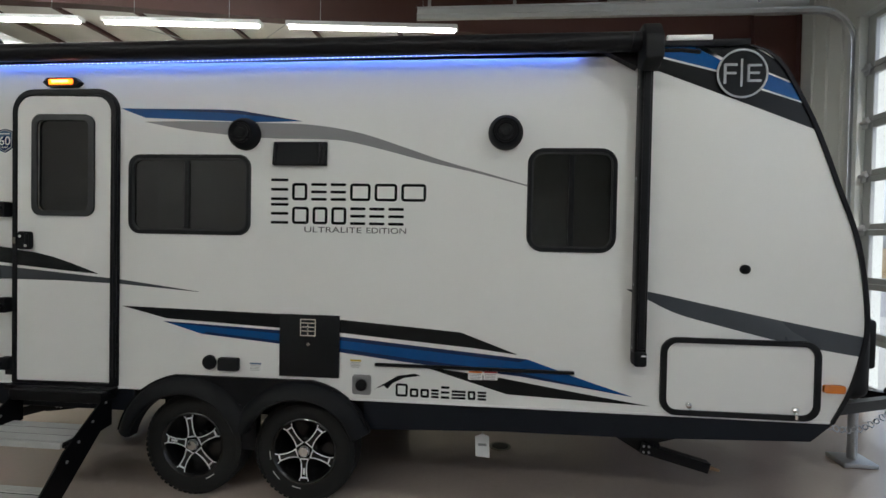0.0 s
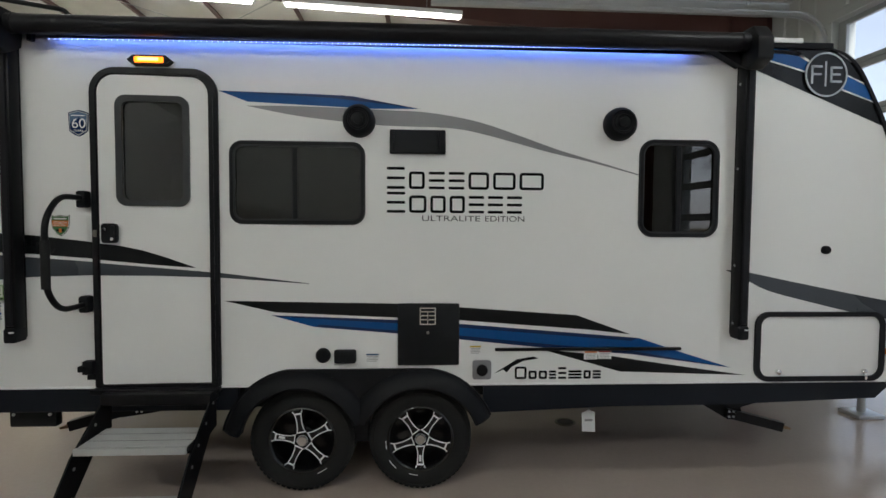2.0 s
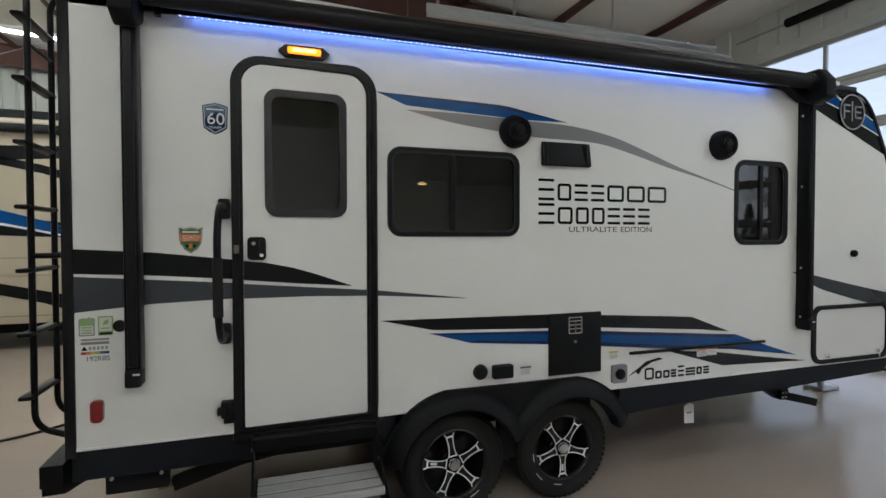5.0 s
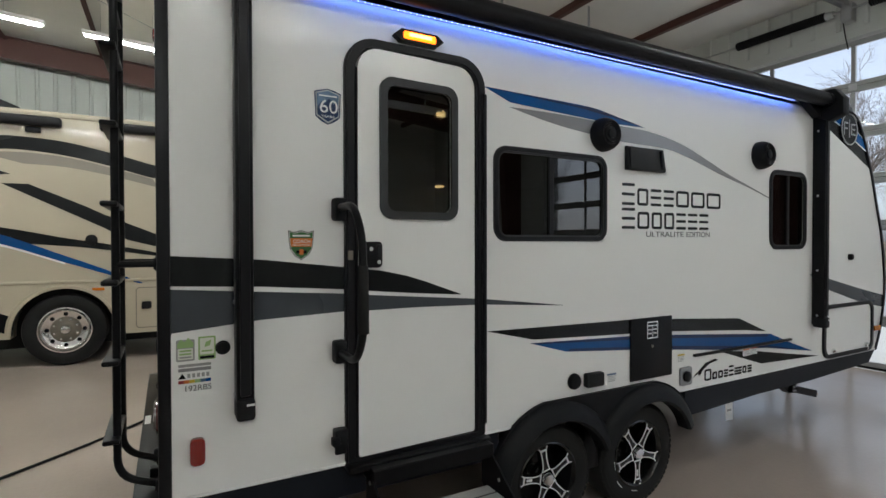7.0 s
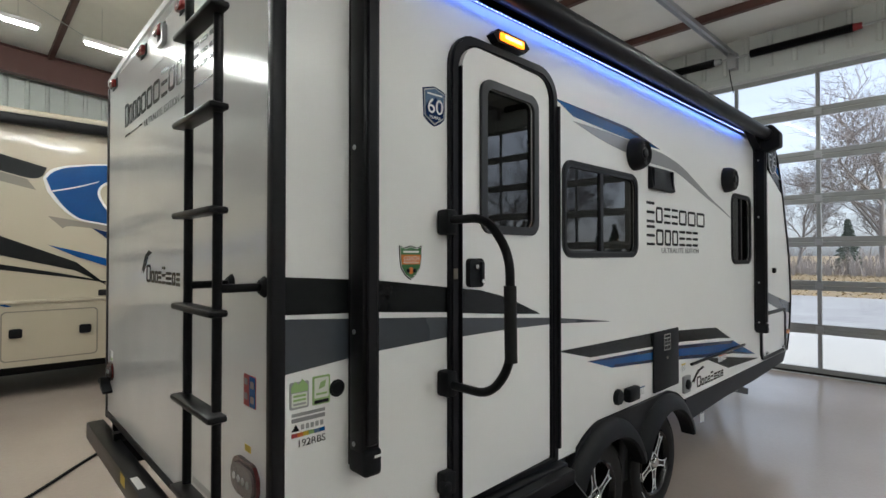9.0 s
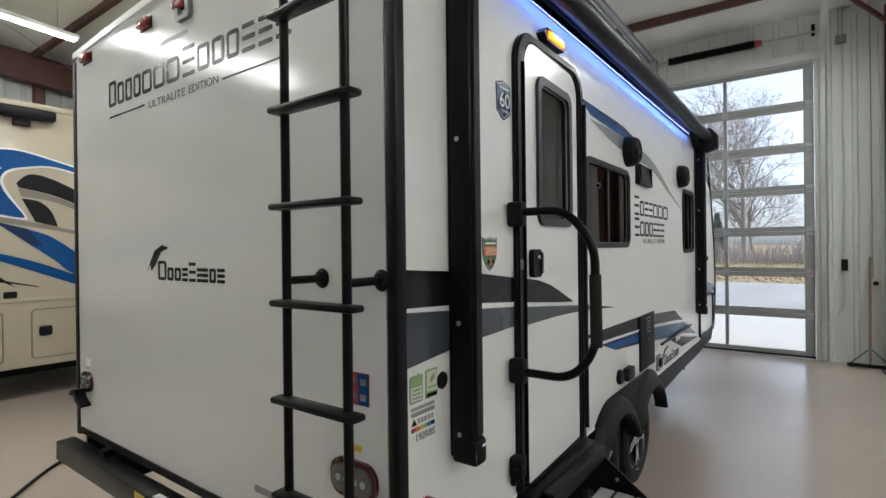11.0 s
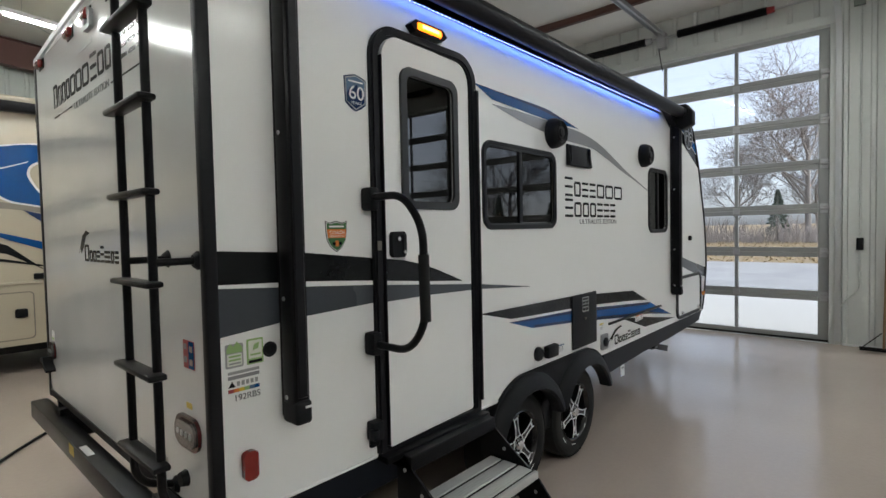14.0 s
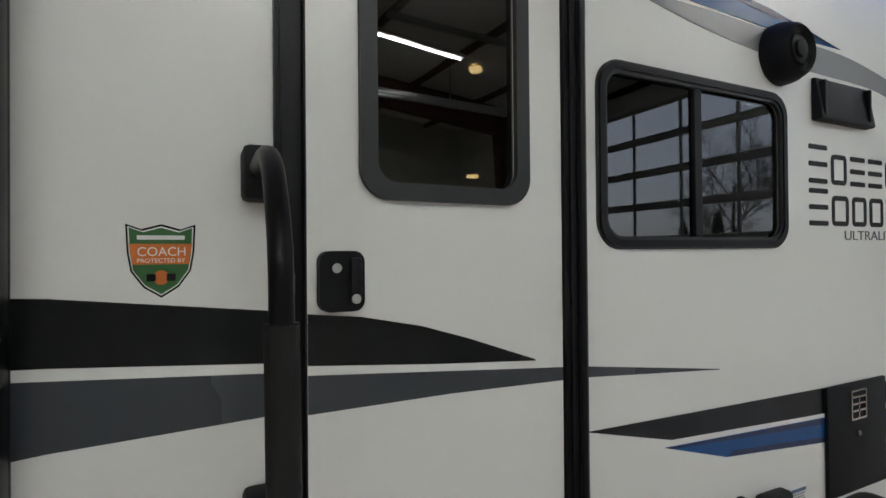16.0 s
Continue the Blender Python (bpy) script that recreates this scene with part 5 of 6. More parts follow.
def wheel(cx, cz, turn, label, sticker, chalk):
    m = axes((1, 0, 0), (0, 0, 1), (0, -1, 0), (cx, 3.128, cz))
    w = part("wheel", lathe(bmesh.new(), [(0.19, -0.1), (0.255, -0.108), (0.295, -0.1), (0.312, -0.08), (R, -0.05), (R, 0.05), (0.312, 0.078), (0.298, 0.095), (0.262, 0.106), (0.225, 0.103), (0.198, 0.094)], m, 56, False), M_RUBBER, rv, label)
    for r in (0.235, 0.285):
        part("sidewall_ring", lathe(bmesh.new(), [(r, 0.100 if r > 0.25 else 0.1035), (r + 0.003, 0.1045 if r < 0.25 else 0.1025), (r + 0.006, 0.100 if r > 0.25 else 0.1035)], m, 48, False), M_RUBBER, w)
    bm = bmesh.new()
    for i in range(56):
        a = 2 * math.pi * (i + 0.5) / 56
        q = boxed((-0.012, -0.02, 0), (0.012, 0.02, 0.006))
        bmesh.ops.transform(q, matrix=m @ Matrix.Rotation(a, 4, "Z") @ axes((0, 1, 0), (0, 0, 1), (1, 0, 0), (R - 0.0122, 0, 0.072)), verts=q.verts)
        tmp = bpy.data.meshes.new("t")
        q.to_mesh(tmp)
        q.free()
        bm.from_mesh(tmp)
        bpy.data.meshes.remove(tmp)
    tagged(part("tread", bm, M_RUBBER, w, "", 0), kind="stuff")
    rim = part("rim", lathe(bmesh.new(), [(0.200, 0.095), (0.204, 0.102), (0.196, 0.106), (0.186, 0.098), (0.176, 0.06), (0.172, 0.0), (0.17, -0.05), (0.02, -0.05)], m, 48, False), M_GLOSSBLACK, w, "gloss black alloy rim")
    part("hub_cap", lathe(bmesh.new(), [(0.036, 0.05), (0.034, 0.105), (0.028, 0.112), (0.003, 0.114)], m, 24), M_CHROME, w, "bright hub cap")
    part("hub_disc", lathe(bmesh.new(), [(0.075, 0.03), (0.072, 0.062), (0.04, 0.075)], m, 30), M_GLOSSBLACK, w)
    for i in range(5):
        a = turn + 2 * math.pi * i / 5
        mm = m @ Matrix.Rotation(a, 4, "Z")
        half = [(0.030, 0.045), (0.021, 0.07), (0.0175, 0.11), (0.0195, 0.14), (0.0225, 0.163), (0.035, 0.186), (0.034, 0.192)]
        gap = [(0.0215, 0.052), (0.0145, 0.075), (0.0115, 0.11), (0.0135, 0.14), (0.0155, 0.158)]
        tip = [(0.0195, 0.168), (0.0275, 0.185)]
        both = [[(x, y) for x, y in q] + [(-x, y) for x, y in reversed(q)] for q in (half, gap, tip)]
        part("spoke", sheet(both[0], mm @ Matrix.Translation((0, 0, 0.055)), 0.036), M_GLOSSBLACK, w)
        part("spoke_edge", sheet(both[0], mm @ Matrix.Translation((0, 0, 0.0915)), 0.003, both[1:]), M_ALLOY, w, "machined bright spoke edge", 0)
        part("wheel_nut", lathe(bmesh.new(), [(0.008, 0.06), (0.008, 0.088), (0.003, 0.094)], m @ Matrix.Translation((0.055 * math.cos(a + 0.94), 0.055 * math.sin(a + 0.94), 0)), 6), M_CHROME, w)
    mm = m @ Matrix.Rotation(sticker - math.pi / 2, 4, "Z")
    part("balance_sticker", sheet(rrect(-0.007, 0.007, 0.105, 0.145, 0.003), mm @ Matrix.Translation((0, 0, 0.0915)), 0.001), M_WHITE_DECAL, w, "small white sticker", 0)
    for a, q, r in chalk:
        cr = [(math.cos(a + s) * (r + 0.006 * s), math.sin(a + s) * (r + 0.006 * s)) for s in (-q / 2, 0, q / 2)]
        cr += [(x * (1 + 0.004 / r), y * (1 + 0.004 / r)) for x, y in reversed(cr)]
        part("chalk_mark", sheet(cr, m @ Matrix.Translation((0, 0, 0.1045 if r < 0.25 else 0.1062)), 0.0012), M_WHITE_DECAL, w, "white chalk mark", 0)
    return w


wheel(*HUBS[0], radians(10), "black tyre on a five-spoke alloy wheel", radians(172), ((radians(-57), 0.28, 0.222),))
wheel(*HUBS[1], radians(-36), "black tyre on a five-spoke alloy wheel", radians(-90), ((radians(222), 0.28, 0.228), (radians(259), 0.24, 0.222), (radians(189), 0.24, 0.21)))
for cx, _ in HUBS:
    m = axes((1, 0, 0), (0, 0, 1), (0, -1, 0), (cx, 5.17, 0.318))
    part("wheel", lathe(bmesh.new(), [(0.03, -0.1), (0.255, -0.108), (R, -0.05), (R, 0.05), (0.262, 0.106), (0.05, 0.1)], m, 32), M_RUBBER, rv, "black tyre of the far side")
    part("axle", bar([(cx, 3.05, 0.318), (cx, 5.2, 0.318)], 0.035, 10), M_BLACK, rv, "black axle tube")


def arc(cx, cz, r, a0, a1, n=14):
    return [(cx + r * math.cos(radians(a0 + (a1 - a0) * i / n)), cz + r * math.sin(radians(a0 + (a1 - a0) * i / n))) for i in range(n + 1)]


HZ = 0.343
ro, ri = 0.458, 0.347
fl = arc(-1.892, HZ, ro, 168, 100, 10) + arc(-1.178, HZ, ro, 82, 22, 10)
hole = arc(-1.178, HZ, ri + 0.02, 24, 150) + arc(-1.892, HZ, ri + 0.02, 30, 166)
flare = tp("wheel_flare", sheet(fl + hole, side(SY + 0.01), 0.03), M_PLASTIC, None, "black moulded double wheel flare")
for cx, a0, a1 in ((-1.892, 168, 22), (-1.178, 158, 21)):
    bm = bmesh.new()
    prof = [(ri - 0.002, 0.0), (ri - 0.002, 0.075), (ri + 0.01, 0.088), (ri + 0.05, 0.078), (ri + 0.088, 0.05), (ri + 0.104, 0.024), (ri + 0.106, 0.0)]
    rings = []
    for i in range(25):
        a = radians(a0 + (a1 - a0) * i / 24)
        rings.append([bm.verts.new((cx + r * math.cos(a), SY + 0.012 - h, HZ + r * math.sin(a))) for r, h in prof])
    for q, w in zip(rings, rings[1:]):
        for k in range(len(prof) - 1):
            bm.faces.new((q[k], q[k + 1], w[k + 1], w[k]))
        bm.faces.new((q[-1], q[0], w[0], w[-1]))
    bm.faces.new(rings[0])
    bm.faces.new(rings[-1][::-1])
    tp("flare_lip", bm, M_PLASTIC, flare)
    for a in (140, 115, 90, 65, 40):
        tp("flare_screw", lathe(bmesh.new(), [(0.006, 0), (0.006, 0.003), (0.002, 0.004)], side(SY - 0.0205, 0) @ Matrix.Translation((cx + 0.447 * math.cos(radians(a)), HZ + 0.447 * math.sin(radians(a)) - 0.0, 0)), 8), M_TRIM, flare)
tp("wheel_well", boxed((-2.27, 3.32, 0.45), (-0.78, 3.34, 0.80)), M_BLACK, None, "black wheel well", 0)
tp("wheel_well", boxed((-2.29, SY + 0.045, 0.77), (-0.76, 3.34, 0.79)), M_BLACK, None, "black wheel well", 0)
tp("spring_hanger", boxed((-1.60, 3.05, 0.32), (-1.49, 3.12, 0.68), 0.01), M_BLACK, None, "black equaliser hanger")
tp("chassis_rail", boxed((RX - 0.05, 3.36, 0.50), (1.9, 3.42, 0.68), 0.004, 1), M_BLACK, None, "black chassis rail", 0)
tp("chassis_rail", boxed((RX - 0.05, 4.85, 0.50), (1.9, 4.91, 0.68), 0.004, 1), M_BLACK, None, "black chassis rail", 0)
tp("underbelly", boxed((RX + 0.05, SY + 0.05, 0.64), (1.75, FYT - 0.05, 0.68)), M_BLACK, None, "black underbelly sheet", 0)
for x in (-3.0, -2.4, 0.0, 0.9, 1.5):
    tp("outrigger", boxed((x - 0.02, SY + 0.04, 0.58), (x + 0.02, FYT - 0.04, 0.655)), M_BLACK, None, "", 0)

# bumper with its side plates
bp = tp("rear_bumper", boxed((-3.845, SY - 0.02, 0.545), (-3.755, FYT + 0.02, 0.645), 0.006), M_BLACK, None, "black square rear bumper")
tp("bumper_bracket", sheet([(-3.86, 0.485), (-3.77, 0.485), (-3.66, 0.55), (-3.66, 0.575), (-3.86, 0.575)], side(SY + 0.06), 0.01), M_BLACK, bp, "", 0)
for y in (3.39, 4.88):
    tp("bumper_bracket", boxed((-3.756, y - 0.04, 0.51), (-3.70, y + 0.04, 0.64)), M_BLACK, bp, "", 0)
tp("bumper_cap", boxed((-3.835, 4.10, 0.6455), (-3.805, 4.25, 0.6465)), M_WHITE_DECAL, bp, "small white label", 0)
tp("bumper_cap", boxed((-3.846, 4.30, 0.585), (-3.8452, 4.39, 0.635)), M_YELLOW, bp, "small amber label", 0)
bt = tp("sewer_hose_box", boxed((-3.63, SY + 0.1, 0.425), (-3.36, SY + 0.16, 0.52), 0.01), M_PLASTIC, None, "black hanging bracket plate")
for x in (-3.60, -3.39):
    tp("bolt", bar([(x, SY + 0.098, 0.505), (x, SY + 0.09, 0.505)], 0.009, 8), M_STEEL, bt)

# stabiliser jacks
def stabiliser(pts_arm, y, plate_pts):
    j = tp("stabiliser_jack", sheet(plate_pts, side(y), 0.06), M_BLACK, None, "black scissor stabiliser jack, folded up", 0)
    a, b = pts_arm
    bm = boxed((0, -0.03, -0.03), (1, 0.03, 0.03))
    d = Vector((b[0] - a[0], 0, b[1] - a[1]))
    ax = d.normalized()
    mm = axes(tuple(d), (0, 1, 0), (-ax.z, 0, ax.x), (a[0], y - 0.06, a[1]))
    bmesh.ops.transform(bm, matrix=mm, verts=bm.verts)
    tp("jack_arm", bm, M_BLACK, j, "", 0)
    e = Vector((b[0], y - 0.06, b[1]))
    tp("jack_screw", bar([e, e + Vector((ax.x, 0, ax.z)) * 0.07], [0.016, 0.008], 8), M_BROWN, j, "brass-coloured screw end")
    for k in range(4):
        tp("bolt", bar([(a[0] + 0.03 * (k % 2) + 0.01, y - 0.092, a[1] + 0.035 * (k // 2) - 0.02), (a[0] + 0.03 * (k % 2) + 0.01, y - 0.1, a[1] + 0.035 * (k // 2) - 0.02)], 0.007, 8), M_STEEL, j)


stabiliser(((0.85, 0.42), (1.24, 0.318)), 3.27, [(0.69, 0.50), (1.06, 0.50), (1.06, 0.478), (0.96, 0.45), (0.98, 0.36), (0.87, 0.37), (0.70, 0.47)])
stabiliser(((-2.95, 0.50), (-3.36, 0.385)), 3.27, [(-3.20, 0.56), (-2.70, 0.56), (-2.52, 0.53), (-2.85, 0.46), (-3.05, 0.43)])

# hanging paper tag
tg = tp("paper_tag", sheet([(-0.14, 0.335), (-0.055, 0.33), (-0.06, 0.46), (-0.10, 0.475), (-0.145, 0.455)], side(3.13), 0.001), M_WHITE_DECAL, None, "white paper tag hung from a wire", 0)
tp("tag_wire", bar([(-0.10, 3.13, 0.47), (-0.10, 3.12, 0.58)], 0.002, 5), M_STEEL, tg)
tp("tag_line", sheet(rrect(-0.125, -0.075, 0.40, 0.415, 0.002), side(3.1285), 0.0006), M_GREYPRINT, tg, "", 0)

# tongue, gas bottle cover and jack
tp("tongue", bar([(1.6, 3.4, 0.56), (2.95, 4.1, 0.52)], 0.05, 4), M_BLACK, None, "black A-frame tongue", 0)
tp("tongue", bar([(1.6, 4.86, 0.56), (2.95, 4.16, 0.52)], 0.05, 4), M_BLACK, None, "black A-frame tongue", 0)
tp("coupler", boxed((2.9, 4.06, 0.49), (3.16, 4.20, 0.60), 0.03), M_BLACK, None, "black ball coupler")
gc = tp("gas_cover", boxed((2.08, 3.72, 0.60), (2.52, 4.54, 1.15), 0.09, 4), M_PLASTIC, None, "dark moulded gas bottle cover")
tp("tongue_jack", bar([(2.66, 4.13, 0.06), (2.66, 4.13, 0.75)], 0.032, 14), M_STEEL, None, "grey steel tongue jack post")
tp("jack_head", boxed((2.58, 4.05, 0.75), (2.76, 4.21, 1.12), 0.03), M_BLACK, None, "black power jack head")
tp("jack_foot", boxed((2.54, 4.02, 0.028), (2.78, 4.24, 0.062), 0.008), M_STEEL, None, "square steel jack foot")
ch = bmesh.new()
for i in range(14):
    s = i / 13
    c = Vector((2.15 + 0.75 * s, 3.70 + 0.38 * s, 0.46 - 0.10 * math.sin(math.pi * s)))
    tube(ch, [c + Vector((0.02 * math.cos(a), 0.012 * math.sin(a) * (i % 2), 0.02 * math.sin(a))) for a in (0, 1.2, 2.4, 3.6, 4.8, 6.0)], 0.005, 5)
tp("safety_chain", ch, M_STEEL, None, "hanging steel safety chain")

# ---- entry steps ----
stp = thing("entry_step", (-2.66, 2.6, 0), "folding black entry steps with ribbed pale treads", "entry steps")
SX0, SX1 = -2.965, -2.372      # outer faces of the side plates
for x in (SX0, SX1):
    sd = sheet([(2.95, 0.66), (2.89, 0.66), (2.85, 0.605), (2.60, 0.42), (2.46, 0.255), (2.20, 0.015), (2.21, 0.0), (2.40, 0.0), (2.59, 0.175), (2.86, 0.44), (2.95, 0.45)], axes((0, 1, 0), (0, 0, 1), (1, 0, 0), (x - 0.005, 0, 0)), 0.01)
    part("side_plate", sd, M_BLACK, stp, "black folding side plate", 0)
    for y, z in ((2.90, 0.60), (2.80, 0.52), (2.70, 0.44), (2.62, 0.36), (2.45, 0.20)):
        part("rivet", bar([(x - 0.009, y, z), (x + 0.009, y, z)], 0.009, 8), M_STEEL, stp)
for y0, y1, z in ((2.61, 2.885, 0.470), (2.31, 2.585, 0.235)):
    bt = part("tread", boxed((SX0 + 0.01, y0, z - 0.03), (SX1 - 0.01, y1, z - 0.006), 0.004, 1), M_BLACK, stp, "black step tread", 0)
    for a, b in ((0.02, 0.095), (0.107, 0.185), (0.197, 0.265)):
        part("grip_strip", boxed((SX0 + 0.02, y0 + a, z - 0.006), (SX1 - 0.02, y0 + b, z), 0.003, 1), M_TREAD, bt, "pale ribbed grip strip", 0)
        for k in range(5):
            yk = y0 + a + 0.008 + k * (b - a - 0.016) / 4
            part("grip_rib", boxed((SX0 + 0.023, yk - 0.002, z), (SX1 - 0.023, yk + 0.002, z + 0.0012)), M_TREAD, bt, "", 0)
    part("tread_nose", boxed((SX0 + 0.015, y0 - 0.014, z - 0.035), (SX1 - 0.015, y0 + 0.009, z + 0.002), 0.006), M_TREAD, bt, "pale rounded nosing")
part("step_frame", boxed((SX0 - 0.005, 2.86, 0.60), (SX1 + 0.007, 2.99, 0.665), 0.006), M_BLACK, stp, "black step frame", 0)
part("cross_bar", bar([(SX0, 2.72, 0.40), (SX1, 2.72, 0.40)], 0.012, 8), M_BLACK, stp)

# ---- rear wall fittings ----
lad = tp("ladder", bar([(-3.88, 3.04, 2.5), (-3.88, 3.277, 2.5)], 0.009, 8), M_BLACK, None, "black tubular roof ladder")
tp("ladder_rail", bar([(RX, 3.032, 0.745), (-3.88, 3.032, 0.80), (-3.88, 3.032, 2.80), (-3.62, 3.032, 2.92), (-3.2, 3.032, 2.86), (-3.2, 3.032, 2.77)], 0.0135, 12, 0.07), M_BLACK, lad)
tp("ladder_rail", bar([(RX, 3.285, 0.745), (-3.88, 3.285, 0.80), (-3.88, 3.285, 2.80), (-3.62, 3.285, 2.92), (-3.2, 3.285, 2.86), (-3.2, 3.285, 2.77)], 0.0135, 12, 0.07), M_BLACK, lad)
for z in (0.945, 1.222, 1.503, 1.782, 2.062, 2.337, 2.61):
    tp("ladder_rung", boxed((-3.922, 2.976, z - 0.010), (-3.868, 3.318, z + 0.010), 0.008), M_BLACK, lad, "flat black rung")
for y in (3.032, 3.285):
    tp("ladder_standoff", bar([(-3.88, y, 1.567), (RX - 0.004, y, 1.567)], 0.0125, 10), M_BLACK, lad)
    tp("standoff_foot", bar([(RX - 0.022, y, 1.567), (RX - 0.0065, y, 1.567)], [0.02, 0.032], 18), M_PLASTIC, lad)
    tp("standoff_foot", bar([(RX - 0.022, y, 0.745), (RX - 0.0065, y, 0.745)], [0.02, 0.032], 18), M_PLASTIC, lad)


def rdecal(name, pts, material, parent=None, label="", d=0.0015, x=RX - 0.0066):
    """On the rear wall; the points are (-y, z)."""
    return tp(name, sheet(pts, rear(x), d), material, parent, label, 0)


mk3 = rdecal("rear_name_mark", rrect(-4.853, -4.48, 2.318, 2.325, 0.002), M_DK_DECAL, None, "wide black name mark kept as plain strokes")
rdecal("mark_line", rrect(-3.84, -3.44, 2.303, 2.31, 0.002), M_DK_DECAL, mk3)
word_shape(mk3, -4.865, -4.15, 2.372, 2.475, [("ring", 1.15, 1.2), ("ring", 1, 1), ("ring", 1, 1), ("ring", 1, 1), ("ring", 1.25, 1), ("ring", 1.35, 1), ("ring", 1.45, 1)], rear(RX - 0.0066), M_DK_DECAL, 0.0165)
word_shape(mk3, -4.14, -3.41, 2.372, 2.475, SECOND_LINE, rear(RX - 0.0066), M_DK_DECAL, 0.0165)
for word, xw, wide in (("ULTRALITE", -4.44, 0.32), ("EDITION", -4.09, 0.22)):
    lettered("edition_word", word, 0.047, rear(RX - 0.0075, LOW) @ Matrix.Translation((xw, 2.298, 0)), M_DKPRINT, mk3, wide, "small dark edition word")
rdecal("web_bar", rrect(-4.33, -4.09, 2.545, 2.565, 0.004), M_GREYPRINT, mk3)
mk4 = rdecal("rear_name_mark", [(-4.47, 1.57), (-4.40, 1.66), (-4.33, 1.685), (-4.27, 1.672), (-4.34, 1.655), (-4.39, 1.60), (-4.43, 1.57), (-4.44, 1.60)], M_DK_DECAL, None, "black maker's mark kept as plain strokes")
word_shape(mk4, -4.37, -3.83, 1.532, 1.588, MAKER_LINE, rear(RX - 0.0066), M_DK_DECAL, 0.013)
sk = rdecal("square_sticker", rrect(-3.175, -3.085, 1.195, 1.292, 0.003), M_REDPRINT, None, "red and blue square sticker")
rdecal("sticker_half", rrect(-3.13, -3.087, 1.197, 1.29, 0.002), M_BLUE_DECAL, sk, "", 0.001, RX - 0.0082)
for a, z in ((-3.165, 1.26), (-3.165, 1.215), (-3.12, 1.255), (-3.12, 1.21)):
    rdecal("sticker_bar", rrect(a, a + 0.024, z, z + 0.02, 0.002), M_SILVER_DECAL, sk, "", 0.001, RX - 0.0094)
for y0, y1, z0, z1 in ((3.052, 3.245, 0.915, 1.03), (5.10, 5.235, 0.915, 1.02)):
    tl = rdecal("tail_lamp", rrect(-y1, -y0, z0, z1, 0.05, 8), M_LAMPRIM, None, "oval dark red tail lamp with a smoked lens", 0.012)
    rdecal("lamp_lens", rrect(-y1 + 0.014, -y0 - 0.014, z0 + 0.016, z1 - 0.016, 0.036, 8), M_LAMPLENS, tl, "smoked lens", 0.008, RX - 0.0188)
    for k in range(4):
        rdecal("lamp_diode", disc(-y1 + 0.045 + k * (y1 - y0 - 0.09) / 3, (z0 + z1) / 2, 0.011, 12), M_SATIN, tl, "", 0.002, RX - 0.027)
rdecal("notice_label", rrect(-3.165, -3.12, 1.055, 1.075, 0.002), M_YELLOW, None, "small yellow and grey notice")
nl = rdecal("notice_label", rrect(-5.19, -5.13, 1.03, 1.09, 0.002), M_WHITE_DECAL, None, "small white and green notice")
rdecal("notice_band", rrect(-5.187, -5.133, 1.033, 1.048, 0.001), M_LIME, nl, "", 0.001, RX - 0.0082)
lp = tp("plate_bracket", sheet([(-5.29, 0.905), (-5.24, 0.925), (-5.215, 0.925), (-5.195, 0.885), (-5.135, 0.855), (-5.14, 0.842), (-5.215, 0.862), (-5.235, 0.892), (-5.29, 0.885)], rear(RX - 0.006), 0.05), M_PLASTIC, None, "black hose bracket on the rear corner")
tp("rear_plug", bar([(RX - 0.006, 3.19, 0.80), (RX - 0.03, 3.19, 0.80)], [0.03, 0.024], 18), M_PLASTIC, None, "round black plug")
for y in (5.12, 4.45, 4.13, 3.8, 3.12):
    cl = tp("clearance_lamp", boxed((RX - 0.035, y - 0.05, 2.655), (RX - 0.004, y + 0.05, 2.70), 0.012), M_RED_LENS, None, "small red clearance lamp")
    tp("lamp_base", boxed((RX - 0.012, y - 0.056, 2.65), (RX - 0.006, y + 0.056, 2.706), 0.002, 1), M_BLACK, cl, "", 0)
rdecal("web_bar", rrect(-3.66, -3.36, 0.795, 0.82, 0.003), M_GREYPRINT, mk3)
cb = tp("camera_bracket", sheet(rrect(-4.16, -4.05, 2.60, 2.69, 0.015), rear(RX - 0.006), 0.02, [rrect(-4.135, -4.075, 2.62, 2.665, 0.008)[::-1]]), M_GREYPRINT, None, "grey rear camera bracket")

# ---- the cream motorhome beyond ----
MY = 9.1
mh = thing("motorhome", (-4.0, 10.3, 0), "cream motorhome with black, grey and blue swooping stripes", "motorhome")
WXM = -4.86


def band(name, pts, m, label="", y=MY, d=0.003, parent=None):
    return part(name, sheet(pts, side(y), d), m, parent or mh, label, 0)


arch = arc(WXM, 0.47, 0.56, 0, 180, 18)
body_o = [(-9.6, 0.40), (WXM - 0.56, 0.40)] + arch[::-1] + [(WXM + 0.56, 0.37), (1.9, 0.33), (2.0, 0.9), (2.0, 3.20), (1.9, 3.31), (-9.5, 3.33), (-9.6, 3.2)]
bs = sheet(body_o, side(MY + 2.45), 2.45)
part("body", bs, M_CREAM, mh, "cream painted coach body", 30)
part("underbody", boxed((-9.4, MY + 0.35, 0.22), (1.8, MY + 2.3, 0.6)), M_BLACK, mh, "black underbody", 0)
part("wheel_well", boxed((WXM - 0.56, MY + 0.30, 0.30), (WXM + 0.56, MY + 0.33, 1.06)), M_BLACK, mh, "", 0)
part("roof_edge", boxed((-9.5, MY - 0.02, 3.25), (1.9, MY + 0.02, 3.31), 0.012), M_CREAM, mh)
part("belt_moulding", boxed((-9.55, MY - 0.018, 1.085), (1.95, MY, 1.125), 0.008), M_CREAM, mh)
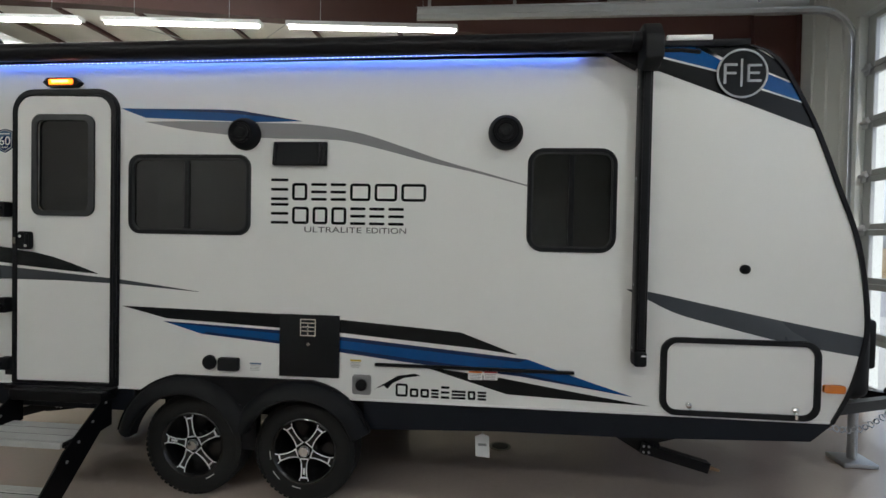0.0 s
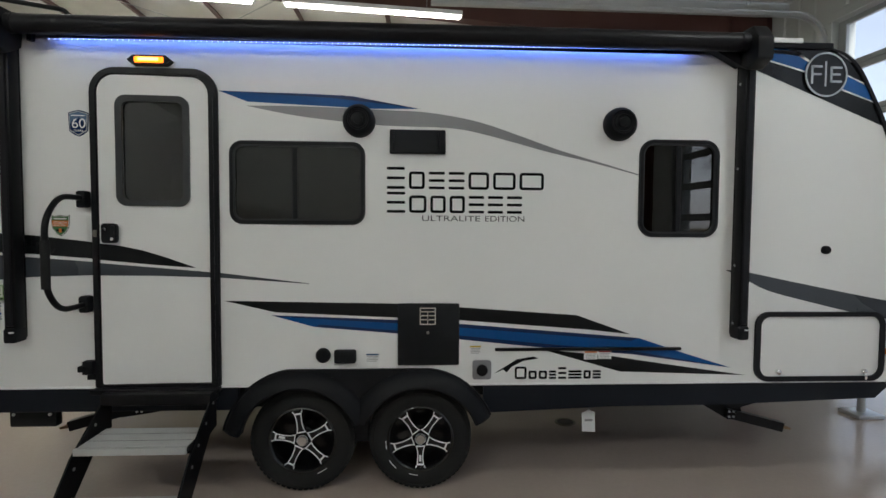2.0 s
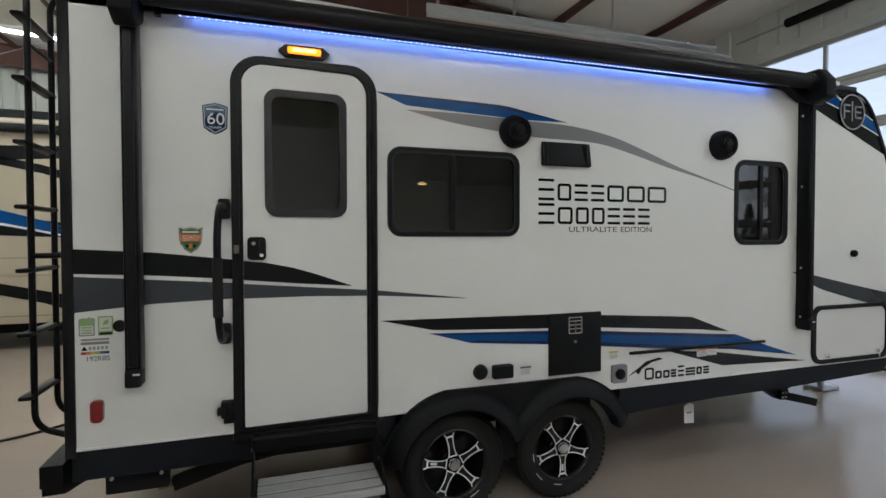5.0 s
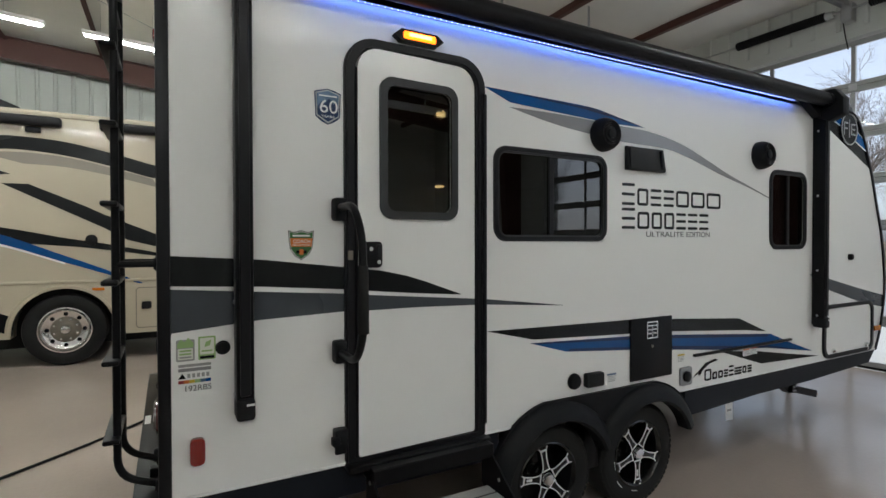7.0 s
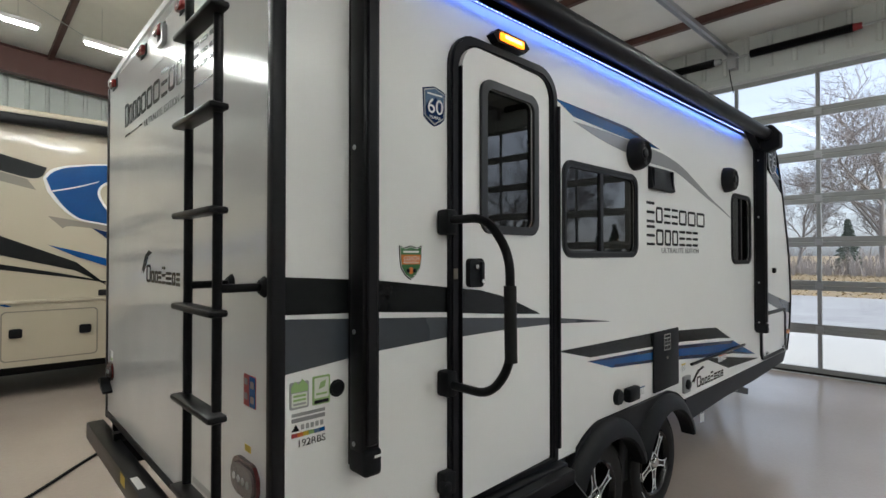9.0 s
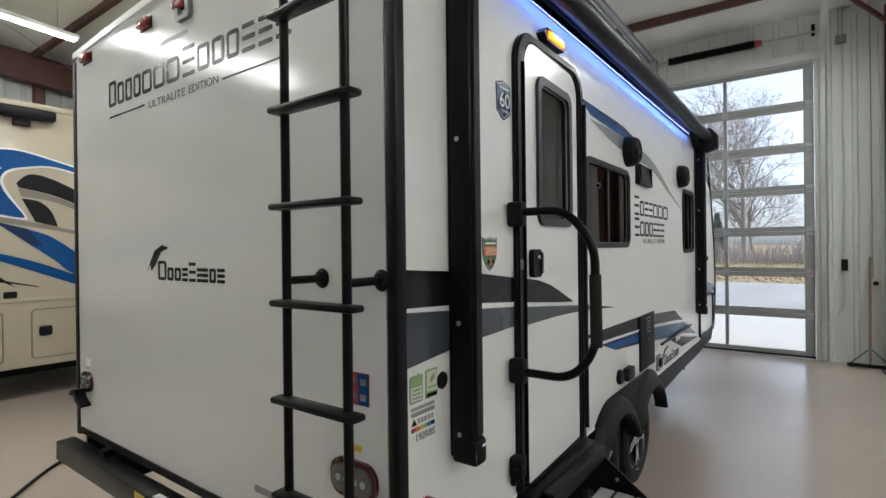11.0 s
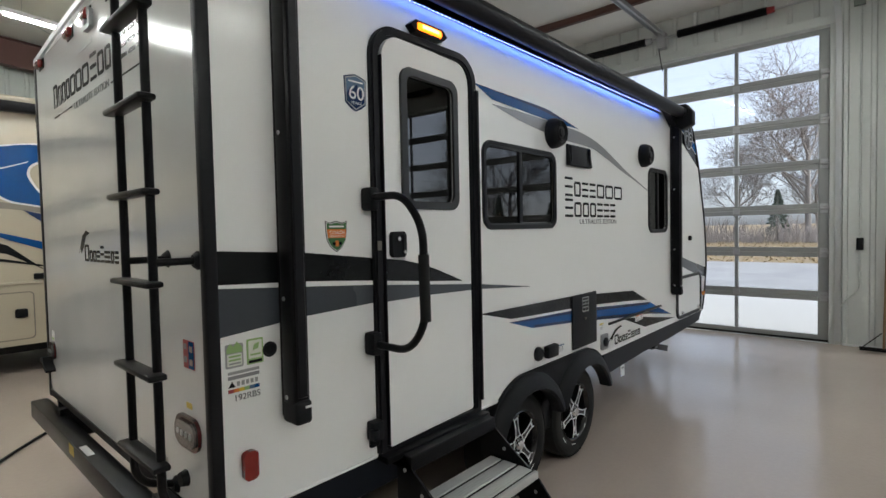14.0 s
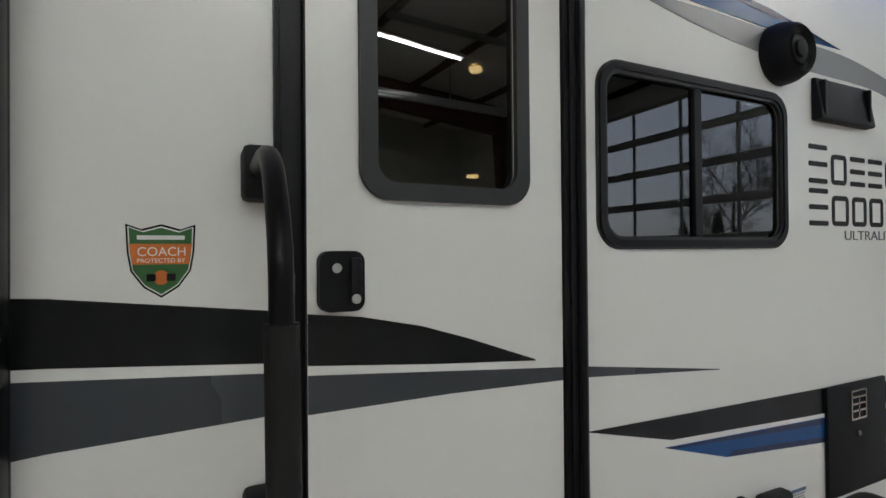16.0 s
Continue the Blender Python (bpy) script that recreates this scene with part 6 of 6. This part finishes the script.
for x0, x1 in ((-9.3, -4.86), (-4.45, -2.68)):
    part("awning_case", boxed((x0, MY - 0.13, 3.115), (x1, MY + 0.0, 3.235), 0.03, 3), M_TRIM, mh, "black awning case")
    part("awning_bracket", boxed((x1 - 0.38, MY - 0.06, 3.03), (x1 - 0.22, MY, 3.10), 0.01), M_TRIM, mh)
ac = sheet([(-7.1, 3.33), (-6.9, 3.56), (-5.62, 3.545), (-5.40, 3.45), (-5.33, 3.32)], side(MY + 1.2), 0.7)
bmesh.ops.bevel(ac, geom=ac.edges[:], offset=0.03, segments=2, profile=0.5, affect="EDGES")
part("roof_air_conditioner", ac, M_PLASTIC, mh, "black roof air conditioner")

band("coach_stripe", soft([(-9.5, 2.70), (-7.5, 2.88), (-5.76, 2.955), (-5.33, 2.975), (-4.84, 2.945), (-4.40, 2.855), (-4.15, 2.795), (-3.66, 2.665)]) + soft([(-3.70, 2.565), (-3.84, 2.530), (-4.40, 2.675), (-4.84, 2.765), (-5.33, 2.805), (-5.76, 2.775), (-7.5, 2.65), (-9.5, 2.5)]), M_DK_DECAL, "black swooping stripe")
band("coach_stripe", soft([(-5.717, 2.745), (-5.3, 2.775), (-4.846, 2.745), (-4.40, 2.655), (-3.842, 2.515)]) + soft([(-3.76, 2.395), (-4.40, 2.545), (-4.85, 2.615), (-5.27, 2.630)]), M_COACH_GREY, "warm grey swooping stripe")
band("coach_stripe", [(-7.6, 3.0), (-5.935, 2.675), (-5.395, 2.49), (-5.65, 2.460), (-5.937, 2.55), (-7.6, 2.9)], M_DK_DECAL, "black tapering stripe")
band("coach_stripe", [(-5.493, 2.37), (-5.222, 2.375), (-4.643, 2.119), (-4.413, 2.003), (-3.37, 1.555), (-3.037, 1.25), (-3.375, 1.451), (-4.147, 1.657), (-4.415, 1.82), (-4.645, 1.937)], M_DK_DECAL, "black tapering stripe")
band("coach_stripe", soft([(-7.5, 2.0), (-5.779, 1.857), (-4.826, 1.68), (-4.418, 1.61), (-3.444, 1.405), (-2.82, 1.25)]) + soft([(-2.84, 1.245), (-3.445, 1.37), (-4.419, 1.527), (-5.006, 1.589), (-5.7, 1.63), (-7.5, 1.7)]), M_DK_DECAL, "black long stripe", MY - 0.0008)
band("coach_stripe", soft([(-7.5, 2.3), (-5.78, 1.824), (-4.848, 1.45), (-4.3, 1.21), (-3.963, 1.056)]) + soft([(-4.02, 1.056), (-4.848, 1.36), (-5.782, 1.69), (-7.5, 2.05)]), M_BLUE_DECAL, "blue tapering stripe", MY - 0.004)
band("coach_line", soft([(-7.5, 2.05), (-5.782, 1.69), (-4.848, 1.36)]) + soft([(-4.848, 1.335), (-5.782, 1.66), (-7.5, 2.01)]), M_WHITE_DECAL, "thin white line", MY - 0.004)


def sx(pts):
    return [(x + 0.05, z) for x, z in pts]


bl = band("coach_emblem", soft(sx([(-3.75, 2.54), (-3.68, 2.645), (-3.55, 2.705), (-3.40, 2.735), (-3.26, 2.762), (-3.05, 2.775), (-2.71, 2.70), (-2.3, 2.57), (-1.8, 2.33)])) + soft(sx([(-1.8, 2.26), (-2.3, 2.48), (-2.71, 2.595), (-2.97, 2.57), (-3.135, 2.51), (-3.185, 2.41), (-3.13, 2.264), (-2.99, 2.04), (-3.01, 2.0), (-3.2, 2.025), (-3.41, 2.07), (-3.575, 2.20), (-3.71, 2.39)])), M_WHITE_DECAL, "blue swirl with a white edge", MY - 0.004)
band("emblem_field", soft(sx([(-3.72, 2.54), (-3.65, 2.625), (-3.53, 2.685), (-3.40, 2.715), (-3.26, 2.744), (-3.05, 2.757), (-2.71, 2.68), (-2.3, 2.555), (-1.85, 2.34)])) + soft(sx([(-1.85, 2.30), (-2.3, 2.50), (-2.71, 2.615), (-2.97, 2.592), (-3.155, 2.53), (-3.215, 2.41), (-3.16, 2.264), (-3.02, 2.06), (-3.03, 2.02), (-3.2, 2.045), (-3.40, 2.09), (-3.55, 2.22), (-3.67, 2.40)])), M_BLUE_DECAL, "blue field", MY - 0.0075, 0.003, bl)
band("emblem_line", soft(sx([(-3.665, 2.40), (-3.405, 2.478), (-3.20, 2.556)])) + soft(sx([(-3.20, 2.545), (-3.405, 2.462), (-3.66, 2.385)])), M_WHITE_DECAL, "thin white line", MY - 0.0108, 0.003, bl)
band("coach_stripe", soft(sx([(-3.077, 2.40), (-2.95, 2.511), (-2.715, 2.461), (-2.3, 2.25), (-1.9, 2.0)])) + soft(sx([(-1.9, 1.9), (-2.3, 2.10), (-2.719, 2.282), (-3.053, 2.352)])), M_DK_DECAL, "black swirl", MY - 0.004)
band("coach_stripe", soft(sx([(-3.065, 2.347), (-2.719, 2.272), (-2.3, 2.09), (-1.9, 1.89)])) + soft(sx([(-1.9, 1.83), (-2.3, 2.03), (-2.72, 2.209), (-3.03, 2.256)])), M_COACH_GREY, "warm grey swirl", MY - 0.004)
band("coach_stripe", soft(sx([(-3.031, 2.235), (-2.87, 2.21), (-2.76, 2.10), (-2.70, 1.93)])) + sx([(-2.909, 1.979)]), M_DK_DECAL, "black swirl", MY - 0.004)
band("coach_stripe", soft(sx([(-3.70, 2.10), (-3.413, 2.056), (-2.726, 1.934), (-2.1, 1.78)])) + soft(sx([(-2.1, 1.74), (-2.727, 1.886), (-3.415, 1.985), (-3.56, 1.96)])), M_COACH_GREY, "warm grey stripe")
band("coach_stripe", soft(sx([(-3.266, 1.971), (-2.9, 1.87), (-2.70, 1.77), (-2.3, 1.45), (-2.0, 1.25)])) + soft(sx([(-2.0, 1.15), (-2.3, 1.22), (-2.61, 1.42), (-2.72, 1.531), (-2.965, 1.727)])), M_BLUE_DECAL, "blue lower stripe", MY - 0.004)
band("coach_stripe", sx([(-3.266, 1.972), (-2.98, 1.90), (-2.84, 1.70), (-2.965, 1.726)]), M_NAVY_DECAL, "navy shaded tip", MY - 0.0075)
band("coach_stripe", soft(sx([(-3.70, 1.76), (-3.421, 1.687), (-3.0, 1.56), (-2.72, 1.45), (-2.3, 1.26)])) + soft(sx([(-2.3, 1.15), (-2.725, 1.337), (-3.144, 1.514), (-3.422, 1.62)])), M_BLUE_DECAL, "blue lower band", MY - 0.004)
part("bay_catch", boxed((-3.15, MY - 0.03, 1.14), (-3.03, MY, 1.212), 0.015), M_PLASTIC, mh, "black catch")
band("coach_stripe", soft([(-7.0, 1.10), (-5.96, 0.86), (-5.60, 0.77)]) + [(-5.603, 0.542)] + soft([(-5.96, 0.68), (-7.0, 0.95)]), M_DK_DECAL, "black lower stripe")
band("coach_stripe", [(-5.55, 0.746), (-5.373, 0.671), (-5.397, 0.442), (-5.56, 0.51)], M_DK_DECAL, "black lower stripe")

for x0, x1, z0, z1 in ((-7.4, -5.575, 0.50, 1.345), (-4.06, -3.15, 0.43, 1.0), (-2.91, -1.5, 0.44, 1.0)):
    by = part("storage_bay", sheet(rrect(x0, x1, z0, z1, 0.05), side(MY), 0.008, [rrect(x0 + 0.012, x1 - 0.012, z0 + 0.012, z1 - 0.012, 0.04)[::-1]]), M_COACH_GREY, mh, "storage bay door", 0)
    if z1 < 1.2:
        part("bay_skin", sheet(rrect(x0 + 0.014, x1 - 0.014, z0 + 0.014, z1 - 0.014, 0.04), side(MY), 0.006), M_CREAM, by, "", 0)
        part("bay_latch", boxed((x0 + 0.07, MY - 0.03, 0.695), (x0 + 0.19, MY - 0.006, 0.80), 0.02), M_PLASTIC, by, "black paddle latch")
        part("bay_latch", boxed((x1 - 0.19, MY - 0.03, 0.695), (x1 - 0.07, MY - 0.006, 0.80), 0.02), M_PLASTIC, by, "black paddle latch")
part("side_marker", boxed((-4.56, MY - 0.02, 0.975), (-4.42, MY, 1.015), 0.01), M_AMBER_LENS, mh, "amber side marker lamp")
part("filler_cap", lathe(bmesh.new(), [(0.07, 0), (0.07, 0.015), (0.05, 0.025), (0.005, 0.027)], side(MY) @ Matrix.Translation((-4.56, 1.66, 0)), 20), M_PLASTIC, mh, "round black cap")
fl2 = bmesh.new()
rings = []
for i in range(23):
    a = radians(-2 + 184 * i / 22)
    rings.append([fl2.verts.new((WXM + r * math.cos(a), MY - h, 0.47 + r * math.sin(a))) for r, h in ((0.55, -0.01), (0.55, 0.03), (0.585, 0.035), (0.62, 0.0))])
for q, w in zip(rings, rings[1:]):
    for k in range(3):
        fl2.faces.new((q[k], q[k + 1], w[k + 1], w[k]))
part("wheel_arch", fl2, M_CREAM, mh, "cream moulded wheel arch")
m = axes((1, 0, 0), (0, 0, 1), (0, -1, 0), (WXM, MY + 0.13, 0.47))
w = part("wheel", lathe(bmesh.new(), [(0.28, -0.12), (0.40, -0.13), (0.47, -0.09), (0.47, 0.06), (0.455, 0.10), (0.41, 0.125), (0.33, 0.12), (0.295, 0.10)], m, 48, False), M_RUBBER, mh, "black coach tyre")
rim2 = part("rim", lathe(bmesh.new(), [(0.292, 0.10), (0.30, 0.115), (0.285, 0.118), (0.262, 0.07), (0.235, 0.055), (0.17, 0.045)], m, 40, False), M_CHROME, w, "bright chromed rim ring")
part("dish", lathe(bmesh.new(), [(0.172, 0.046), (0.16, 0.05), (0.12, 0.046), (0.09, 0.06), (0.07, 0.062)], m, 36), M_DULLRIM, w, "dull grey wheel dish")
part("hub_cap", lathe(bmesh.new(), [(0.068, 0.05), (0.062, 0.10), (0.045, 0.125), (0.005, 0.13)], m, 28), M_CHROME, w, "chrome hub cap")
for i in range(8):
    a = 2 * math.pi * i / 8
    part("hand_hole", lathe(bmesh.new(), [(0.026, 0.0), (0.026, 0.012), (0.004, 0.013)], m @ Matrix.Translation((0.205 * math.cos(a), 0.205 * math.sin(a), 0.044)), 12), M_BLACK, w)
    part("wheel_nut", lathe(bmesh.new(), [(0.014, 0.0), (0.014, 0.03), (0.004, 0.035)], m @ Matrix.Translation((0.135 * math.cos(a + 0.4), 0.135 * math.sin(a + 0.4), 0.042)), 8), M_CHROME, w)
m2 = axes((1, 0, 0), (0, 0, 1), (0, -1, 0), (WXM, MY + 2.2, 0.47))
part("wheel", lathe(bmesh.new(), [(0.05, -0.12), (0.47, -0.09), (0.47, 0.06), (0.05, 0.12)], m2, 32), M_RUBBER, mh, "black coach tyre")
for yy in (0.13, 2.2):
    m2 = axes((1, 0, 0), (0, 0, 1), (0, -1, 0), (0.9, MY + yy, 0.47))
    part("wheel", lathe(bmesh.new(), [(0.05, -0.12), (0.47, -0.09), (0.47, 0.06), (0.05, 0.12)], m2, 32), M_RUBBER, mh, "black coach tyre")

mh.location.x -= 0.05

# ---- the tall white trailer behind the walk ----
tw = thing("white_trailer", (-6.6, 1.5, 0), "tall white trailer with a red tail lamp", "travel trailer")
bs = boxed((-7.8, -5.2, 0.57), (-5.30, 5.33, 3.75), 0.05, 3)
part("body", bs, M_GEL, tw, "white fibreglass body")
part("lower_trim", boxed((-7.78, -5.18, 0.545), (-5.302, 5.31, 0.572)), M_TRIM, tw, "black lower edge", 0)
part("corner_trim", boxed((-5.34, 5.30, 0.56), (-5.292, 5.338, 3.72), 0.008), M_TRIM, tw, "dark corner moulding")
part("side_marker", boxed((-5.30, 4.95, 0.90), (-5.275, 5.19, 0.965), 0.012), M_RED_LENS, tw, "red side marker lamp")
nl = part("notice_label", boxed((-5.30, 5.03, 1.06), (-5.296, 5.13, 1.18)), M_WHITE_DECAL, tw, "small pink and white notice", 0)
for i in range(4):
    part("notice_line", boxed((-5.296, 5.04, 1.07 + i * 0.027), (-5.2945, 5.12, 1.085 + i * 0.027)), M_REDPRINT, nl, "", 0)
for y in (-0.6, 0.35):
    m2 = axes((0, 1, 0), (0, 0, 1), (1, 0, 0), (-5.56, y, 0.36))
    part("wheel", lathe(bmesh.new(), [(0.05, -0.1), (0.36, -0.08), (0.36, 0.08), (0.05, 0.1)], m2, 32), M_RUBBER, tw, "black tyre")
    m2 = axes((0, 1, 0), (0, 0, 1), (1, 0, 0), (-7.5, y, 0.36))
    part("wheel", lathe(bmesh.new(), [(0.05, -0.1), (0.36, -0.08), (0.36, 0.08), (0.05, 0.1)], m2, 32), M_RUBBER, tw, "black tyre")

# ---- loose things ----
cable = bar([(-8.5, 5.75, 0.012), (-6.2, 5.62, 0.012), (-5.3, 5.17, 0.012), (-4.9, 5.2, 0.012), (-4.5, 5.55, 0.012), (-4.08, 5.97, 0.012), (-3.66, 6.5, 0.012), (-3.38, 6.80, 0.012), (-2.6, 7.1, 0.012), (-1.4, 6.9, 0.012)], 0.011, 8, 0.25)
single("power_cable", cable, M_RUBBER, "black power cable lying on the concrete floor", "cable")

br = thing("broom", (3.8, 1.45, 0), "wooden-handled push broom standing at the wall", "broom")
part("handle", bar([(3.80, 1.44, 0.046), (4.0, 1.42, 1.45)], 0.014, 10), M_BROWN, br, "worn wooden handle")
part("head", boxed((3.81, 1.20, 0.028), (3.85, 1.68, 0.046), 0.006), M_BLACK, br, "dark broom head")
part("bristles", boxed((3.815, 1.205, 0.0), (3.845, 1.675, 0.028)), M_BLACK, br, "dark bristles", 0)
for s in (-1, 1):
    part("brace", bar([(3.79, 1.44 + 0.02 * s, 0.24), (3.825, 1.44 + 0.20 * s, 0.045)], 0.007, 6), M_BLACK, br)

dn = thing("floor_drain", (0.03, 4.06, 0), "round dark steel drain set in the concrete floor", "drain")
part("drain_ring", lathe(bmesh.new(), [(0.085, 0.0), (0.083, 0.005), (0.068, 0.005), (0.066, 0.002)], Matrix.Translation((0.03, 4.06, 0)), 28, False), M_DULLRIM, dn, "worn steel ring")
part("drain_grate", lathe(bmesh.new(), [(0.066, 0.0), (0.066, 0.002), (0.004, 0.003)], Matrix.Translation((0.03, 4.06, 0)), 24), M_BLACK, dn, "dark grate")

single("baseboard", boxed((WX - 0.045, 0.42, 0.0), (WX - 0.024, 1.86, 0.03), 0.004, 1), M_WHITE_DECAL, "thin white strip along the foot of the wall", "baseboard", "structure")
cord = thing("pull_cord", (3.93, 4.14, 4.1), "black cord hanging from the door shaft bracket", "cord")
part("cord", bar([(3.93, 4.17, 4.62), (3.925, 4.165, 4.45), (3.93, 4.14, 4.25), (3.94, 4.11, 4.07)], 0.007, 6, 0.05), M_RUBBER, cord)
part("cord_pulley", lathe(bmesh.new(), [(0.03, 0.0), (0.03, 0.03), (0.012, 0.036)], axes((0, 1, 0), (0, 0, 1), (-1, 0, 0), (3.96, 4.11, 4.52)), 16), M_PLASTIC, cord, "small black pulley")

jb = thing("junction_box", (WX, 1.70, 4.36), "grey-green junction box high on the liner wall", "junction box")
part("box", boxed((WX - 0.09, 1.645, 4.365), (WX - 0.024, 1.765, 4.47), 0.008), M_BOXGREEN, jb, "grey-green steel box")
for yc in (1.685, 1.733):
    part("conduit", bar([(WX - 0.05, yc, 4.47), (WX - 0.05, yc, 4.93)], 0.01, 8), M_STEEL, jb, "thin steel conduit")
db = thing("door_operator", (WX, 2.0, 4.55), "small black operator box beside the door shaft", "operator box")
part("box", boxed((WX - 0.10, 1.985, 4.55), (WX - 0.001, 2.03, 4.69), 0.006), M_PLASTIC, db)

sw = thing("wall_switch", (WX, 1.685, 1.33), "black switch box on the liner wall with a conduit", "switch box")
part("box", boxed((WX - 0.06, 1.65, 1.26), (WX - 0.001, 1.72, 1.42), 0.008), M_PLASTIC, sw, "black switch box")
part("conduit", bar([(WX - 0.03, 1.685, 4.9), (WX - 0.03, 1.685, 1.42)], 0.01, 8), M_LINER, sw, "painted conduit")
part("conduit", bar([(WX - 0.03, 1.685, 1.26), (WX - 0.03, 1.685, 0.75), (WX - 0.03, 1.90, 0.5), (WX - 0.03, 1.90, 0.12)], 0.01, 8, 0.05), M_LINER, sw, "painted conduit")
so = thing("wall_socket", (WX, 1.42, 1.12), "pale round wall socket with a drop cable", "socket")
part("box", boxed((WX - 0.05, 1.31, 1.04), (WX - 0.001, 1.42, 1.16), 0.01), M_LINER, so)
part("outlet", bar([(WX - 0.051, 1.365, 1.10), (WX - 0.065, 1.365, 1.10)], 0.03, 16), M_BLACK, so, "dark round outlet")
part("drop_cable", bar([(WX - 0.03, 1.40, 4.9), (WX - 0.03, 1.39, 1.16)], 0.006, 6), M_GREYPRINT, so)
cm = thing("security_camera", (3.45, 1.1, 2.6), "white bullet security camera on the red column", "camera")
part("mount", bar([(3.56, 1.08, 2.66), (3.45, 1.08, 2.66)], 0.022, 10), M_WHITE_DECAL, cm)
part("camera_body", bar([(3.46, 1.08, 2.65), (3.30, 1.14, 2.62)], 0.045, 18), M_WHITE_DECAL, cm, "white camera body")
part("lens", bar([(3.302, 1.1395, 2.6205), (3.292, 1.1435, 2.619)], 0.03, 16), M_BLACK, cm, "dark lens")
hs = thing("air_hose", (3.4, 1.0, 0), "black hose coiled on the floor by the wall", "hose")
hz = bmesh.new()
tube(hz, [(3.42 + (0.22 + 0.006 * i) * math.cos(i * 0.5), 1.02 + (0.22 + 0.004 * i) * math.sin(i * 0.5), 0.014 + 0.0012 * i) for i in range(40)], 0.011, 8)
part("hose", hz, M_RUBBER, hs)
